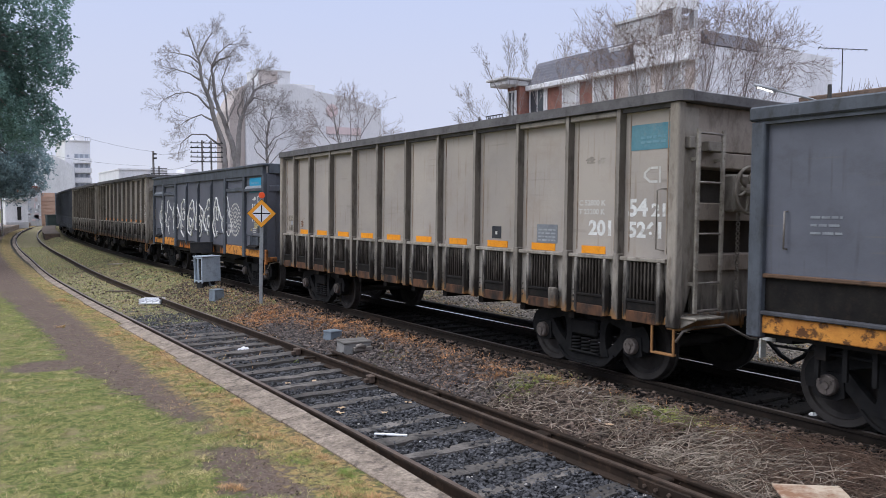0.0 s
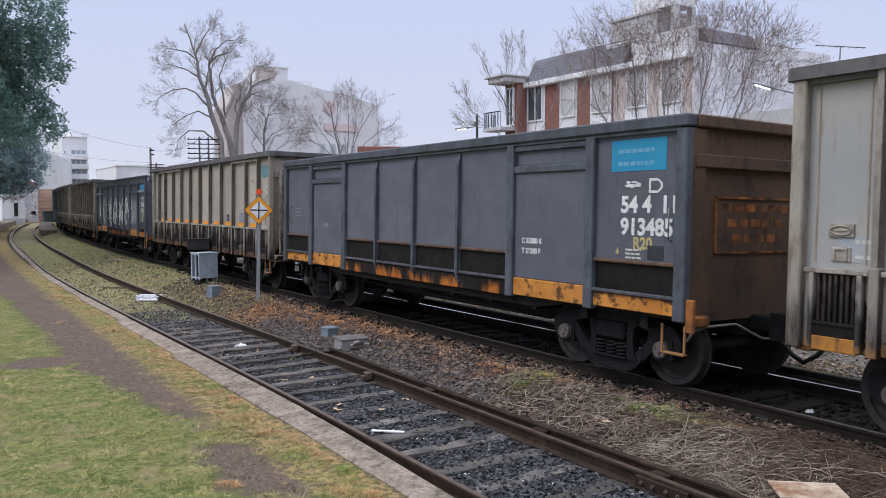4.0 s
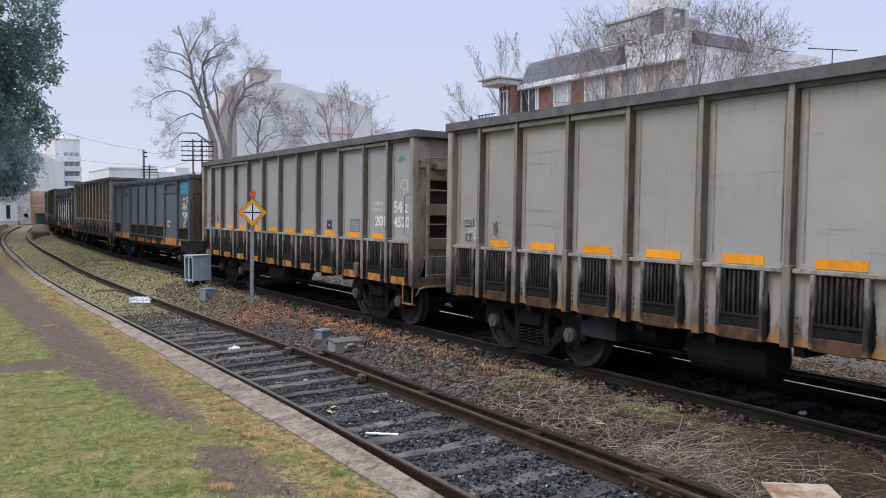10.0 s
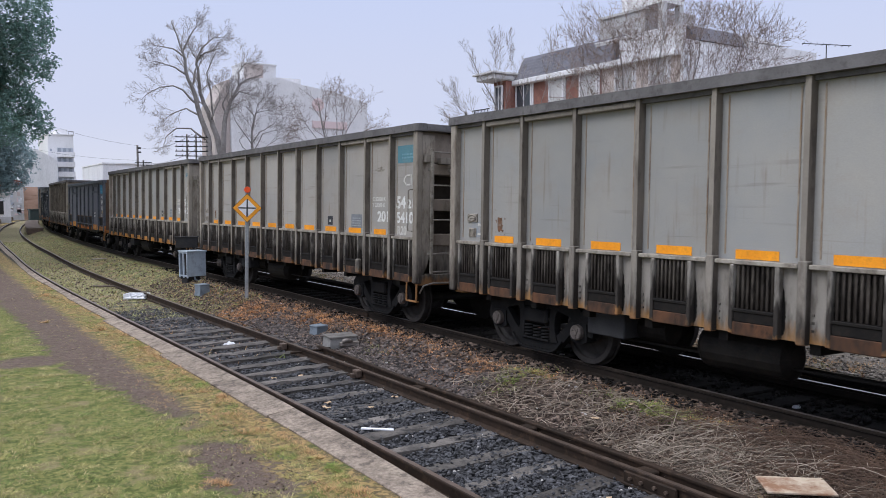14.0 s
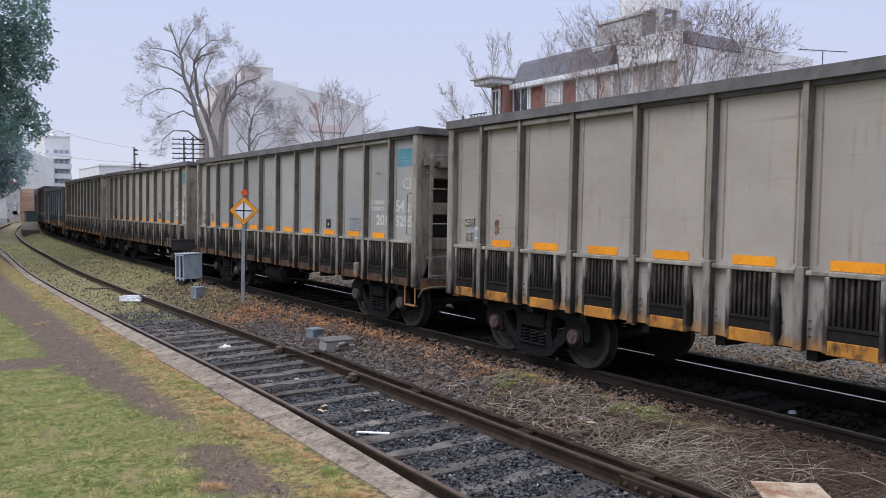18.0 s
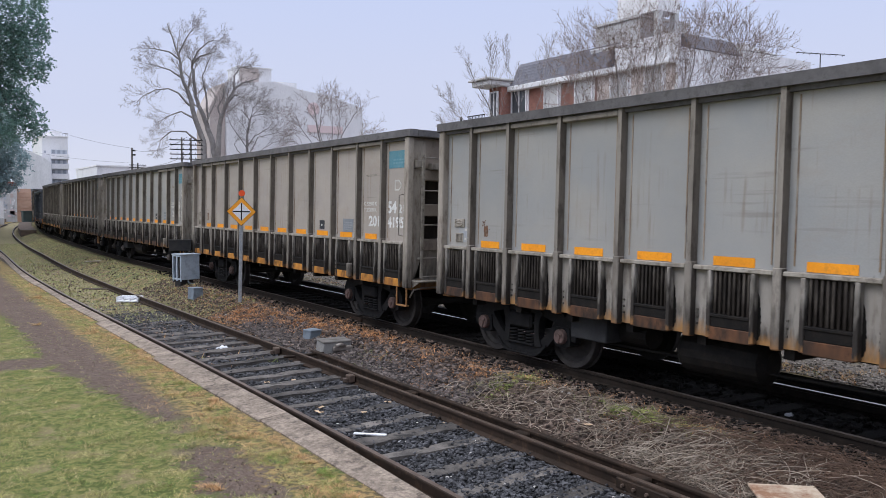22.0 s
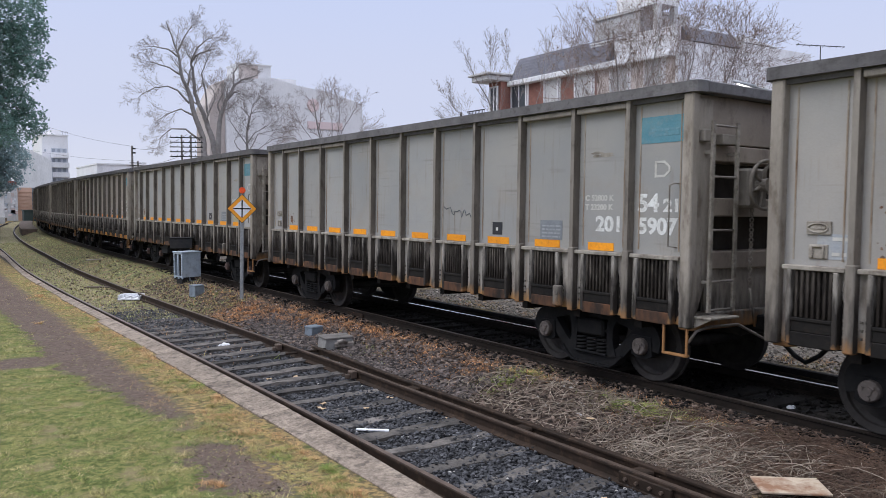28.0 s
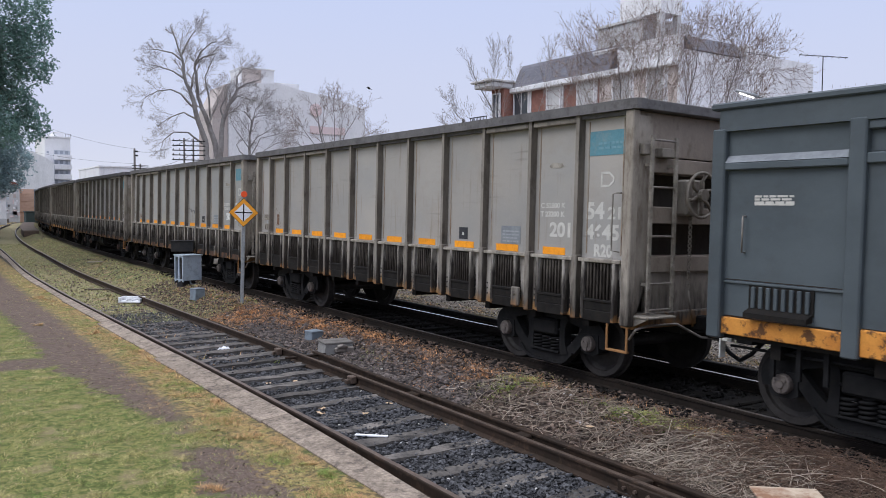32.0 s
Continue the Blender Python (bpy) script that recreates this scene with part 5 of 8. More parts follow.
def slate_wagon(variant="door", end=M_RUSTEND, paint=None):
    w = thing("gondola_wagon", (0, 0, 0), "slate-blue steel gondola wagon with side doors and orange sill", "railway wagon", "wagons of the train")
    n = len(DPOSTS)
    coat, frame_coat = paint or M_SLATE, paint or M_SLATEPOST
    top = 3.48 if variant == "header" else 3.36
    heavy = (0, 1, 2, 6, 7, 8)
    doors = (1, 6)
    for turn in (0, 180):
        sg = 1 if turn == 0 else -1
        part("top_rail", share("top_rail:d%.2f" % top, lambda g: (g.box(-1.485, -1.30, -DHALF - 0.10, DHALF + 0.10, 3.21 if top < 3.4 else 3.405, top, 0.018), g.box(-1.45, -1.34, -DHALF, DHALF, 3.17, 3.21 if top < 3.4 else 3.405)), frame_coat), frame_coat, w, turn=turn)
        for i, p in enumerate(DPOSTS):
            at = (0, (p - DHALF) * sg, 0)
            if i in heavy:
                part("rib", share("rib:h", lambda g: g.box(-1.46, -1.34, -0.085, 0.085, 0.90, 3.20, 0.015), frame_coat), frame_coat, w, at=at, turn=turn)
            else:
                part("rib", share("rib:l", lambda g: g.prism([(-1.345, 0.96), (-1.385, 0.96), (-1.452, 1.12), (-1.458, 1.2), (-1.458, 2.93), (-1.45, 2.99), (-1.395, 3.18), (-1.345, 3.18)], -0.036, 0.036, 1), frame_coat), frame_coat, w, at=at, turn=turn)
        for i in range(n - 1):
            wid = DPOSTS[i + 1] - DPOSTS[i]
            hw, tag = wid / 2, "%.2f" % wid
            at = (0, (DPOSTS[i] + hw - DHALF) * sg, 0)
            if i in doors:
                part("door_panel", share("door_panel:" + tag, lambda g: (g.box(-1.40, -1.36, -hw + 0.08, hw - 0.08, 1.20, 2.80, 0.008), g.box(-1.37, -1.34, -hw + 0.08, hw - 0.08, 2.88, 3.18)), coat), coat, w, "slate-blue side door", at, turn)
                part("door_header", share("door_header:" + tag, lambda g: g.box(-1.44, -1.34, -hw + 0.08, hw - 0.08, 2.76, 2.865, 0.012), frame_coat), frame_coat, w, at=at, turn=turn)
                part("door_header", share("door_header2:" + tag, lambda g: g.box(-1.43, -1.34, -hw + 0.08, hw - 0.08, 3.08, 3.17, 0.012), frame_coat), frame_coat, w, at=at, turn=turn)
                part("sill", share("sill:d" + tag, lambda g: g.box(-1.42, -1.345, -hw + 0.08, hw - 0.08, 0.93, 1.195, 0.012), M_YELLOW), M_YELLOW, w, "chipped orange door sill", at, turn)
            else:
                part("side_panel", share("side_panel:d" + tag, lambda g: g.box(-1.385, -1.345, -hw, hw, 1.56, 3.20), coat), coat, w, at=at, turn=turn)
                if turn:
                    continue
                header = variant == "header"
                part("ledge", share("ledge:d" + tag, lambda g: g.box(-1.43 if not header else -1.40, -1.345, -hw + 0.05, hw - 0.05, 1.545 if not header else 1.515, 1.59 if not header else 1.54, 0.01), frame_coat if header else M_RUSTEND), frame_coat if header else M_RUSTEND, w, at=at)
                part("base_panel", share("base_panel:d" + tag, lambda g: g.box(-1.375, -1.34, -hw, hw, 1.16, 1.55), coat if header else M_SOOT), M_SOOT, w, at=at)
                if not header:
                    part("lip_plate", share("lip_plate:d" + tag, lambda g: g.box(-1.45, -1.345, -hw + 0.05, hw - 0.05, 1.145, 1.19, 0.01), M_DUSTYLIP), M_DUSTYLIP, w, at=at)
                middle = 2 <= i <= 5
                sill_coat = M_SOOTSILL if middle else M_YELLOW
                part("sill", share("sill:m%d" % middle + tag, lambda g: g.box(-1.41, -1.345, -hw, hw, 0.90 if middle else 0.95, 1.14 if not header else 1.22, 0.01), sill_coat), sill_coat, w, "soot-black side sill" if middle else "worn orange sill", at)
                if header and i in (0, 7):
                    part("door_header", share("door_header3:" + tag, lambda g: g.box(-1.452, -1.345, -hw + 0.08, hw - 0.08, 2.745, 2.825, 0.012), frame_coat), frame_coat, w, at=at)
                    part("header_top", share("header_top:" + tag, lambda g: g.prism([(-1.45, 2.827), (-1.388, 2.905), (-1.345, 2.905), (-1.345, 2.827)], -hw + 0.08, hw - 0.08, 1), M_GREYPLATE), M_GREYPLATE, w, "dusty sloping header ledge", at)
                    part("grille_back", share("grille_back:d" + tag, lambda g: g.box(-1.392, -1.36, -0.37, 0.37, 1.25, 1.51), M_SOOT), M_SOOT, w, at=at)
                    part("grille", share("grille:d" + tag, lambda g: [g.box(-1.415, -1.38, q - 0.022, q + 0.022, 1.27, 1.50, 0.006) for q in (-0.31 + 0.0885 * k for k in range(8))], frame_coat), frame_coat, w, "short upright grille bars", at)
                    part("lip_plate", share("lip_plate:h" + tag, lambda g: g.prism([(-1.385, 1.275), (-1.50, 1.225), (-1.50, 1.175), (-1.385, 1.19)], -0.36, 0.36, 1), M_SOOT), M_SOOT, w, "dark jutting lip below the grille", at)
    for turn in (0, 180):
        part("end_panel", share("end_panel:d", lambda g: g.box(-1.34, 1.34, -DHALF - 0.01, -DHALF + 0.02, 0.88, 3.22), end), end, w, "rusty brown end wall", turn=turn)
        part("end_rail", share("end_rail:d%.2f" % top, lambda g: g.box(-1.30, 1.30, -DHALF - 0.12, -DHALF + 0.04, 3.21, top, 0.018), frame_coat if end is M_SLATE else end), end, w, turn=turn)
        part("end_rib", share("end_rib:d", lambda g: (g.box(-1.30, 1.30, -DHALF - 0.10, -DHALF, 2.74, 2.90, 0.012), g.box(-1.38, -1.10, -DHALF - 0.08, -DHALF, 0.88, 3.2, 0.012), g.box(1.10, 1.38, -DHALF - 0.08, -DHALF, 0.88, 3.2, 0.012)), end), end, w, turn=turn)
        part("end_frame", share("end_frame:d", lambda g: [g.box(*q) for q in ((-0.85, 0.85, -DHALF - 0.03, -DHALF - 0.01, 2.38, 2.41), (-0.85, 0.85, -DHALF - 0.03, -DHALF - 0.01, 1.70, 1.73), (-0.85, -0.82, -DHALF - 0.03, -DHALF - 0.01, 1.70, 2.41), (0.82, 0.85, -DHALF - 0.03, -DHALF - 0.01, 1.70, 2.41))], M_RUSTSILL), M_RUSTSILL, w, "orange painted frame on the end wall", turn=turn)
        part("buffer_bracket", share("buffer_bracket:d", lambda g: (g.box(-1.42, -1.36, -DHALF - 0.20, -DHALF - 0.08, 0.78, 1.18, 0.02), g.box(-1.36, -1.1, -DHALF - 0.2, -DHALF - 0.06, 0.85, 0.98, 0.02)), M_RUSTSILL), M_RUSTSILL, w, turn=turn)
    for row, z in enumerate((2.22, 2.03, 1.84)):
        for k in range(6 - row):
            x = -0.70 + row * 0.1 + k * 0.23
            part("stencil_bar", Geo().box(x, x + 0.17, -DHALF - 0.014, -DHALF - 0.01, z, z + 0.10), M_RUSTSILL, w)
    part("grab_handle", share("grab_handle:d", lambda g: [g.tube([(-1.38, q - DHALF, 2.25), (-1.44, q - DHALF, 2.25), (-1.44, q - DHALF, 1.86), (-1.38, q - DHALF, 1.86)], 0.010, 6) for q in (0.18, 12.02)], M_STEEL), M_STEEL, w, "bare-steel grab handles")
    part("brake_beam", share("brake_beam:d", lambda g: (g.tube([(-1.2, 2.6, 0.80), (-1.2, 6.1, 0.80)], 0.016, 6), [g.box(-1.26, -1.22, q - 0.025, q + 0.025, 0.55, 0.95) for q in (5.55, 5.25, 4.95)], g.tube([(-1.15, -3, 0.62), (-1.15, 3.2, 0.70)], 0.016, 6)), M_BOGIE), M_BOGIE, w)
    underframe(w, DHALF)
    part("centre_sill", share("centre_sill:d", lambda g: g.prism([(-3.6, 0.74), (-2.7, 0.46), (2.7, 0.46), (3.6, 0.74)], -0.42, 0.42, 0), M_SOOT), M_SOOT, w, "deep fish-bellied centre sill")
    part("side_sill", share("side_sill:d", lambda g: g.prism([(-4.4, 0.95), (-3.4, 0.78), (3.4, 0.78), (4.4, 0.95)], -1.30, -1.22, 0), M_SOOT), M_SOOT, w, "sooty deep side sill")
    hoses(w, DHALF)
    part("end_plate", share("end_plate:d", lambda g: (g.box(-1.12, -1.02, DHALF + 0.13, DHALF + 0.15, 0.62, 0.90, 0.004), g.box(-1.10, -1.04, DHALF, DHALF + 0.13, 0.82, 0.88)), M_WHITE), M_WHITE, w, "small white end plate")
    for p in (1.41, 10.77):
        b = bogie(w, p, M_CAPBOX)
        b.matrix_basis = pose(0, p - DHALF, 0)
    return w


def slate_marks(w, seed, full=True):
    rnd = random.Random(seed)
    face = 1.387
    mk = dict(mid=DHALF)
    if full:
        mark_on(w, rect(0.92, 0.40), M_CYAN, 1.20, 2.72, face, "panel_mark", "bright blue painted panel", **mk)
        mark_on(w, bars(0.62, 2, 0.05, 0.16, rnd=rnd), M_CYANLINE, 1.08, 2.79, face + 0.003, "fine_print", **mk)
        mark_on(w, smear(rnd, 0.2, 0.06, 8), M_WHITE, 0.92, 2.52, face, "worn_emblem", **mk)
        g = Geo()
        for x0, x1, y0, y1 in ((0, 0.03, 0, 0.18), (0, 0.14, 0.15, 0.18), (0, 0.14, 0, 0.03)):
            g.box(x0, x1, y0, y1, 0, 0.003)
        g.prism([(0.15, 0.0), (0.22, 0.06), (0.22, 0.12), (0.15, 0.18), (0.15, 0.145), (0.19, 0.11), (0.19, 0.07), (0.15, 0.035)], 0, 0.003, 2)
        mark_on(w, g, M_WHITE, 0.55, 2.44, face, "arrow_mark", "white stencilled arrow outline", **mk)
        for words, p, z in (("54 4", 1.02, 2.20), ("11", 0.36, 2.20), ("913485", 1.02, 1.92)):
            mark_on(w, text_mesh(words, 0.29, M_WHITE, 1.0), M_WHITE, p, z, face, "number", "white stencilled number", **mk)
        mark_on(w, text_mesh("R20", 0.21, M_YTEXT, 0.95), M_YTEXT, 0.80, 1.74, face, "number", "faded yellow stencilled letters", **mk)
        mark_on(w, rect(0.26, 0.18), M_PLATE, 0.55, 1.61, face, "black_plate", **mk)
        mark_on(w, bars(0.26, 3, 0.025, 0.05, rnd=rnd), M_FAINT, 0.92, 1.61, face, "fine_print", **mk)
        g = Geo()
        g.prism([(0, 0), (0.08, 0), (0.04, 0.09)], 0, 0.003, 2)
        mark_on(w, g, M_YTEXT, 1.10, 1.66, face, "triangle_mark", **mk)
        mark_on(w, text_mesh("C 55800 K", 0.11, M_WHITE, 0.95), M_WHITE, 3.02, 1.725, 1.404, "small_writing", **mk)
        mark_on(w, text_mesh("T 26200 F", 0.11, M_WHITE, 0.95), M_WHITE, 3.02, 1.575, 1.404, "small_writing", **mk)
    if full:
        mark_on(w, bars(0.34, 3, 0.025, 0.08, rnd=rnd), M_GREYPLATE, 11.76, 2.02, face, "fine_print", **mk)
    else:
        mark_on(w, bars(0.46, 3, 0.022, 0.032, rnd=rnd), M_FAINT, 11.92, 2.385, face, "small_plate", "flaking white label strip", **mk)
        mark_on(w, rect(0.46, 0.02), M_FAINT, 11.92, 2.365, face, "small_plate", **mk)
    mark_on(w, rect(0.26, 0.08), M_GREYPLATE, 10.15, 1.80, 1.404, "small_plate", "faded grey label strip", **mk)


def graffiti(w, seed):
    """Spray-painted rounded outlines, of no letters, and a rosette on a wagon's side."""
    rnd = random.Random(seed)
    for k in range(9):
        p = 11.5 - k * 0.98
        for j, (rx_, ry_, rad, mat) in enumerate(((0.40, 0.52, 0.030, M_WHITE), (0.30, 0.40, 0.018, M_FAINT), (0.15, 0.17, 0.024, M_WHITE))):
            cx, cy = 0.45 + (rnd.uniform(-0.12, 0.12) if j == 2 else 0), 0.52 + (rnd.uniform(-0.2, 0.2) if j == 2 else 0)
            lobes, ph = rnd.choice((2, 3, 4)), rnd.uniform(0, 6.28)
            pts = []
            for i in range(26):
                a = 2 * math.pi * i / 25
                q = 1 + 0.24 * math.sin(lobes * a + ph) + 0.10 * math.sin(7 * a + ph)
                pts.append((cx + rx_ * q * math.cos(a), cy + ry_ * q * math.sin(a), 0))
            g = Geo().tube(pts[:rnd.choice((20, 26, 26))], rad, 4)
            mark_on(w, g, mat, p, 1.42, 1.385, "graffiti", "pale spray-painted strokes" if k + j == 0 else "", mid=DHALF)
    g = Geo()
    for ring, r in enumerate((0.10, 0.22, 0.34, 0.46)):
        m = 8 + 6 * ring
        for i in range(m):
            a = 2 * math.pi * i / m + ring * 0.3
            g.box(r * math.cos(a) - 0.035, r * math.cos(a) + 0.035, r * math.sin(a) - 0.028, r * math.sin(a) + 0.028, 0, 0.003)
    tagged(mark_on(w, g, M_FAINT, 2.4, 1.95, 1.403, "rosette", "pale stencilled rosette", mid=DHALF), kind="stuff")


def run(t):
    """Metres that the train has come by t seconds, from where it stands at 16 s."""
    q = (t - 16) / 16
    return 55.0364 * q + 1.5527 * q * q + 0.4490 * q * q * q


def wagon_pose(s):
    x0, y0, _ = on_track(s - 4.45)
    x1, y1, _ = on_track(s + 4.45)
    return pose((x0 + x1) / 2, (y0 + y1) / 2, 0, 0, CANT, -math.degrees(math.atan2(x1 - x0, y1 - y0)))


REAR = 60.49
PITCH = 13.835
TRAIN = []
NUDGE = {0: 0.02, 2: 0.06, 5: 0.065, 6: 0.14, 7: 0.10, 8: 0.17, 9: 0.17, 1: 0.2}


def couple(w, k, half=HALF, axles=AXLES, rolling=True):
    """Sets wagon w at place k of the train (0: beside the camera at the start; on to the rear)."""
    s = REAR - k * PITCH + HALF + NUDGE.get(k, 0.0)
    TRAIN.append((w, s, wheelsets(w, axles, half), rolling))
    return w


DAX = (0.51, 2.31, 9.87, 11.67)
w = couple(grey_wagon(M_BROWN, brake_wheel=True), 0)
grey_marks(w, "542", "5261", -1, 11)
w = couple(slate_wagon(), 1, DHALF, DAX)
slate_marks(w, 12)
w = couple(grey_wagon(M_SKIRT, coat=M_BEIGE), 2)
grey_marks(w, "542", "4520", -1, 13, teal=False, logo=False)
w = couple(grey_wagon(M_BROWN, coat=M_TAUPE), 3)
grey_marks(w, "542", "5410", -1, 14, revised=0.74)
w = couple(grey_wagon(M_BROWN, M_CAPBOX, coat=M_BEIGE), 4)
grey_marks(w, "542", "5295", -1, 15, faint=True)
w = couple(grey_wagon(M_SKIRT, M_REDCAP, True), 5)
grey_marks(w, "542", "4195", 1, 16)
w = couple(grey_wagon(M_BROWN, M_REDCAP, coat=M_BEIGE), 6)
grey_marks(w, "542", "4082", -1, 17, revised=1.58)
w = couple(grey_wagon(M_BROWN, brake_wheel=True, coat=M_BEIGE), 7)
grey_marks(w, "542", "5907", 1, 18, scribble=True)
w = couple(grey_wagon(M_SOOT, brake_wheel=True, coat=M_TAUPE), 8)
grey_marks(w, "542", "4645", 1, 19, revised=0.62, faint=True)
w = couple(slate_wagon("header", paint=M_TEALSLATE), 9, DHALF, DAX)
slate_marks(w, 20, False)
w = couple(slate_wagon("header", M_SLATE), -1, DHALF, DAX)
slate_marks(w, 21)
graffiti(w, 5)
w = couple(grey_wagon(M_BROWN), -2)
grey_marks(w, "542", "4520", -1, 22, teal=False)


def in_shade_coat(w):
    """Recolours a wagon dull blue-grey all over, frame and all, for the shade far off."""
    todo = list(w.children)
    for ob in todo:
        if ob.data and ob.name.split(".")[0] not in ("wheelset", "bogie", "reflector"):
            key = (ob.data.name, "dark")
            if key not in SHARED:
                SHARED[key] = ob.data.copy()
                SHARED[key].materials.clear()
                SHARED[key].materials.append(M_FARDARK)
                for q in SHARED[key].polygons:
                    q.material_index = 0
            ob.data = SHARED[key]
    return tagged(w, "steel gondola wagon coloured dull blue-grey for shade far along the curve", "railway wagon", "wagons of the train")


for k in range(3, 9):
    far = grey_wagon(M_SOOT)
    couple(far if k == 3 else in_shade_coat(far), -k, HALF, AXLES, False)

# ---- things beside the track ----
def warning_sign(x, y):
    z = -0.235
    s = thing("track_sign", (x, y, z), "orange diamond track sign with red disc on steel post", "sign")
    s.matrix_basis = pose(x, y, z, 0, 1.6, 0) @ pose(0, 0, 0, 0, 0, -24)
    part("post", Geo().box(-0.045, 0.045, -0.03, 0.03, -0.12, 2.84, 0.008), M_GALV, s, "galvanised steel post")
    d = 0.362

    def diamond(r, y0, y1):
        return Geo().prism([(-r, 2.42), (0, 2.42 - r), (r, 2.42), (0, 2.42 + r)], y0, y1, 1)
    plate = part("plate", diamond(d, -0.055, -0.035), M_BLACK, s, "black-edged diamond plate")
    part("border", diamond(d - 0.012, -0.060, -0.055), M_SIGNOR, plate, "orange border")
    part("field", diamond(0.232, -0.065, -0.060), M_SIGNWH, plate, "white field")
    g = Geo()
    g.box(-0.215, 0.215, -0.070, -0.065, 2.405, 2.435)
    g.box(-0.015, 0.015, -0.0705, -0.0655, 2.20, 2.64)
    part("cross", g, M_BLACK, plate, "black cross")
    part("disc", Geo().lathe([(-0.02, 0), (-0.02, 0.075), (0.01, 0.08), (0.01, 0)], 20, 1, (0, -0.045, 2.875)), M_SIGNRED, s, "red-orange disc")


warning_sign(6.915, 19.3)


def cabinet(x, y, z):
    c = thing("trackside_cabinet", (x, y, z), "pale grey steel relay cabinet with its side door off", "cabinet", turn=12)
    part("base", Geo().box(-0.27, 0.16, -0.16, 0.18, -0.35, 0.12, 0.02), M_DARK, c, "dark plinth")
    part("pipe", Geo().tube([(-0.05, -0.2, 0.13), (-0.05, -0.24, 0.02), (0.04, -0.26, -0.02), (0.18, -0.2, -0.01)], 0.025, 7), M_BLUEBOX, c, "grey cable pipe")
    g = Geo()
    g.box(-0.28, 0.30, -0.26, -0.24, 0.12, 0.85, 0.005)
    g.box(0.28, 0.30, -0.24, 0.24, 0.12, 0.85)
    g.box(-0.30, 0.30, 0.22, 0.24, 0.12, 0.85)
    g.box(-0.30, 0.30, -0.24, 0.22, 0.12, 0.14)
    part("body", g, M_CABINET, c)
    part("lid", Geo().box(-0.33, 0.33, -0.29, 0.27, 0.85, 0.885, 0.01), M_CABINET, c, "overhanging lid")
    g = Geo()
    for q in (-0.25, -0.02, 0.215):
        g.box(-0.315, -0.28, q - 0.022, q + 0.022, 0.08, 0.85)
    for q in (0.12, 0.81):
        g.box(-0.31, -0.285, -0.24, 0.22, q, q + 0.04)
    part("door_frame", g, M_CABINET, c, "pale frame of the open side")
    part("inside", Geo().box(-0.20, 0.26, -0.23, 0.20, 0.15, 0.84), M_DARK, c, "dark relays inside")
    part("hinge", Geo().tube([(0.305, -0.2, 0.70), (0.305, -0.2, 0.78)], 0.015, 6), M_GALV, c)


cabinet(6.98, 24.1, 0.0)


def small_box(x, y, w, d, h, mat, label, turn=0.0, lid=None):
    z = ground_z(x, y) - 0.03
    b = thing("junction_box", (x, y, z), label, "box", "trackside boxes", turn=turn)
    part("body", Geo().prism([(-w / 2, 0), (w / 2, 0), (w * 0.44, h), (-w * 0.44, h)], -d / 2, d / 2, 1), mat, b)
    part("lid", Geo().box(-w * 0.48, w * 0.48, -d * 0.54, d * 0.54, h, h + 0.035, 0.012), lid or mat, b, "flat lid")
    return b


small_box(6.5, 21.6, 0.30, 0.30, 0.28, M_BLUEBOX, "small blue-grey junction box on weedy ballast", 12)
small_box(6.58, 14.3, 0.28, 0.25, 0.17, M_BLUEBOX, "low blue-grey box beside a point machine", 10)
pm = small_box(6.38, 12.95, 0.56, 0.42, 0.22, M_CONC, "grimy concrete point machine box with a steel lid", -8, M_LIDGREY)
part("crank", Geo().box(-0.10, 0.26, -0.30, -0.22, 0.08, 0.17, 0.02).tube([(-0.05, -0.28, 0.17), (0.03, -0.30, 0.20), (0.12, -0.26, 0.15)], 0.04, 8), M_STEEL, pm, "worn steel crank")
part("rod", Geo().tube([(-0.25, -0.2, 0.06), (-0.65, -0.15, 0.03), (-0.95, -0.1, 0.02)], 0.025, 6), M_RAIL, pm, "thin rusty rod")


def foam_box(x, y):
    f = thing("foam_tray", (x, y, -0.375), "broken white polystyrene tray between the siding rails", "litter", turn=-35)
    part("base", Geo().box(-0.31, 0.31, -0.20, 0.20, 0.0, 0.05, 0.015), M_FOAM, f)
    part("rim", Geo().box(-0.31, 0.31, 0.15, 0.20, 0.05, 0.15, 0.015), M_FOAM, f)
    part("end", Geo().box(-0.31, -0.26, -0.20, 0.15, 0.05, 0.15, 0.015), M_FOAM, f)
    part("end", Geo().box(0.26, 0.31, -0.20, 0.15, 0.05, 0.12, 0.015), M_FOAM, f)
    for q in (-0.10, 0.07):
        part("rib", Geo().box(q, q + 0.04, -0.20, 0.15, 0.05, 0.10, 0.01), M_FOAM, f)


foam_box(5.2, 23.4)
tagged(part("stick", Geo().box(-0.20, 0.20, -0.02, 0.02, 0, 0.022, 0.006), M_FOAM, None, "", (4.50, 8.18, -0.362), -43), "thin white wooden slat lying on the ballast", "litter")
bd = tagged(part("board", Geo().box(-0.285, 0.285, -0.20, 0.20, 0, 0.02, 0.004), M_WOOD, None, "", (6.265, 3.93, -0.13), -41), "pale stained wooden board lying on dry stalks", "board")


def dark_box(x, y):
    b = thing("relay_box", (x, y, ground_z(x, y) - 0.03), "dark steel relay box on a stand behind a cabinet", "box", turn=-20)
    part("body", Geo().box(-0.33, 0.33, -0.14, 0.14, 0.98, 1.30, 0.012), M_DARK, b)
    part("lid", Geo().box(-0.35, 0.35, -0.16, 0.16, 1.30, 1.325, 0.006), M_DARK, b)
    for q in (-0.2, 0.2):
        part("leg", Geo().box(q - 0.03, q + 0.03, -0.03, 0.03, 0, 0.98), M_DARK, b)


dark_box(7.08, 25.0)


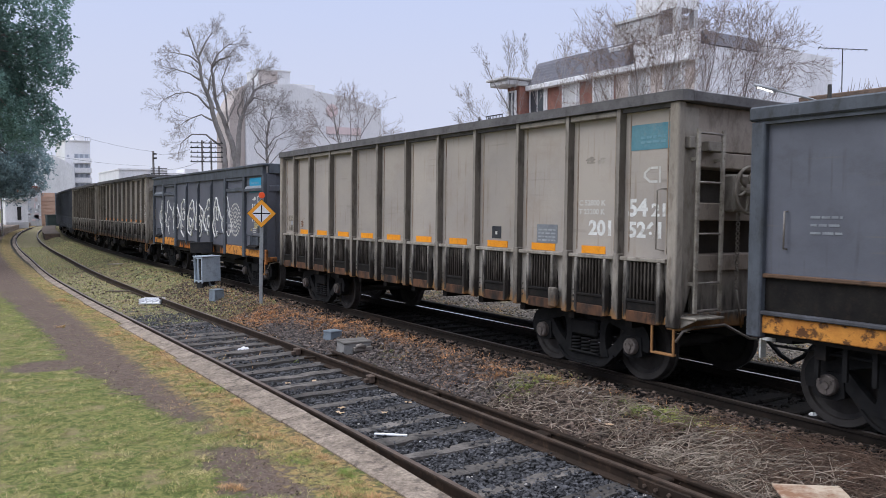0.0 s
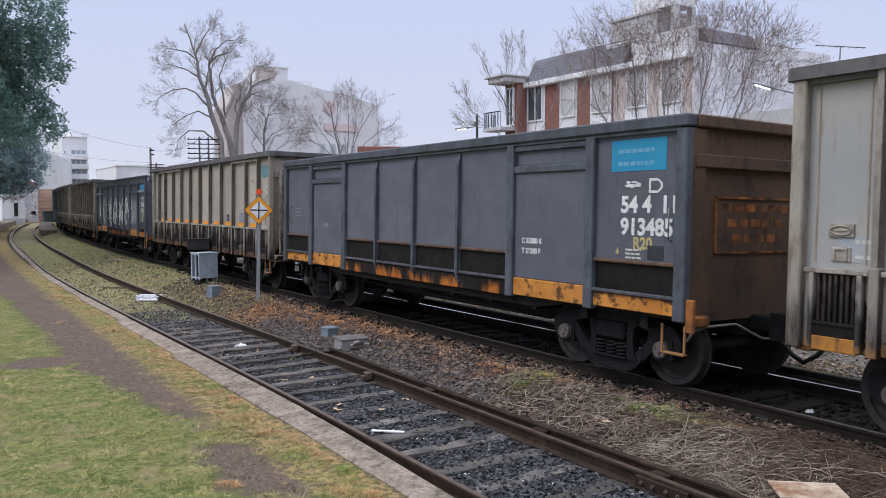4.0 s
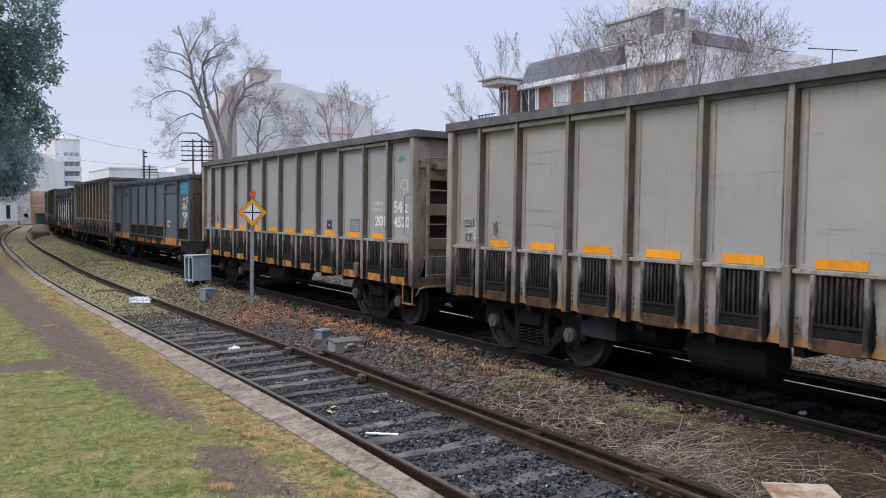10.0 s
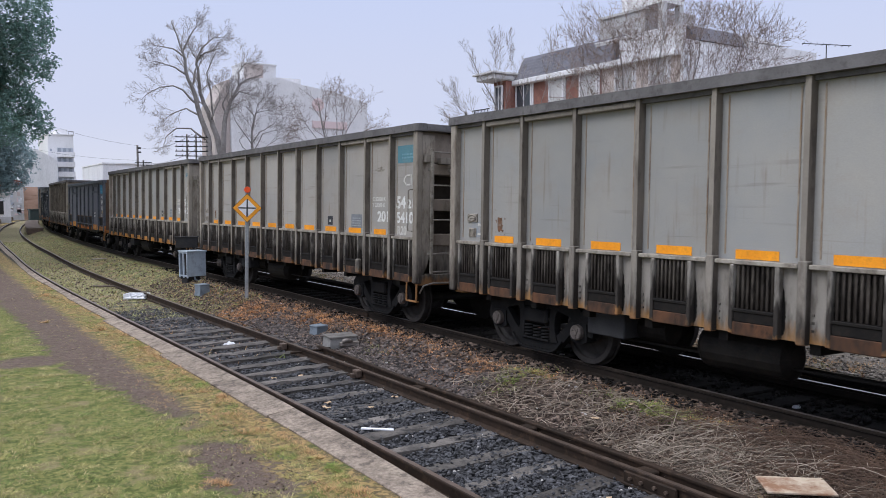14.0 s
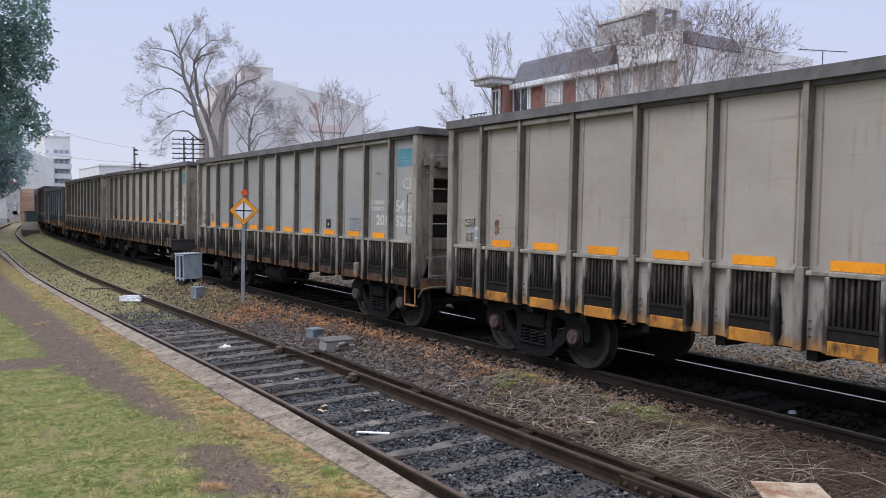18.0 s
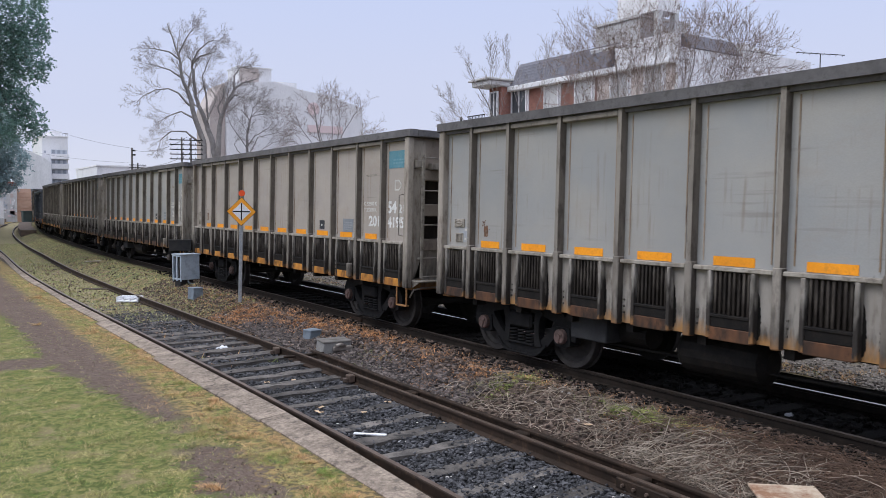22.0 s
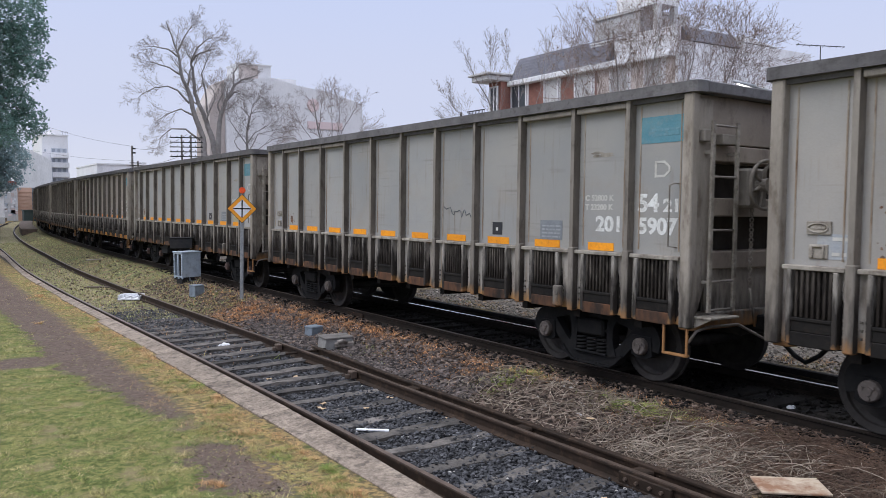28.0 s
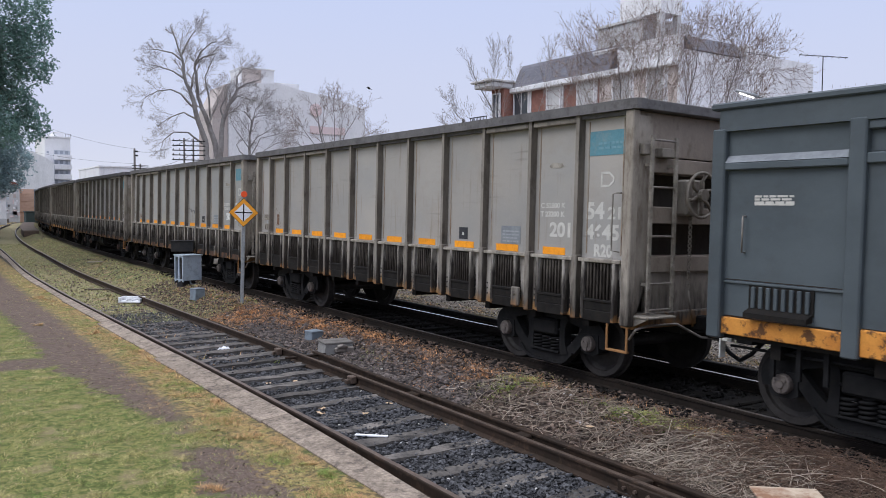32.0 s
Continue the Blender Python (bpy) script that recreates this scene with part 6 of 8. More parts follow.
def small_bird():
    b = thing("small_bird", (0, 0, 0), "small dark bird in flight above the train", "bird")
    part("body", Geo().lathe([(-0.10, 0.0), (-0.09, 0.02), (-0.03, 0.042), (0.04, 0.036), (0.08, 0.022), (0.105, 0.022), (0.125, 0.012), (0.145, 0.0)], 10, 0), M_BIRD, b)
    part("tail", Geo().prism([(-0.08, -0.015), (-0.19, -0.03), (-0.19, 0.03), (-0.08, 0.015)], -0.004, 0.004, 2), M_BIRD, b)
    wings = []
    for s in (1, -1):
        o = [(0.05, 0.02 * s), (0.065, 0.10 * s), (0.02, 0.20 * s), (-0.03, 0.13 * s), (-0.05, 0.02 * s)]
        wings.append(part("wing", Geo().prism(o if s > 0 else o[::-1], -0.003, 0.003, 2), M_BIRD, b))
    return b, wings


bird, bird_wings = small_bird()


def old_plank(x, y, ln, turn, z, mat, label):
    g = Geo()
    rr = random.Random(int(x * 100))
    g.prism([(-ln / 2, -0.09), (ln / 2, -0.08 + rr.uniform(-0.02, 0.02)), (ln / 2 - 0.03, 0.08), (-ln / 2 + 0.05, 0.1)], 0, 0.035, 2)
    tagged(part("plank", g, mat, None, "", (x, y, z), turn), label, "plank", "old planks")


old_plank(6.75, 36.2, 1.1, 20, ground_z(6.7, 36.2) + 0.015, M_PLANK, "pale weathered plank lying in the weeds")
old_plank(5.1, 27.4, 0.9, -35, ground_z(5.1, 27.4) + 0.02, M_PLANKDARK, "dark rotten plank lying in the siding")
old_plank(5.6, 24.9, 0.6, 10, ground_z(5.6, 24.9) + 0.02, M_PLANKDARK, "dark rotten plank lying in the siding")

# ---- ballast, grass and dry stalks ----
def scatter_stones(name, label, material, count, place, size, seed, lift=0.0):
    """Many small broken stones in one mesh. place(rnd) gives (u, y)."""
    rnd = random.Random(seed)
    phi = (1 + 5 ** 0.5) / 2
    base = np.array([(-1, phi, 0), (1, phi, 0), (-1, -phi, 0), (1, -phi, 0), (0, -1, phi), (0, 1, phi), (0, -1, -phi), (0, 1, -phi), (phi, 0, -1), (phi, 0, 1), (-phi, 0, -1), (-phi, 0, 1)]) / 1.9
    tri = np.array([(0, 11, 5), (0, 5, 1), (0, 1, 7), (0, 7, 10), (0, 10, 11), (1, 5, 9), (5, 11, 4), (11, 10, 2), (10, 7, 6), (7, 1, 8), (3, 9, 4), (3, 4, 2), (3, 2, 6), (3, 6, 8), (3, 8, 9), (4, 9, 5), (2, 4, 11), (6, 2, 10), (8, 6, 7), (9, 8, 1)])
    rng = np.random.default_rng(seed)
    vs, fs = [], []
    for k in range(count):
        u, y = place(rnd)
        s = size * rnd.uniform(0.55, 1.25)
        shape = base * (1 + rng.uniform(-0.42, 0.42, (12, 1))) * np.array([rnd.uniform(0.8, 1.35), rnd.uniform(0.7, 1.1), rnd.uniform(0.5, 0.85)]) * s
        a, b = rnd.uniform(0, 6.28), rnd.uniform(-0.5, 0.5)
        ca, sa, cb, sb = math.cos(a), math.sin(a), math.cos(b), math.sin(b)
        rot = np.array([[ca, -sa, 0], [sa, ca, 0], [0, 0, 1]]) @ np.array([[1, 0, 0], [0, cb, -sb], [0, sb, cb]])
        vs.append(shape @ rot.T + np.array([u + bend(y), y, ground_z(u, y) + 0.35 * s + lift * rnd.random()]))
        fs.append(tri + 12 * k)
    me = bpy.data.meshes.new(name)
    me.from_pydata(np.concatenate(vs).tolist(), [], np.concatenate(fs).tolist())
    me.materials.append(material)
    return tagged(new(name, me), label, "ballast", kind="stuff")


def island(m, amount=0.5):
    """Varies a material from piece to piece of a joined mesh."""
    n, l = m.node_tree.nodes, m.node_tree.links
    hv = next(x for x in n if x.type == "HUE_SAT")
    geo = n.new("ShaderNodeNewGeometry")
    r = n.new("ShaderNodeMapRange")
    r.inputs["To Min"].default_value, r.inputs["To Max"].default_value = 1 - amount, 1 + amount
    l.new(geo.outputs["Random Per Island"], r.inputs["Value"])
    old = hv.inputs["Value"].links[0].from_socket
    mu = n.new("ShaderNodeMath")
    mu.operation = "MULTIPLY"
    l.new(old, mu.inputs[0])
    l.new(r.outputs[0], mu.inputs[1])
    l.new(mu.outputs[0], hv.inputs["Value"])


for m_ in (M_STONE, M_STONEGREY, M_STONEBR, M_STONELT, M_STONEOIL):
    island(m_, 0.7)
island(M_GRASS, 0.75)
for m_ in (M_WEEDNEAR, M_STRAWTURF, M_STRAWGRASS, M_STRAW, M_RUSSET, M_WEED):
    island(m_, 0.55)
for m_ in (M_LEAF, M_LEAF2):
    island(m_, 0.22)


def nearer(rnd, y0, y1, power=1.8):
    return y0 + (y1 - y0) * rnd.random() ** power


def path_left(y):
    return 2.6 - 0.65 * ease(9, 15, y) - 0.25 * ease(15, 30, y)


def in_siding(rnd):
    y = nearer(rnd, 3.0, 21.0, 1.6)
    return rnd.uniform(3.92, 6.05) - 0.27 * ease(8, 27, y), y


def in_mound(rnd):
    y = nearer(rnd, 2.5, 26.0)
    return rnd.uniform(5.97, 7.9) if rnd.random() < 0.6 else min(7.85, max(5.95, rnd.gauss(6.7, 0.5))), y


scatter_stones("siding_ballast", "dark grey crushed stone between the siding rails", M_STONE, 20000, in_siding, 0.026, 1, 0.010)
scatter_stones("trackside_stones", "brown and grey stones between the tracks", M_STONEBR, 15500, in_mound, 0.027, 2)
scatter_stones("spilled_ballast", "dark grey stones spilled beside the siding rail", M_STONEGREY, 5200, lambda r: (lambda y: (min(7.3, 6.0 + abs(r.gauss(0, 0.42))), y))(8.6 + 8.5 * r.random() ** 1.2), 0.03, 9, 0.012)
scatter_stones("main_ballast", "oily dark ballast of the main line", M_STONEOIL, 7000, lambda r: (r.uniform(7.3, 10.2), nearer(r, 1.5, 30)), 0.035, 3)
scatter_stones("far_gravel", "pale gravel beyond the main line", M_STONELT, 13000, lambda r: (10.36 + 4 * r.random() ** 1.9, nearer(r, 2.0, 32, 1.3)), 0.023, 4)
scatter_stones("sleeper_stones", "small dark stones lying on the sleepers", M_STONE, 6500, in_siding, 0.017, 8, 0.05)
scatter_stones("weedy_stones", "brown stones among the weeds of the far siding", M_STONEBR, 2200, lambda r: (r.uniform(3.85, 7.2), nearer(r, 14, 40, 1.6)), 0.03, 7)
scatter_stones("path_pebbles", "small pebbles trodden into the path", M_STONEBR, 1300, lambda r: (lambda y: (r.uniform(path_left(y) - 0.2, 3.1), y))(nearer(r, 6.8, 26)), 0.009, 6)
scatter_stones("pale_stones", "scattered pale stones on the ballast", M_FOAMSTONE, 320, lambda r: (r.uniform(4.1, 7.3), nearer(r, 4.0, 24)), 0.018, 5, 0.02)


def blades(name, label, material, count, place, height, width, lean, seed, seg=1, lift=-0.006, clumpy=1.5):
    """Grass or stalks: narrow tapering blades in one mesh."""
    rnd = random.Random(seed)
    v, f = [], []
    for k in range(count):
        u, y = place(rnd)
        p = Vector((u + bend(y), y, ground_z(u, y) + lift))
        a = rnd.uniform(0, 6.28)
        h = height * rnd.uniform(0.4, 1.4) * max(0.15, 0.8 + clumpy * noise.noise((u * 4.5, y * 4.5, 2.0)))
        ln = lean * rnd.uniform(0.3, 1.3)
        d = Vector((math.cos(a), math.sin(a), 0))
        s = Vector((-d.y, d.x, 0)) * width * rnd.uniform(0.6, 1.3)
        k0 = len(v)
        if seg == 1:
            v += [p - s, p + s, p + d * ln * h + Vector((0, 0, h))]
            f.append((k0, k0 + 1, k0 + 2))
        else:
            for j in range(seg + 1):
                t = j / seg
                q = p + d * (ln * h * t) + Vector((rnd.uniform(-1, 1) * 0.034, rnd.uniform(-1, 1) * 0.034, h * (1.6 * t - 1.3 * t * t)))
                w = s * (1 - 0.7 * t)
                v += [q - w, q + w + Vector((0, 0, width * 0.8))]
            for j in range(seg):
                f.append((k0 + 2 * j, k0 + 2 * j + 1, k0 + 2 * j + 3, k0 + 2 * j + 2))
    me = bpy.data.meshes.new(name)
    me.from_pydata([tuple(q) for q in v], [], f)
    me.materials.append(material)
    return tagged(new(name, me), label, "grass", kind="stuff")


def on_turf(rnd):
    while True:
        y = nearer(rnd, 4.5, 34.0, 2.2)
        u = rnd.uniform(max(-2.5, 0.02 * y - 1.2), 3.4)
        w = noise.noise((u * 1.7, y * 1.7, 4.0)) * 0.45
        if path_left(y) - 0.05 < u + w < 3.0 and y > 9.6 + w * 3 and rnd.random() < 0.93:
            continue
        if ((u - 2.62 + w) * 1.5) ** 2 + ((y - 7.6) * 0.5) ** 2 < 0.3 and rnd.random() < 0.9:
            continue
        if ((u - 1.5 + w) * 0.9) ** 2 + ((y - 14.8) * 1.3) ** 2 < 0.35 and rnd.random() < 0.88:
            continue
        if noise.noise((u * 3.2, y * 2.4, 7.0)) < -0.22 and rnd.random() < 0.75:
            continue
        return u, y


def dry_edge(rnd):
    y = nearer(rnd, 4.5, 30.0, 1.8)
    while True:
        u = 3.44 + 0.2 * ease(9, 20, y) - abs(rnd.gauss(0, 0.32)) + max(0.0, rnd.gauss(-0.05, 0.06)) + 0.22 * max(0.0, noise.noise((3.3, y * 1.5, 5.0)) - 0.05) * rnd.random()
        if noise.noise((u * 1.3, y * 0.9, 9.0)) > -0.25:
            return u, y


def clump(cu, cy, su, sy):
    return lambda r: (min(7.75, max(5.98, r.gauss(cu, su))), r.gauss(cy, sy))


blades("turf_blades", "short mown green grass with dry tips", M_GRASS, 400000, on_turf, 0.024, 0.0032, 2.3, 11, clumpy=0.7)
blades("turf_straw", "short dry straw lying in the mown grass", M_STRAWTURF, 80000, on_turf, 0.022, 0.0028, 2.8, 15)
blades("dry_edge_grass", "straw-coloured grass along the edging", M_STRAWGRASS, 46000, dry_edge, 0.030, 0.0036, 2.2, 12)
blades("far_straw", "dry straw over the far siding", M_STRAWGRASS, 3500, lambda r: (r.uniform(3.9, 7.2), nearer(r, 13, 50, 1.4)), 0.05, 0.011, 1.6, 16)
blades("weeds_far", "green weeds over the far siding", M_WEED, 42000, lambda r: (r.uniform(3.9, 7.3), nearer(r, 19, 62, 1.3)), 0.055, 0.010, 1.2, 13)
for k, (cu, cy, su, sy, n_) in enumerate(((6.9, 8.55, 0.26, 0.17, 4600), (7.05, 6.25, 0.12, 0.38, 4200), (7.25, 5.4, 0.10, 0.3, 400), (6.25, 4.05, 0.07, 0.10, 320), (6.4, 11.8, 0.2, 0.4, 500))):
    blades("weed_patch", "low green weeds between the tracks", M_WEEDNEAR, n_, clump(cu, cy, su, sy), 0.046, 0.0055, 2.0, 20 + k)
for k, (cu, cy, su, sy, n_) in enumerate(((7.08, 15.5, 0.24, 1.0, 11000), (6.5, 17.9, 0.36, 0.8, 8000), (6.8, 20.5, 0.4, 2.0, 5000), (6.75, 10.6, 0.25, 0.2, 1000), (6.6, 11.5, 0.15, 0.15, 500), (6.35, 9.6, 0.18, 0.3, 1300), (7.35, 11.8, 0.2, 1.5, 1800), (6.8, 9.3, 0.30, 0.25, 2400), (7.25, 8.45, 0.14, 0.3, 900), (7.3, 13.2, 0.16, 0.8, 2600), (6.78, 6.25, 0.07, 0.12, 700), (7.18, 5.55, 0.10, 0.2, 800), (7.45, 6.6, 0.14, 1.2, 700))):
    blades("russet_patch", "russet dead grass between the tracks", M_RUSSET, n_, clump(cu, cy, su, sy), 0.042, 0.0055, 2.4, 40 + k)


def far_tufts(rnd):
    while True:
        u, y = 10.34 + 2.4 * rnd.random() ** 1.4, nearer(rnd, 3.0, 34.0, 1.4)
        if noise.noise((u * 1.1, y * 0.7, 6.0)) > 0.06:
            return u, y


blades("far_tufts", "straw and green weeds on the far gravel", M_STRAWGRASS, 15000, far_tufts, 0.045, 0.006, 2.2, 63)
blades("dead_stalks", "brown dead stalks", M_STRAWDARK, 2600, lambda r: (min(7.7, max(6.02, r.gauss(6.8, 0.45))), nearer(r, 2.0, 9.5, 1.1)), 0.045, 0.0030, 4.0, 61, 4, 0.012)


def twigs(name, label, material, count, place, length, radius, seed):
    """Long dry stems lying tangled on the ground: thin, slowly bending, with a few side shoots."""
    rnd = random.Random(seed)
    g = Geo()
    for k in range(count):
        u, y = place(rnd)
        a, turn = rnd.uniform(0, 6.28), rnd.uniform(-0.28, 0.28)
        ln, high = length * rnd.uniform(0.5, 1.4), rnd.uniform(0.015, 0.085)
        steps, pts = 7, []
        for j in range(steps + 1):
            t = j / steps
            if not 5.98 < u < 7.8:
                break
            pts.append((u + bend(y), y, ground_z(u, y) + 0.015 + high * 3.2 * t * (1 - t) + rnd.uniform(0, 0.008)))
            a += turn + rnd.uniform(-0.16, 0.16)
            u, y = u + math.cos(a) * ln / steps, y + math.sin(a) * ln / steps
        if len(pts) < 4:
            continue
        r = radius * rnd.uniform(0.6, 1.3)
        g.tube(pts, r, 3, r * 0.45, caps=False)
        if rnd.random() < 0.5:
            p = Vector(pts[len(pts) // 2])
            b_ = a + rnd.choice((-0.9, 0.9))
            g.tube([p, p + Vector((math.cos(b_) * 0.06, math.sin(b_) * 0.06, 0.02)), p + Vector((math.cos(b_) * 0.15, math.sin(b_) * 0.13, 0.0))], r * 0.7, 3, r * 0.35, caps=False)
    tagged(new(name, g.mesh(name, material)), label, "dead stems", kind="stuff")


twigs("dry_stems", "tangle of long dry pale stems", M_STRAW, 700, lambda r: (min(6.95, max(6.05, r.gauss(6.4, 0.30))), min(6.9, max(3.4, r.gauss(5.0, 0.75)))), 0.62, 0.0054, 60)
twigs("loose_stems", "few loose dry stems on the stones", M_STRAW, 220, lambda r: (r.uniform(6.05, 7.2), r.uniform(6.3, 9.2)), 0.5, 0.0045, 64)
twigs("brown_stems", "tangle of long brown dead stems", M_TWIGBROWN, 1150, lambda r: (min(7.6, max(6.05, r.gauss(6.95, 0.40))), min(6.0, max(1.8, r.gauss(3.9, 1.0)))), 0.55, 0.0044, 62)


def litter():
    rnd = random.Random(14)
    for k in range(20):
        u, y = rnd.uniform(4.3, 7.2), nearer(rnd, 4.2, 13, 1.3)
        g = Geo()
        r = rnd.uniform(0.03, 0.055)
        pts = [(r * (1 + 0.5 * (j % 2)) * math.cos(2 * math.pi * j / 9), r * 0.8 * (1 + 0.5 * (j % 2)) * math.sin(2 * math.pi * j / 9), rnd.uniform(0, 0.02)) for j in range(9)]
        mid = (0, 0, 0.012)
        for j in range(9):
            g.poly([mid, pts[j], pts[(j + 1) % 9]])
        tagged(part("fallen_leaf", g, M_LEAFDRY, None, "", (u + bend(y), y, ground_z(u, y) + 0.02), rnd.uniform(0, 360)), "curled dry fallen leaf on the ballast", "leaf", "fallen leaves")
    for u, y, s in ((5.0, 14.9, 0.16), (4.95, 13.9, 0.10), (4.75, 7.9, 0.05), (5.35, 7.6, 0.06), (8.9, 5.6, 0.08), (8.7, 9.6, 0.1)):
        g = Geo()
        rr = random.Random(int(y * 10))
        n_ = 8
        ring = [(s * rr.uniform(0.6, 1.2) * math.cos(2 * math.pi * j / n_), s * 0.6 * rr.uniform(0.6, 1.2) * math.sin(2 * math.pi * j / n_), 0) for j in range(n_)]
        top = [(x * 0.6 + rr.uniform(-0.01, 0.01), yy * 0.6, s * rr.uniform(0.25, 0.5)) for x, yy, _ in ring]
        for j in range(n_):
            g.poly([ring[j], ring[(j + 1) % n_], top[(j + 1) % n_], top[j]])
        g.poly(top)
        tagged(part("crumpled_paper", g, M_FOAM, None, "", (u, y, ground_z(u, y)), 0), "crumpled white paper scrap on the ballast", "litter", "paper scraps")


litter()

# ---- houses beyond the tracks ----
def window_on(parent, x, y0, y1, z0, z1, facing=-1, glass=None, shutter=False):
    """A framed window in a wall that faces -x (facing -1) at x."""
    f = part("window", Geo().box(x - 0.06, x + 0.05, y0, y1, z0, z0 + 0.08).box(x - 0.06, x + 0.05, y0, y1, z1 - 0.08, z1).box(x - 0.06, x + 0.05, y0, y0 + 0.08, z0 + 0.08, z1 - 0.08).box(x - 0.06, x + 0.05, y1 - 0.08, y1, z0 + 0.08, z1 - 0.08), M_WHITEWALL, parent, "white framed window")
    if shutter:
        k = max(3, int((z1 - z0) / 0.12))
        o = [(x + 0.03, z0 + 0.08), (x + 0.03, z1 - 0.08)]
        for j in range(k, 0, -1):
            z = z0 + 0.08 + (z1 - z0 - 0.16) * j / k
            o += [(x - 0.012, z), (x + 0.006, z - 0.1)]
        g = Geo().prism(o, y0 + 0.08, y1 - 0.08, 1)
        part("shutter", g, M_RENDER, f, "pale roller shutter")
    else:
        part("pane", Geo().box(x, x + 0.02, y0 + 0.08, y1 - 0.08, z0 + 0.08, z1 - 0.08), glass or M_GLASSDARK, f)
        part("mullion", Geo().box(x - 0.03, x, (y0 + y1) / 2 - 0.03, (y0 + y1) / 2 + 0.03, z0 + 0.08, z1 - 0.08), M_WHITEWALL, f)
    return f


def brick_house():
    h = thing("brick_house", (28, 29, -0.2), "three-storey brick house with slate mansard roof and white window bays", "house")
    h.matrix_basis = Matrix.Identity(4)
    X, Y0, Y1, ZE = 28.0, 23.4, 34.7, 8.6
    part("wall", Geo().box(X, X + 4.6, Y0 + 0.02, Y1, -0.3, ZE), M_BRICK, h, "red brick front wall")
    part("rear_wall", Geo().box(X + 4.64, 38.0, Y0 - 0.15, Y1, -0.3, 9.62), M_WHITEWALL, h, "white rendered side wall")
    part("side_wall", Geo().box(X - 0.02, X + 4.62, Y0 - 0.15, Y0, -0.3, 9.3), M_WHITEWALL, h, "white rendered side wall")
    side = part("side_mansard", Geo().prism([(Y0 - 0.2, 9.31), (Y0 + 0.30, 10.02), (Y0 + 1.6, 10.06), (Y0 + 1.6, 9.31)], X + 0.75, X + 4.25, 0), M_SLATEROOF, h, "dark slate side slope of the roof")
    for k in range(4):
        z = 9.33 + k * 0.17
        part("tile_course", Geo().prism([(Y0 - 0.235 + k * 0.12, z), (Y0 - 0.10 + k * 0.12, z + 0.17), (Y0 - 0.08 + k * 0.12, z + 0.15)], X + 0.75, X + 4.25, 0), M_SLATEROOF, side)
    part("cornice", Geo().box(X - 0.35, X + 0.3, Y0, Y1, ZE, 8.88, 0.04), M_WHITEWALL, h, "white cornice")
    # bays of white windows, brick piers between
    for y0, y1 in ((33.3, 34.62), (30.78, 31.9), (28.35, 29.6), (26.0, 27.2), (24.0, 25.1)):
        part("pilaster", Geo().box(X - 0.05, X + 0.02, y0 - 0.10, y1 + 0.10, 0.0, ZE), M_WHITEWALL, h, "white window bay")
        for k, z in enumerate((1.0, 3.9, 6.75)):
            window_on(h, X - 0.07, y0, y1, z, z + 1.95, shutter=(k + int(y0)) % 2 == 0)
    part("plain_wall", Geo().box(X - 0.03, X - 0.004, Y0 + 0.02, 28.1, -0.3, ZE), M_HAZEBROWN, h, "pale brown rendered wall")
    # mansard with courses of tiles
    roof = part("mansard_roof", Geo().prism([(X - 0.2, 8.89), (X + 0.55, 10.18), (X + 4.5, 10.4), (X + 4.5, 8.89)], 27.3, Y1 - 0.1, 1), M_SLATEROOF, h, "dark slate mansard roof")
    rnd = random.Random(4)
    for k in range(7):
        z0 = 8.91 + k * 0.178
        x0 = X - 0.23 + (z0 - 8.89) * 0.58
        y = 27.3
        while y < Y1 - 0.2:
            ln = rnd.uniform(0.9, 1.4)
            part("tile_course", Geo().prism([(x0 - 0.035, z0), (x0 - 0.01, z0 + 0.02), (x0 + 0.10, z0 + 0.18), (x0 + 0.115, z0 + 0.16)], y, min(y + ln - 0.02, Y1 - 0.1), 1), M_SLATEROOF, roof)
            y += ln
    part("parapet", Geo().box(X + 0.3, X + 0.6, 23.6, 28.9, 8.89, 9.95, 0.02).box(X + 0.25, X + 0.65, 23.6, 28.9, 9.95, 10.03), M_WHITEWALL, h, "white terrace parapet")
    part("side_roof", Geo().prism([(32.62, 9.66), (32.62, 9.98), (33.0, 9.94), (34.0, 9.78), (35.3, 9.665)], Y0 - 0.15, Y1, 1), M_WHITEWALL, h)
    # stair block and water tank
    part("stair_block", Geo().box(29.6, 33.0, 26.9, 29.9, 9.5, 11.45).box(29.5, 33.1, 26.8, 30.0, 11.45, 11.57), M_RENDER, h, "pale rendered stair block on the roof")
    tankroom = part("tank_room", Geo().box(29.7, 31.2, 25.9, 28.5, 11.62, 14.6), M_WHITEWALL, h, "white water tank room")
    for x in (29.75, 30.9):
        part("pier", Geo().box(x, x + 0.28, 25.92, 26.2, 9.5, 11.62), M_RENDER, tankroom)
    # projecting bay with balcony
    part("bay", Geo().box(27.3, X + 4, Y1 + 0.02, 35.8, -0.3, 8.9), M_BRICK, h, "brick bay at the far corner")
    part("bay_roof", Geo().box(26.35, X + 4, Y1 - 0.1, 36.2, 8.88, 9.18, 0.05).box(26.2, X + 4.1, Y1 - 0.2, 36.35, 9.18, 9.30, 0.03), M_RENDER, h, "flat white canopy roof")
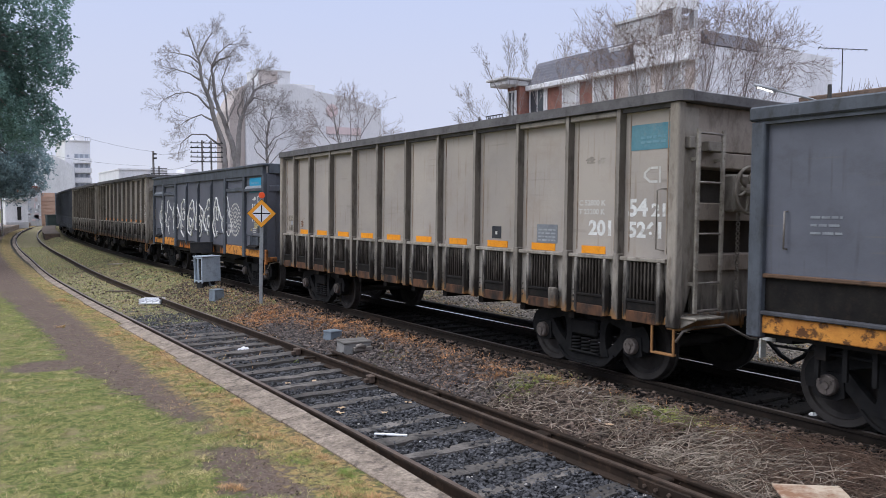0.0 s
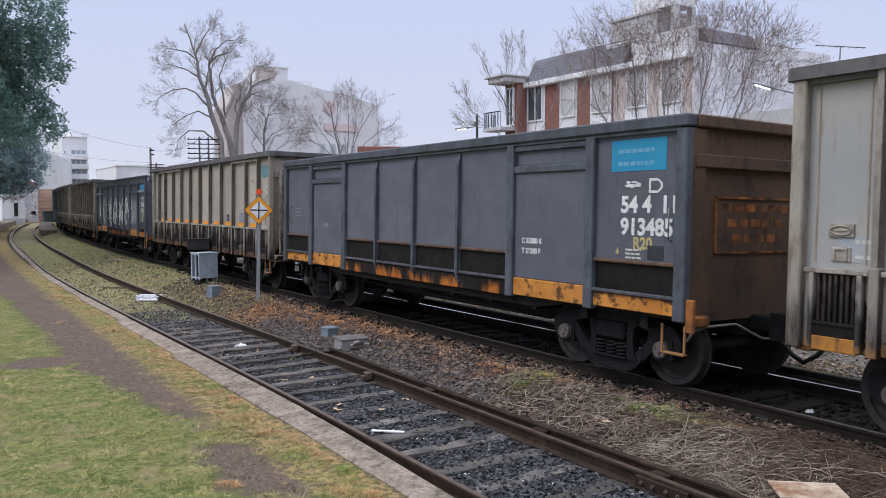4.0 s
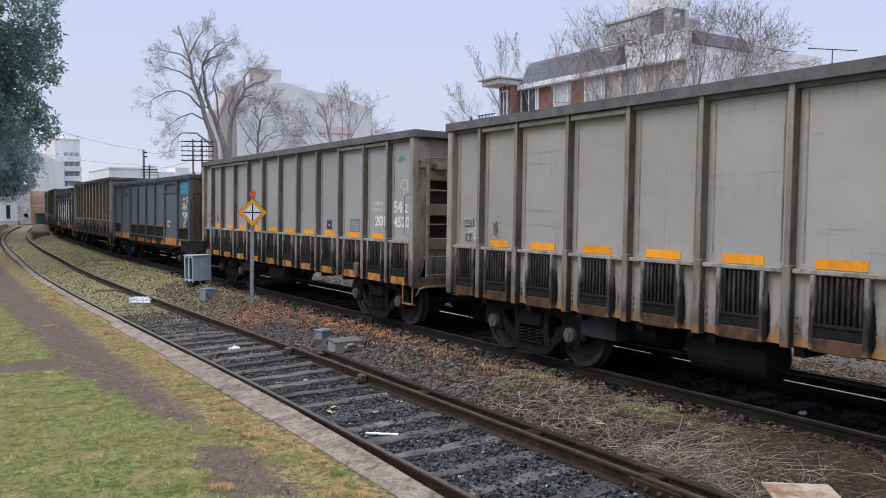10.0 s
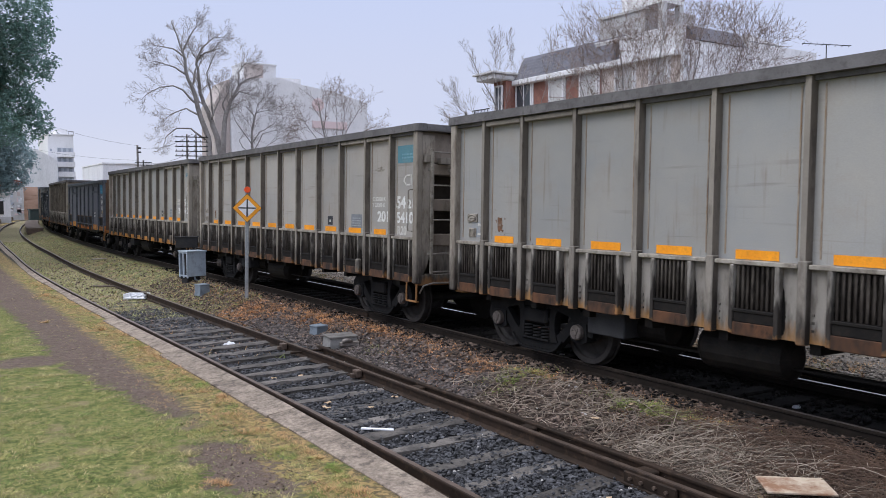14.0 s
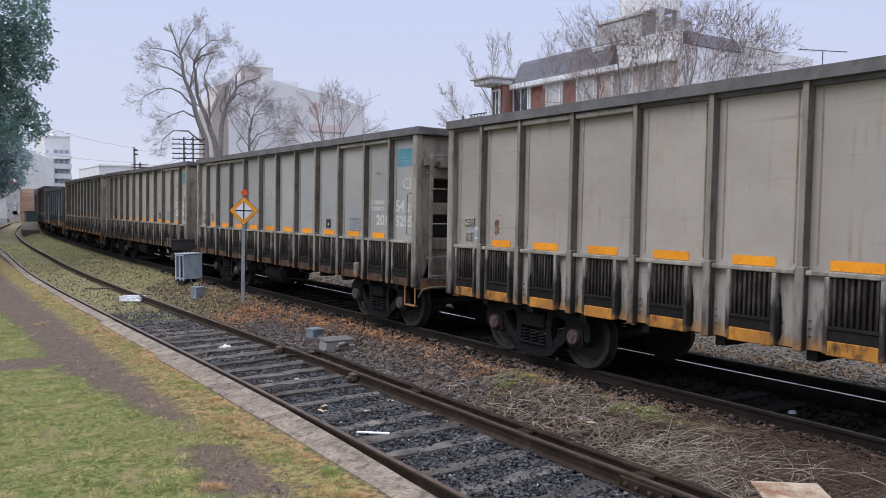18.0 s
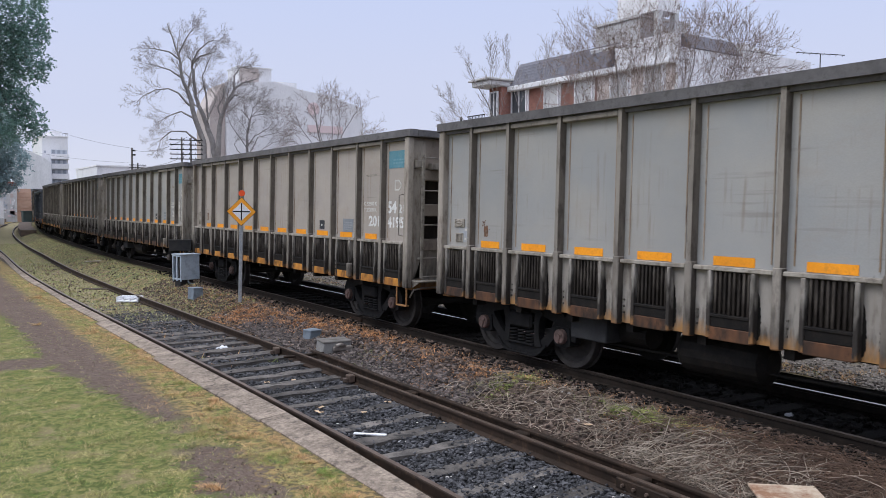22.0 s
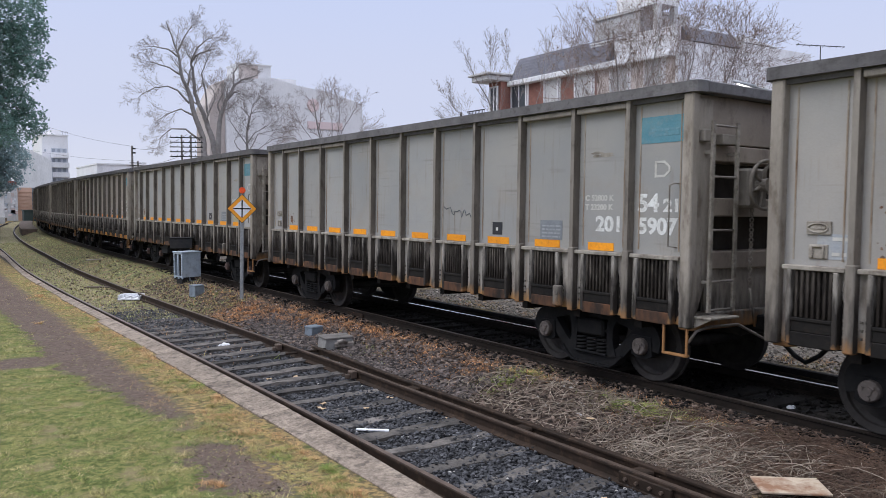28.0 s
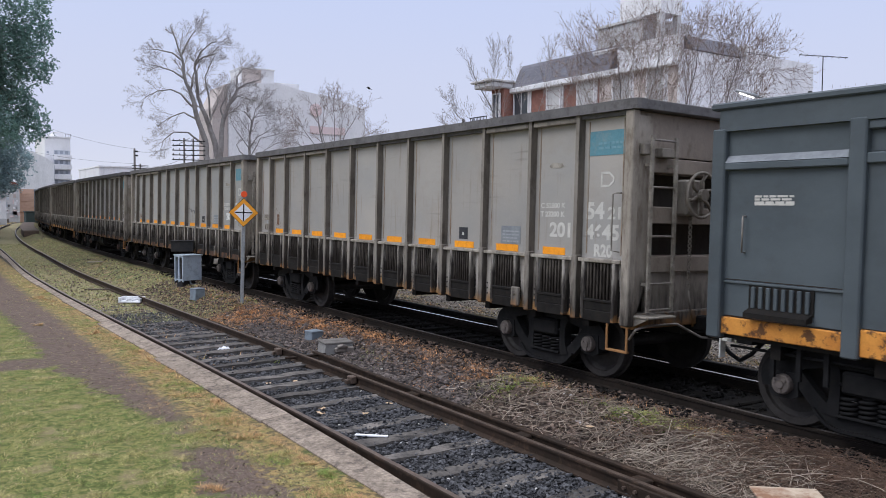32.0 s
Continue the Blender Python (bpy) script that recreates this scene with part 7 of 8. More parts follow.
    for k, z in enumerate((3.7, 6.55)):
        window_on(h, 27.2, 34.9, 35.6, z, z + 2.1)
        bal = part("balcony", Geo().box(26.3, 27.3, 34.9, 36.6, z - 0.25, z - 0.05, 0.02), M_RENDER, h, "concrete balcony slab")
        part("handrail", Geo().box(26.32, 26.36, 34.95, 36.55, z + 0.75, z + 0.80), M_DARK, bal, "dark iron railing")
        for j in range(12):
            y = 34.98 + j * 0.135
            part("baluster", Geo().box(26.33, 26.35, y, y + 0.025, z - 0.05, z + 0.75), M_DARK, bal)
        for j in range(7):
            x = 26.36 + j * 0.13
            part("baluster", Geo().box(x, x + 0.025, 36.5, 36.525, z - 0.05, z + 0.75), M_DARK, bal)
    # chimney stubs on the white roof
    part("chimney", Geo().box(36.2, 36.6, 24.2, 24.6, 9.6, 10.0), M_RENDER, h)


brick_house()


def low_house():
    h = thing("low_house", (0, 0, 0), "low brown-walled house with plants along its flat roof", "house")
    part("wall", Geo().box(25.5, 34, 4.0, 20.5, -0.3, 5.62), M_RENDER, h)
    part("parapet", Geo().box(25.3, 25.7, 4.0, 16.7, 5.62, 6.02, 0.03), M_OLDBRICKPALE, h, "brown parapet")
    rnd = random.Random(2)
    g = Geo()
    for k in range(120):
        y = rnd.uniform(4.5, 15.5)
        z = 6.0 + rnd.uniform(0.1, 0.5)
        g.tube([(25.6, y, 6.0), (25.6 + rnd.uniform(-0.2, 0.2), y + rnd.uniform(-0.2, 0.2), z)], 0.012, 3, 0.004)
    tagged(part("rooftop_brush", g, M_TWIG, h, "thin dry rooftop plants"), kind="stuff")


low_house()


def aerial(x, y, z0, z):
    a = thing("tv_aerial", (x, y, z0), "old rooftop television aerial on a thin mast", "aerial", turn=-50)
    part("mast", Geo().tube([(0, 0, 0), (0, 0, z - z0)], 0.02, 6), M_DARK, a)
    g = Geo().tube([(-0.9, 0, z - z0 + 0.10), (0.9, 0, z - z0 - 0.10)], 0.016, 5)
    part("boom", g, M_DARK, a)
    for k in range(8):
        x1 = -0.85 + k * 0.24
        zz = z - z0 - 0.01 - x1 * 0.12
        part("rod", Geo().tube([(x1, -0.34 + 0.02 * k, zz), (x1, 0.34 - 0.02 * k, zz)], 0.011, 4), M_DARK, a)


aerial(30.66, 18.35, 5.9, 8.5)


def white_building():
    h = thing("white_building", (0, 0, 0), "pale multi-storey building with a brown stair tower in the fog", "building")
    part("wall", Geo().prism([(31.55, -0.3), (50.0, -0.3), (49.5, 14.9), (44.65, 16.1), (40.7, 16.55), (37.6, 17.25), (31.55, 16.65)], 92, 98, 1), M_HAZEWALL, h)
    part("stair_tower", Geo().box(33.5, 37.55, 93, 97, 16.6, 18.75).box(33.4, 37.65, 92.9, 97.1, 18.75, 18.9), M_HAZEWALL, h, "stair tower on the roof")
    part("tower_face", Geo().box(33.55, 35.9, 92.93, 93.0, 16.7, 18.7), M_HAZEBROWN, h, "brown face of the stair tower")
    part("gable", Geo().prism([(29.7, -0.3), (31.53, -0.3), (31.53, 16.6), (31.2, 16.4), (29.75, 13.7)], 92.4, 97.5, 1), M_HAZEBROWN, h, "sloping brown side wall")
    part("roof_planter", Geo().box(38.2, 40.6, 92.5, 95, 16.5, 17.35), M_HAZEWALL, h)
    part("round_sign", Geo().lathe([(-0.1, 0), (-0.1, 0.8), (0, 0.8), (0, 0)], 24, 1, (42.6, 91.95, 14.3)), M_SIGNRED_PALE, h, "red round sign in haze-paled colour")
    part("sign_band", Geo().box(41.8, 46.6, 91.85, 91.98, 11.4, 12.3), M_SIGNRED_PALE, h, "red lettering band in haze-paled colour")
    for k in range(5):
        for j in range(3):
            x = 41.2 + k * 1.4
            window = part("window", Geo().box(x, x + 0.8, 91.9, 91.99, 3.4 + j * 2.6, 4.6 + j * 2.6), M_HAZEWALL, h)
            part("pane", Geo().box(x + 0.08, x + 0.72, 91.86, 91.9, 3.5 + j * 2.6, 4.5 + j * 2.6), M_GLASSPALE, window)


# red and glass colours paled for the haze at that distance
M_SIGNRED_PALE = surf("haze_pale_red_paint", (0.66, 0.535, 0.53), (0.62, 0.50, 0.50), 1, 0.8, bump=0)
M_GLASSPALE = surf("haze_pale_glass", (0.46, 0.485, 0.53), (0.40, 0.43, 0.48), 1, 0.2, bump=0)
white_building()


def apartments():
    h = thing("apartment_building", (0, 0, 0), "distant white apartment block with balconies in the fog", "building")
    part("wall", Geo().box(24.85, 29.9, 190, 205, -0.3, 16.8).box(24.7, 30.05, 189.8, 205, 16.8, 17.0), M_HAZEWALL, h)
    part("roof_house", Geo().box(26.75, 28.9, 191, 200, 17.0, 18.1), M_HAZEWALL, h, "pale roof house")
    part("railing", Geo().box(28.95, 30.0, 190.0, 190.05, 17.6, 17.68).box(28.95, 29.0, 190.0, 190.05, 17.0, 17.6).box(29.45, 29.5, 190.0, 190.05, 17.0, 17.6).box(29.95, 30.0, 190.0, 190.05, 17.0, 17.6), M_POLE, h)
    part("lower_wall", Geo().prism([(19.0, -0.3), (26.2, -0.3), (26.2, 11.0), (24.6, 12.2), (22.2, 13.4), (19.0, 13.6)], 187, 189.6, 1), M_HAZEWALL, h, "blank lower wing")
    # the shade of this edge and of the recesses is their flat colour
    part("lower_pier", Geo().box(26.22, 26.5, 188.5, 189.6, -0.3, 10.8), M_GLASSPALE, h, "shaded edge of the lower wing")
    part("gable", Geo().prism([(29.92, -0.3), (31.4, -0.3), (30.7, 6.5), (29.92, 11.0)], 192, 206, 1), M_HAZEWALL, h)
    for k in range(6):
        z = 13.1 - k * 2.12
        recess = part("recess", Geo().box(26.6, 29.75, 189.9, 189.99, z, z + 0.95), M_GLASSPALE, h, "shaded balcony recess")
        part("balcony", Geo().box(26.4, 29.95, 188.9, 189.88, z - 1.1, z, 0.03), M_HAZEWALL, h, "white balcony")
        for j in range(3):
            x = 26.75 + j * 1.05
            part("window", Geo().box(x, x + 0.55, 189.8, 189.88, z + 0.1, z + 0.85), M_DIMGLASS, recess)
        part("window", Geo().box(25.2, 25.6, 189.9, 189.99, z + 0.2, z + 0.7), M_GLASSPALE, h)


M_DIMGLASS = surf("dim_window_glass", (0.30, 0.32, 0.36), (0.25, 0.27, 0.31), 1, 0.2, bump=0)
apartments()
t = thing("far_building", (0, 0, 0), "long low pale building far off in the fog", "building")
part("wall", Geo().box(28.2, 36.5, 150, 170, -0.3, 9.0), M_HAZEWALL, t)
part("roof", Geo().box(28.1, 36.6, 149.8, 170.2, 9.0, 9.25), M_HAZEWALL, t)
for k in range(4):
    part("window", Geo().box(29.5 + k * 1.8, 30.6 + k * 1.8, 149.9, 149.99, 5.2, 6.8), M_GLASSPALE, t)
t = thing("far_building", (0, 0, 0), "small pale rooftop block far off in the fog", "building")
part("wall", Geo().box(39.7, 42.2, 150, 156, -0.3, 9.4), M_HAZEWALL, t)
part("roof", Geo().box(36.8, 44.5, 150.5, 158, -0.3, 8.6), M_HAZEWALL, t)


# ---- poles, wires, lamps ----
def telegraph_pole(x, y):
    p = thing("telegraph_pole", (x, y, -0.3), "double-mast telegraph pole with five crossarms", "pole", turn=-16)
    for q in (-0.27, 0.27):
        part("mast", Geo().tube([(q, 0, 0), (q, 0, 6.78)], 0.075, 8, 0.05), M_POLE, p, "dark wooden mast")
    for k in range(5):
        z = 5.42 + k * 0.29
        a = part("crossarm", Geo().box(-0.98, 0.98, -0.14, -0.09, z, z + 0.06, 0.01), M_DARK, p, "dark crossarm")
        for j in range(6):
            xx = -0.9 + j * 0.36
            part("insulator", Geo().lathe([(0.0, 0.016), (0.05, 0.022), (0.08, 0.012), (0.09, 0)], 8, 2, (xx, -0.115, z + 0.058)), M_DARK, a)
    part("brace", Geo().tube([(-0.27, 0, 3.2), (0.27, 0, 4.9)], 0.03, 5).tube([(0.27, 0, 3.2), (-0.27, 0, 4.9)], 0.03, 5), M_DARK, p)


telegraph_pole(14.54, 49.8)


def plain_pole(x, y, h, label):
    p = thing("utility_pole", (x, y, -0.3), label, "pole", turn=-12)
    part("mast", Geo().tube([(0, 0, 0), (0, 0, h)], 0.13, 8, 0.09), M_POLE, p)
    for k in range(2):
        part("insulator", Geo().box(0.0, 0.32, -0.1, -0.04, h - 0.75 + k * 0.4, h - 0.6 + k * 0.4, 0.02), M_DARK, p)


def far_telegraph_pole(x, y, h):
    p = thing("telegraph_pole", (x, y, -0.3), "slim telegraph pole with four crossarms in the fog", "pole", turn=-12)
    part("mast", Geo().tube([(0, 0, 0), (0, 0, h)], 0.10, 8, 0.07), M_POLE, p)
    for k in range(4):
        z = h - 0.24 - k * 0.26
        part("crossarm", Geo().box(-0.75, 0.75, -0.16, -0.10, z, z + 0.07, 0.01), M_DARK, p)


plain_pole(18.2, 80, 8.05, "slim dark utility pole in the fog")
far_telegraph_pole(18.62, 79.6, 6.6)


def wires():
    w = thing("overhead_wires", (0, 0, 6), "thin overhead wires sagging between poles", "cable")
    w.matrix_basis = Matrix.Identity(4)
    for (a, b, sag) in (((12.0, 110.0, 13.0), (18.2, 80, 7.7), 0.5), ((18.2, 80, 7.6), (14.6, 49.8, 6.5), 0.5), ((10.0, 110, 9.5), (18.2, 80, 6.3), 0.4), ((18.2, 80, 6.2), (14.9, 49.8, 5.6), 0.5)):
        a, b = Vector(a), Vector(b)
        pts = [a.lerp(b, q / 10) - Vector((0, 0, sag * 4 * (q / 10) * (1 - q / 10))) for q in range(11)]
        part("wire", Geo().tube(pts, 0.012, 4), M_DARK, w)


wires()


def street_lamp(base, head, tip, label):
    """A bracket lamp: a mast, an arm that rises to the head, a lit lens below."""
    s = thing("street_lamp", (*base, -0.3), label, "lamp", "street lamps")
    s.matrix_basis = Matrix.Identity(4)
    hx, hy, hz = head
    bx, by = base
    part("mast", Geo().tube([(bx, by, -0.3), (bx, by, tip)], 0.08, 8, 0.06), M_DARK, s)
    part("arm", Geo().tube([(bx, by, tip - 0.6), ((bx * 2 + hx) / 3, (by * 2 + hy) / 3, (tip - 0.6) * 0.6 + hz * 0.4), (hx, hy, hz)], 0.03, 6), M_GALV, s, "curved steel arm")
    d = (Vector(head) - Vector((bx, by, tip - 0.6))).normalized()
    e = Vector(head) + d * 0.62
    g = Geo().tube([Vector(head) - d * 0.05, Vector(head) + d * 0.3, e], 0.075, 8, 0.05)
    part("head", g, M_GALV, s, "lamp head")
    g = Geo().tube([Vector(head) + d * 0.05 - Vector((0, 0, 0.05)), e - d * 0.12 - Vector((0, 0, 0.03))], 0.045, 8)
    part("lens", g, M_LAMPGLOW, s, "glowing lamp lens")


street_lamp((22.6, 13.9), (21.45, 14.95, 5.78), 5.9, "lit street lamp on a bracket arm behind the train")
street_lamp((23.1, 32.6), (22.75, 32.95, 6.1), 6.75, "lit street lamp beside a bare tree")


# ---- trees ----
def limb_pts(rnd, p, d, length, seg, bias, wig):
    pts = [Vector(p)]
    d = Vector(d).normalized()
    for k in range(seg):
        d = (d + Vector((rnd.uniform(-wig, wig), rnd.uniform(-wig, wig), rnd.uniform(-wig, wig) + bias))).normalized()
        pts.append(pts[-1] + d * (length / seg))
    return pts


def twig_out(g, rnd, pts, r, level, length, n, spread=0.9, bias=0.10, stop=3, thin=0.007):
    """Side branches along a limb, straight and ever finer, and theirs in turn."""
    axis0 = rnd.uniform(0, 6.28)
    for k in range(n):
        t = 0.12 + 0.88 * (k + rnd.random() * 0.8) / n
        i = min(int(t * (len(pts) - 1)), len(pts) - 2)
        q = pts[i].lerp(pts[i + 1], t * (len(pts) - 1) - i)
        d = (pts[i + 1] - pts[i]).normalized()
        o = d.orthogonal().normalized()
        ang = axis0 + k * 2.4 + rnd.uniform(-0.5, 0.5)
        side = o * math.cos(ang) + d.cross(o) * math.sin(ang)
        open_ = spread * rnd.uniform(0.5, 0.95)
        d2 = (d * math.cos(open_) + side * math.sin(open_)).normalized()
        ln = length * rnd.uniform(0.55, 1.3) * (1.2 - 0.6 * t)
        new_pts = limb_pts(rnd, q, d2, ln, 4 if level < 2 else 2, bias * (1 if level < 2 else 0.4), 0.10)
        r0 = max(thin, r * (1 - 0.5 * t) * 0.45)
        g.tube(new_pts, r0, 4 if level == 0 else 3, max(r0 * 0.35, thin * 0.5), caps=False)
        if level + 1 < stop:
            twig_out(g, rnd, new_pts, r0, level + 1, ln * 0.55, max(3, n - 2 - level), spread, bias, stop, thin)


def bare_tree(at, limbs, seed, label, r=0.28, n=7, twig=2.6, stop=3, bias=0.10, turn=-16.0, spread=0.9, twigmat=None, thin=0.012, flecks=0):
    """limbs: lines of (sideways, up) in metres, the first from the ground."""
    rnd = random.Random(seed)
    t = thing("bare_tree", at, label, "tree", "bare trees", turn=turn)
    tw = Geo()
    for k, line in enumerate(limbs):
        y = 0.0
        pts = []
        for i, (a, b) in enumerate(line):
            pts.append(Vector((a, y, b)))
            y += rnd.uniform(-0.3, 0.3)
        fine_pts = []
        for p, q in zip(pts, pts[1:]):
            fine_pts += [p.lerp(q, j / 3) + Vector((rnd.uniform(-1, 1), rnd.uniform(-1, 1), 0)) * (0.05 if j else 0) for j in range(3)]
        fine_pts.append(pts[-1])
        rr = r * (1.0 if line[0][1] <= 0.1 else 0.31)
        part("trunk" if line[0][1] <= 0.1 else "limb", Geo().tube(fine_pts, rr, 8, rr * 0.13), M_BARK, t)
        twig_out(tw, rnd, fine_pts[len(fine_pts) // 3:], rr * 0.6, 0, twig, n, spread, bias, stop, thin)
    tagged(part("crown", tw, twigmat or M_TWIG, t, "leafless branching twigs"), kind="stuff")
    if flecks:
        g = Geo()
        for k in range(flecks):
            p = Vector(tw.v[rnd.randrange(len(tw.v))])
            a = Vector((rnd.gauss(0, 1), rnd.gauss(0, 1), rnd.gauss(0, 1))).normalized() * rnd.uniform(0.02, 0.05)
            b = a.orthogonal().normalized() * rnd.uniform(0.012, 0.025)
            g.poly([p - b, p + a, p + b, p - a])
        tagged(part("dry_seed_head", g, M_STRAWDARK, t, "withered brown seed pods"), kind="stuff")


bare_tree((18.7, 59.1, -0.2), [
    [(-0.1, 0), (-0.1, 5.8), (-0.2, 7.3), (-0.9, 9.5), (-1.2, 10.8), (-1.6, 11.8), (-1.8, 13.3), (-2.1, 14.2), (-2.6, 15.7)],
    [(0.7, 0), (0.8, 6.0), (0.9, 7.1), (1.1, 9.0), (1.5, 10.1), (2.1, 11.2), (2.7, 11.7), (3.9, 12.1)],
    [(0.5, 0), (0.7, 6.0), (0.4, 7.5), (0.1, 8.5), (-0.3, 9.5), (-0.7, 10.6), (-0.8, 12.1), (-0.9, 12.9), (-0.3, 13.5), (0.7, 13.8)],
    [(-1.1, 9.8), (-1.9, 10.7), (-2.6, 11.0), (-3.5, 10.9), (-4.3, 10.4), (-4.8, 9.9)],
    [(-0.4, 7.1), (-1.4, 7.9), (-2.4, 7.9), (-3.2, 7.2), (-3.4, 6.4)],
    [(-1.2, 11.1), (-1.0, 12.2), (-0.8, 12.9), (-1.2, 13.4), (-1.4, 13.8)],
    [(0.1, 8.6), (0.3, 9.3), (0.7, 10.1), (0.6, 10.8), (0.1, 11.4)],
    [(1.1, 9.0), (0.9, 9.8), (1.3, 10.6), (1.2, 11.5)],
    [(2.1, 11.2), (2.1, 12.2), (2.5, 12.8), (3.1, 12.9)],
    [(1.4, 9.9), (2.1, 10.7), (3.1, 10.4)],
    [(-0.8, 8.9), (-1.7, 9.4), (-2.7, 9.0), (-3.5, 8.4)],
    [(-1.7, 13.1), (-2.5, 13.6), (-3.5, 13.8), (-4.0, 13.8)],
    [(-1.6, 11.8), (-2.4, 12.3), (-3.4, 12.6), (-4.2, 12.7)],
    [(-1.9, 13.4), (-1.4, 14.5), (-1.0, 15.2), (-0.8, 15.4)],
    [(-0.9, 12.9), (-0.4, 13.9), (0.3, 14.5), (1.1, 14.6)],
    [(0.2, 8.9), (0.0, 10.9), (-0.2, 12.0), (0.3, 13.2), (0.5, 13.5)],
], 21, "tall leafless plane tree with forked grey trunks", 0.25, 9, 1.4, 4, thin=0.007, bias=0.04)
bare_tree((26.2, 54.0, -0.2), [
    [(0, 0), (0, 3.5), (-0.3, 6.0), (-0.9, 8.6), (-1.1, 10.2)],
    [(0.1, 3.6), (0.6, 6.2), (0.9, 8.8), (0.9, 10.4)],
    [(-0.1, 4.6), (-1.1, 7.0), (-2.1, 8.4), (-2.9, 9.2)],
    [(0.2, 4.8), (1.5, 7.0), (2.7, 8.0), (3.8, 8.3)],
    [(0.1, 5.2), (1.1, 7.8), (2.1, 9.4), (2.4, 9.9)],
    [(-0.1, 5.4), (-0.6, 8.0), (-0.4, 9.8), (-0.1, 10.6)],
    [(-0.1, 5.0), (-1.5, 6.6), (-2.6, 7.2), (-3.3, 7.1)],
    [(0.2, 5.0), (1.4, 6.4), (2.6, 7.0), (3.6, 7.0)],
    [(0.1, 5.6), (0.3, 8.0), (0.2, 9.6), (0.3, 10.7)],
], 22, "rounded leafless tree in front of a pale building", 0.14, 8, 1.7, 4, twigmat=M_TWIGRED, thin=0.0065, bias=0.06)
bare_tree((21.2, 58.0, -0.2), [
    [(0.2, 0), (0.3, 6.2), (0.3, 7.7), (0.5, 9.0), (-0.1, 9.7)],
    [(0.5, 9.0), (0.8, 9.4), (1.1, 9.7)],
    [(0.5, 9.1), (1.0, 9.3), (1.6, 9.4)],
    [(0.3, 7.0), (0.8, 7.7), (1.8, 8.3), (3.0, 10.0)],
    [(0.2, 6.0), (-0.5, 6.6), (-0.7, 7.1), (-0.3, 7.6), (0.3, 7.4)],
    [(0.2, 6.0), (1.0, 7.6), (2.1, 7.9), (3.2, 8.2)],
    [(0.3, 5.6), (1.2, 6.6), (2.2, 7.3), (3.6, 7.6)],
    [(0.3, 7.9), (0.7, 9.8), (1.6, 10.7)],
    [(0.3, 6.7), (-0.9, 8.4), (-1.2, 9.2)],
], 23, "small leafless tree beside a larger one", 0.14, 8, 1.6, 4, thin=0.007, bias=0.03)
bare_tree((23.1, 28.9, -0.2), [
    [(0, 0), (0.1, 4), (-0.4, 6.2), (-1.3, 7.9), (-2.0, 9.4)],
    [(0.1, 4), (0.6, 6.4), (0.2, 8.4), (-0.2, 9.8)],
    [(0.0, 4.6), (-1.4, 6.0), (-2.4, 6.7), (-2.9, 7.5)],
    [(0.0, 4.2), (-1.2, 5.8), (-2.4, 6.2), (-3.0, 6.3)],
    [(0.2, 4.6), (1.2, 6.6), (1.7, 8.4), (1.9, 9.8)],
    [(0.2, 4.0), (1.6, 6.0), (2.6, 7.6), (3.2, 9.2)],
    [(0.1, 5.4), (-0.6, 7.2), (-0.8, 8.6), (-0.7, 9.6)],
], 24, "thin leafless street tree before the brick house", 0.06, 9, 1.1, 3, turn=-37.0, twigmat=M_TWIG, thin=0.006, bias=0.14, spread=0.75, flecks=500)
rs = random.Random(77)
stems = []
for k in range(29):
    a = -3.0 + 6.4 * k / 28
    stems.append([(a * 0.12, 0.0 if k % 6 == 0 else 0.2), (a * 0.45 + rs.uniform(-0.2, 0.2), 3.6), (a * 0.8 + rs.uniform(-0.3, 0.3), 5.8 + rs.uniform(-0.3, 0.3)), (a * 1.0 + rs.uniform(-0.3, 0.3), 7.6 - 0.08 * a * a + rs.uniform(-0.5, 0.6)), (a * 1.06, 8.5 - 0.10 * a * a + rs.uniform(-0.5, 0.6))])
bare_tree((21.0, 18.2, -0.2), stems, 25, "dense bushy leafless tree with reddish-brown twigs", 0.045, 9, 1.5, 3, bias=0.05, turn=-49.0, spread=0.85, twigmat=M_TWIGRED, thin=0.0046, flecks=2300)


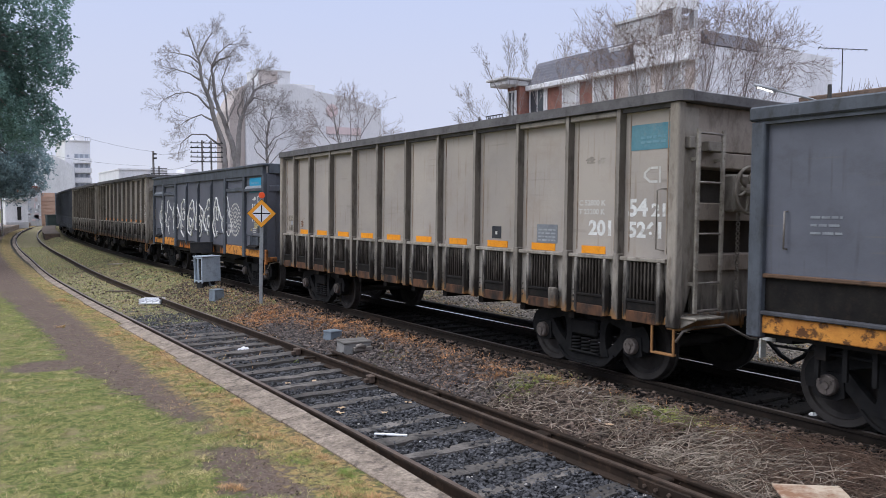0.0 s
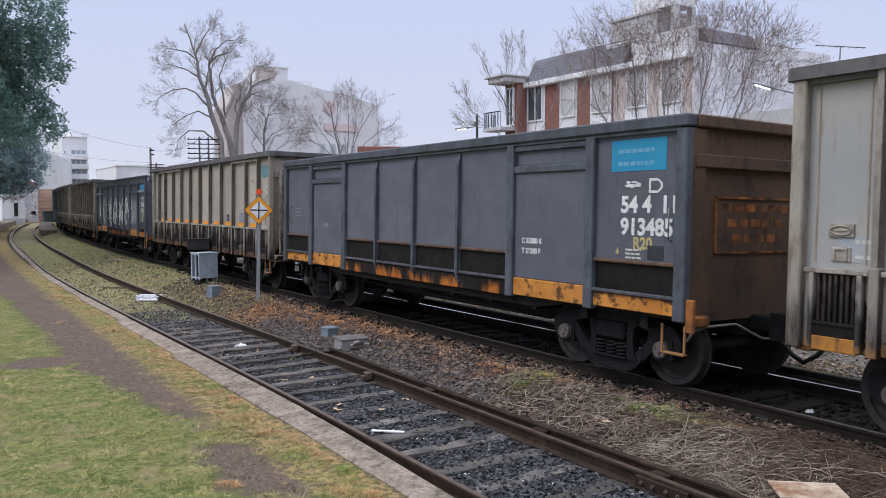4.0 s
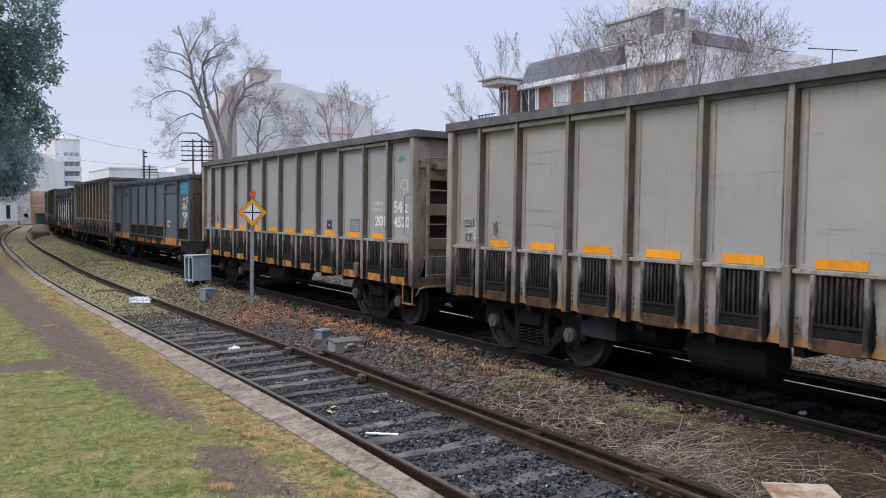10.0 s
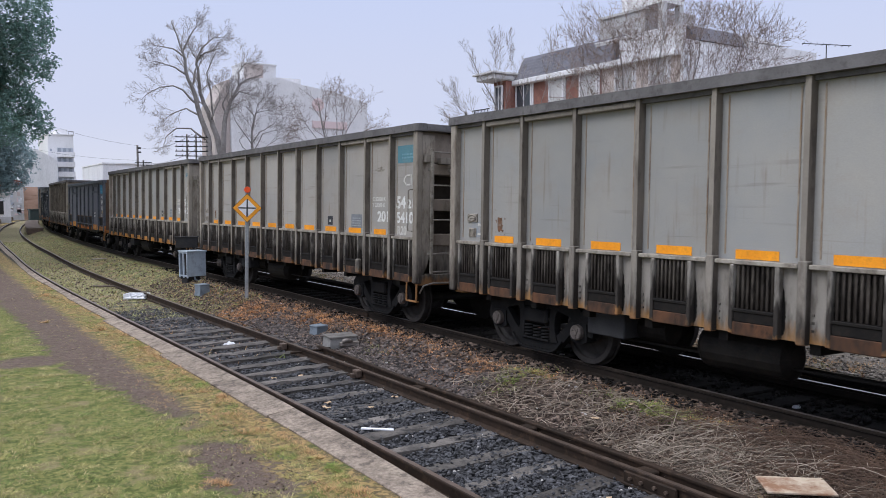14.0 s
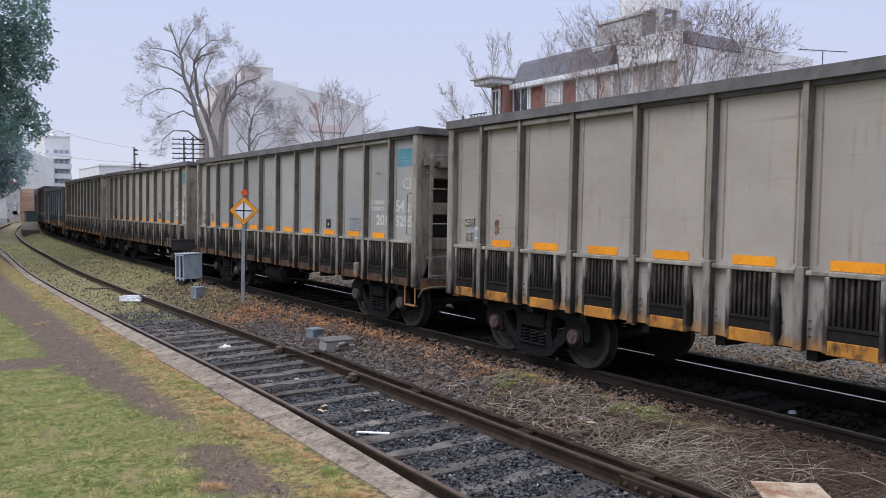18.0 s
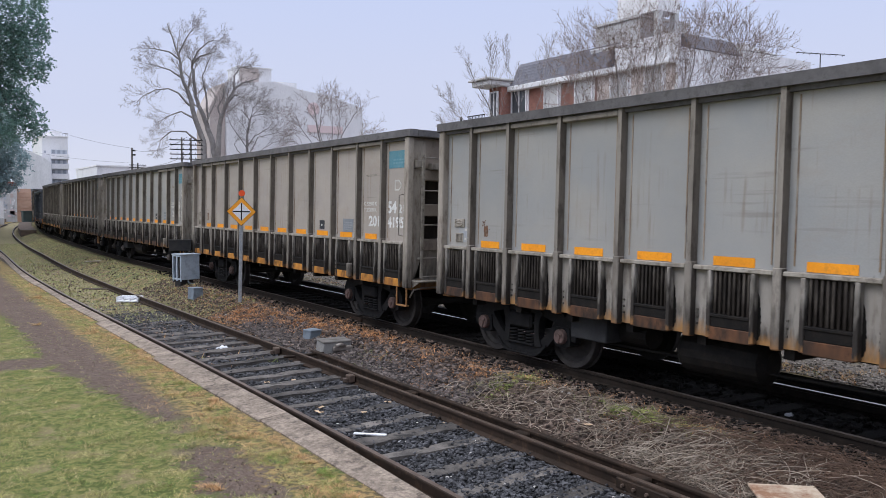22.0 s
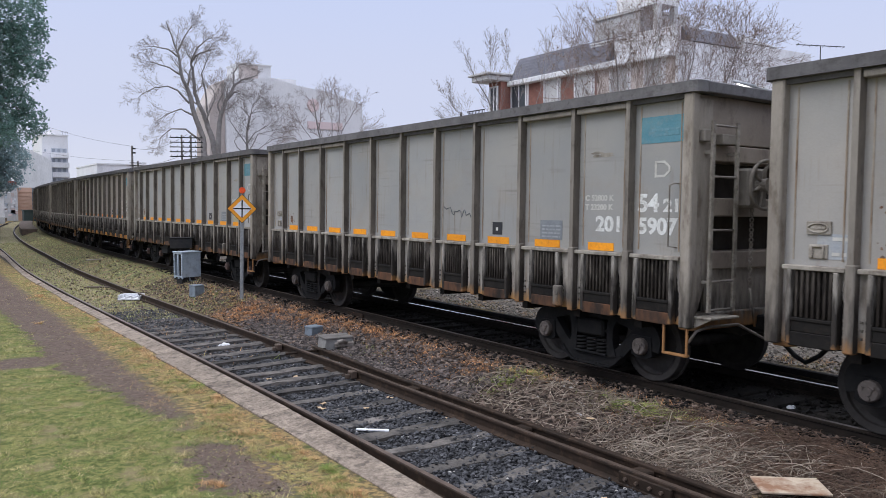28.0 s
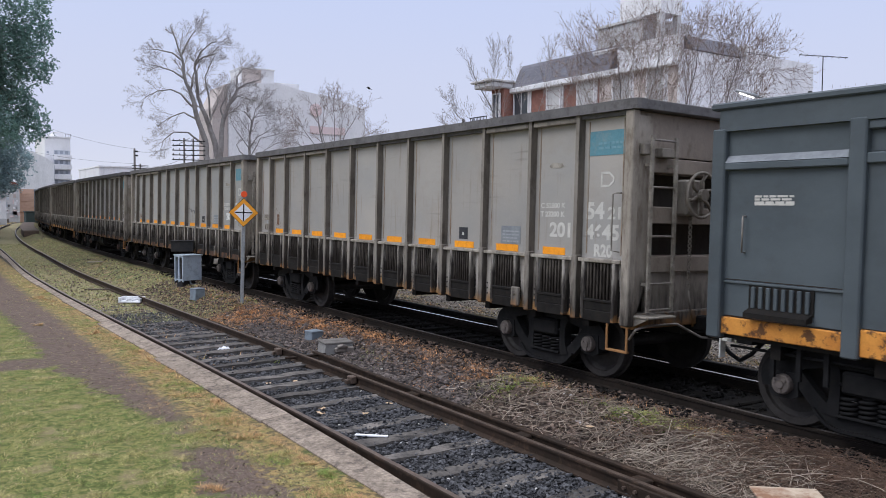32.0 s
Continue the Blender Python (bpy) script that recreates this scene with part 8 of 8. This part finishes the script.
def leafy_tree(at, clumps, seed, label, leaf, size, per, trunk_h, turn=0.0):
    """clumps: (x, y, z, radius) of hanging sprays of leaves."""
    rnd = random.Random(seed)
    t = thing("evergreen_tree", at, label, "tree", "leafy trees", turn=turn)
    tr = [Vector((0, 0, 0)), Vector((0.1, 0, trunk_h * 0.4)), Vector((-0.1, 0.1, trunk_h * 0.8)), Vector((0.2, 0, trunk_h))]
    part("trunk", Geo().tube(tr, 0.42, 10, 0.2), M_BARK, t)
    verts, faces = [], []
    for cx, cy, cz, cr in clumps:
        c = Vector((cx, cy, cz))
        o = tr[2].lerp(tr[3], rnd.random())
        mid = o.lerp(c, 0.5) + Vector((0, 0, 0.6))
        part("limb", Geo().tube([o, mid, c], 0.09, 5, 0.02), M_BARK, t)
        for k in range(int(per * cr * cr)):
            d = Vector((rnd.gauss(0, 1), rnd.gauss(0, 1), rnd.gauss(0, 0.75)))
            d = d.normalized() * cr * (0.35 + 0.65 * rnd.random() ** 0.5)
            tip = c + d
            tip.z -= 0.35 * rnd.random() * cr
            s = Vector((rnd.gauss(0, 1), rnd.gauss(0, 1), -0.9 + rnd.gauss(0, 0.4))).normalized()
            for j in range(7):
                p = tip + s * (j * size * 0.42)
                a = Vector((rnd.gauss(0, 1), rnd.gauss(0, 1), rnd.gauss(-0.3, 0.6))).normalized() * size * rnd.uniform(0.7, 1.3)
                b = a.cross(Vector((rnd.gauss(0, 1), rnd.gauss(0, 1), rnd.gauss(0, 1)))).normalized() * size * 0.34
                n = len(verts)
                verts += [p, p + a * 0.5 + b, p + a, p + a * 0.5 - b]
                faces.append((n, n + 1, n + 2, n + 3))
    me = bpy.data.meshes.new("leaves")
    me.from_pydata([tuple(v) for v in verts], [], faces)
    me.materials.append(leaf)
    tagged(part("crown", me, leaf, t, "hanging dull green foliage"), kind="stuff")


rl = random.Random(31)
cl = []
for k in range(84):
    a, e = rl.uniform(0, 2 * math.pi), rl.uniform(-0.35, 1.0)
    rr = 4.4 * math.sqrt(max(0.05, 1 - e * e * 0.8))
    cl.append((rr * math.cos(a) * rl.uniform(0.55, 1.0), rr * math.sin(a) * rl.uniform(0.55, 1.0), 9.6 + e * 4.6, rl.uniform(0.65, 1.3)))
cl += [(4.9, -0.5, 9.4, 1.0), (4.9, 0.2, 11.2, 1.1), (4.6, -1, 12.6, 1.2), (4.3, 0, 7.6, 0.9), (4.9, 0.4, 6.7, 0.9), (3.6, -0.6, 6.4, 0.9), (2.6, -0.6, 7.4, 1.1)]
leafy_tree((0.05, 42.0, -0.3), cl, 32, "large evergreen tree with hanging dark foliage", M_LEAF, 0.125, 300, 10.5)
cl = []
for k in range(40):
    a, e = rl.uniform(0, 2 * math.pi), rl.uniform(-0.8, 1.0)
    rr = 5.4 * math.sqrt(max(0.05, 1 - e * e * 0.8))
    cl.append((rr * math.cos(a) * rl.uniform(0.5, 1.0), rr * math.sin(a) * rl.uniform(0.5, 1.0), 8.0 + e * 4.2, rl.uniform(1.0, 1.8)))
cl += [(4.8, -1, 4.9, 1.1), (3.6, -1, 4.6, 1.2), (5.4, 0, 6.6, 1.2)]
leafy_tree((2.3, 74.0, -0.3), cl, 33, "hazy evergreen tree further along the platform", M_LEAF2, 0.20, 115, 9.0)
# hidden trees added beside the platform, to shade the far end of the line
for tx, ty, sd in ((-7.0, 54.0, 34), (-4.5, 68.0, 35), (-3.5, 84.0, 36), (-2.0, 98.0, 37)):
    cl = []
    for k in range(46):
        a, e = rl.uniform(0, 2 * math.pi), rl.uniform(-0.4, 1.0)
        rr = 5.6 * math.sqrt(max(0.05, 1 - e * e * 0.8))
        cl.append((rr * math.cos(a) * rl.uniform(0.4, 1.0), rr * math.sin(a) * rl.uniform(0.4, 1.0), 10.8 + e * 5.0, rl.uniform(1.4, 2.2)))
    leafy_tree((tx, ty, -0.3), cl, sd, "hidden tall evergreen tree added beside the platform for shade", M_LEAF2 if ty > 60 else M_LEAF, 0.38, 24, 10.5)

# ---- the station end ----
def station():
    h = thing("station_hut", (0, 0, 0), "small white station hut with a dark door", "building")
    part("wall", Geo().box(8.0, 10.6, 116, 120, -0.3, 3.3), M_WHITEWALL, h)
    part("roof", Geo().prism([(7.8, 3.3), (10.9, 3.3), (10.3, 3.75), (8.5, 3.75)], 115.7, 120.3, 1), M_RENDER, h)
    part("door", Geo().box(9.35, 9.8, 115.92, 115.99, 0.8, 2.5), M_DARK, h, "narrow dark window")
    part("base_band", Geo().box(7.98, 10.62, 115.9, 115.99, -0.3, 0.5), M_RENDER, h, "grey base band")
    c = thing("station_canopy", (0, 0, 0), "dark platform canopy with a thin white post", "canopy")
    part("roof", Geo().prism([(1.2, 3.5), (7.6, 3.5), (7.6, 3.75), (1.2, 4.35)], 84, 108, 1), M_SLATEROOF, c)
    for y in (85.5, 95.0):
        part("post", Geo().tube([(5.6, y, -0.3), (5.6, y, 3.5)], 0.08, 8), M_WHITEWALL, c)
    m = thing("mural_wall", (0, 0, 0), "painted wall with pale and dark mural patches", "wall")
    part("wall", Geo().box(11.3, 13.8, 132, 132.4, -0.3, 4.6), M_RENDER, m)
    part("upper_wall", Geo().box(11.3, 13.8, 132.6, 140, 4.6, 5.6), M_BRICK, m, "brick upper wall")
    rnd = random.Random(9)
    for k in range(26):
        x, z = rnd.uniform(11.4, 13.4), rnd.uniform(0.2, 4.0)
        part("mural_patch", Geo().box(x, x + rnd.uniform(0.15, 0.6), 131.9, 131.98, z, z + rnd.uniform(0.2, 0.7)), rnd.choice((M_GLASSPALE, M_HAZEBROWN, M_WHITEWALL, M_SIGNRED_PALE)), m)
    b = thing("orange_shed", (0, 0, 0), "orange-brown slatted shed beyond the platform", "shed")
    part("wall", Geo().box(13.85, 15.8, 133, 138, -0.3, 4.6), M_SHED, b)
    for k in range(7):
        part("slat", Geo().box(13.83, 15.82, 132.9, 132.99, 0.6 + k * 0.55, 0.9 + k * 0.55), M_SHED, b)
    part("side_panel", Geo().box(15.82, 17.2, 133.2, 138, -0.3, 4.6), M_BLUEBOX, b, "blue-grey side")
    s = thing("dark_skip", (0, 0, 0), "dark green skip beside the line", "container")
    part("body", Geo().box(12.8, 15.2, 116, 118, -0.3, 1.35, 0.05), M_SKIP, s)
    part("rim", Geo().box(12.7, 15.3, 115.9, 118.1, 1.35, 1.45), M_SKIP, s)
    car = thing("parked_car", (16.6, 165, -0.1), "pale parked car far along the street", "car", turn=72)
    part("body", Geo().prism([(-1.9, 0.3), (1.9, 0.3), (1.95, 0.75), (1.2, 0.9), (0.6, 1.4), (-0.9, 1.42), (-1.5, 0.95), (-1.95, 0.8)], -0.8, 0.8, 1), M_CABINET, car)
    part("glass", Geo().prism([(1.08, 0.92), (0.56, 1.34), (-0.85, 1.36), (-1.35, 0.95)], -0.81, 0.81, 1), M_GLASSDARK, car)
    for x in (-1.2, 1.2):
        for y in (-0.82, 0.62):
            part("wheel", Geo().lathe([(0, 0), (0, 0.3), (0.2, 0.3), (0.2, 0)], 16, 1, (x, y, 0.3)), M_BLACK, car)
    # low brick platform end between the tracks
    p = thing("platform_end", (0, 0, 0), "low brown brick platform end between the tracks", "platform", kind="structure")
    rows = []
    for k in range(12):
        y = 72 + k * 3
        rows.append((6.68 + bend(y), y))
    g = Geo()
    sweep(g, rows, [(-0.55, -0.5), (-0.55, 0.16), (0.55, 0.16), (0.55, -0.5)], 0.0)
    part("wall", g, M_OLDBRICKPALE, p, "low brown brick wall")
    g = Geo()
    sweep(g, rows, [(-0.6, 0.16), (-0.6, 0.24), (0.6, 0.24), (0.6, 0.16)], 0.0)
    part("coping", g, M_PLATTOP, p, "worn brown paving")
    # the opposite platform edge far along
    rows = [(2.2 + bend(y), y) for y in range(88, 160, 4)]
    g = Geo()
    sweep(g, rows, [(-3.5, -0.5), (-3.5, 0.2), (0.4, 0.2), (0.4, -0.5)], 0.0)
    q = thing("far_platform", (0, 0, 0), "low grey station platform along the siding", "platform", kind="structure")
    part("slab", g, M_KERB, q)


# orange washed out in the colour itself for distance haze
M_SHED = surf("haze_paled_shed_orange", (0.55, 0.37, 0.28), (0.48, 0.31, 0.23), 1, 0.8)
M_SKIP = surf("dark_green_skip", (0.05, 0.075, 0.075), (0.07, 0.09, 0.09), 2, 0.7)
station()


def platform_building():
    """A long unseen building, added beside the platform to keep light off the far train."""
    b = thing("platform_building", (0, 0, 0), "long dark brick building, unseen, added beside the platform to block light", "building")
    part("wall", Geo().box(-13.0, -9.0, 47, 66, -0.3, 4.6), M_OLDBRICK, b)
    part("far_wall", Geo().box(-13.0, -9.0, 66.02, 84, -0.3, 4.6), M_OLDBRICK, b)
    part("roof", Geo().prism([(-13.4, 4.6), (-8.6, 4.6), (-11.0, 6.2)], 46.8, 66, 1), M_SLATEROOF, b)
    part("far_roof", Geo().prism([(-13.4, 4.6), (-8.6, 4.6), (-11.0, 6.2)], 66.02, 84.2, 1), M_SLATEROOF, b)


M_OLDBRICK = surf("old_dark_brick", (0.16, 0.09, 0.07), (0.11, 0.065, 0.052), 2, 0.9, dirt=(0.06, 0.045, 0.04), dirt_scale=5, dirt_amount=0.5)
platform_building()


def brick_shed():
    b = thing("brick_shed", (23.4, 42.4, -0.3), "low brick shed with a red-brown parapet behind the train", "shed", turn=-29)
    part("wall", Geo().box(-1.7, 1.7, 0, 4, 0, 5.7), M_RENDER, b, "pale rendered wall")
    part("parapet", Geo().box(-1.78, 1.78, -0.08, 4.08, 5.7, 6.05, 0.02), M_BRICK, b, "red-brown parapet")
    part("door", Geo().box(-0.5, 0.5, -0.03, 0, 0, 2.1), M_DARK, b, "dark door")


brick_shed()


def motions():
    """The train rolls away along its track, its wheels turning."""
    for w, s0, sets, rolling in TRAIN:
        walk(w, [(float(t), wagon_pose(s0 + run(t))) for t in range(0, 33)])
        if rolling:
            for ws in sets:
                home = ws.location.copy()
                walk(ws, [(k / 6, Matrix.Translation(home) @ Matrix.Rotation(-(run(k / 6) - run(0)) / WHEEL_R, 4, "X")) for k in range(0, 193)])
    # the bird leaves the street lamp
    rows = [(0.0, pose(23.02, 32.70, 6.21, 0, -10, 149)), (31.45, pose(23.02, 32.70, 6.21, 0, -12, 149))]
    for t, x, y, z in ((31.6, 22.28, 33.23, 6.61), (31.7, 21.53, 33.71, 7.05), (31.8, 20.74, 34.20, 7.38), (31.9, 19.99, 34.65, 7.80), (32.0, 19.14, 35.12, 8.20)):
        rows.append((t, pose(x, y, z, 0, -24, 149)))
    walk(bird, rows)
    for s, wing in zip((1, -1), bird_wings):
        beats = ((0.0, 70), (31.45, 70), (31.55, 50), (31.65, -10), (31.72, 55), (31.8, -20), (31.88, 50), (31.96, -10), (32.0, 10))
        walk(wing, [(t, pose(0, 0, 0.01, a * s, 0, 0)) for t, a in beats])


motions()
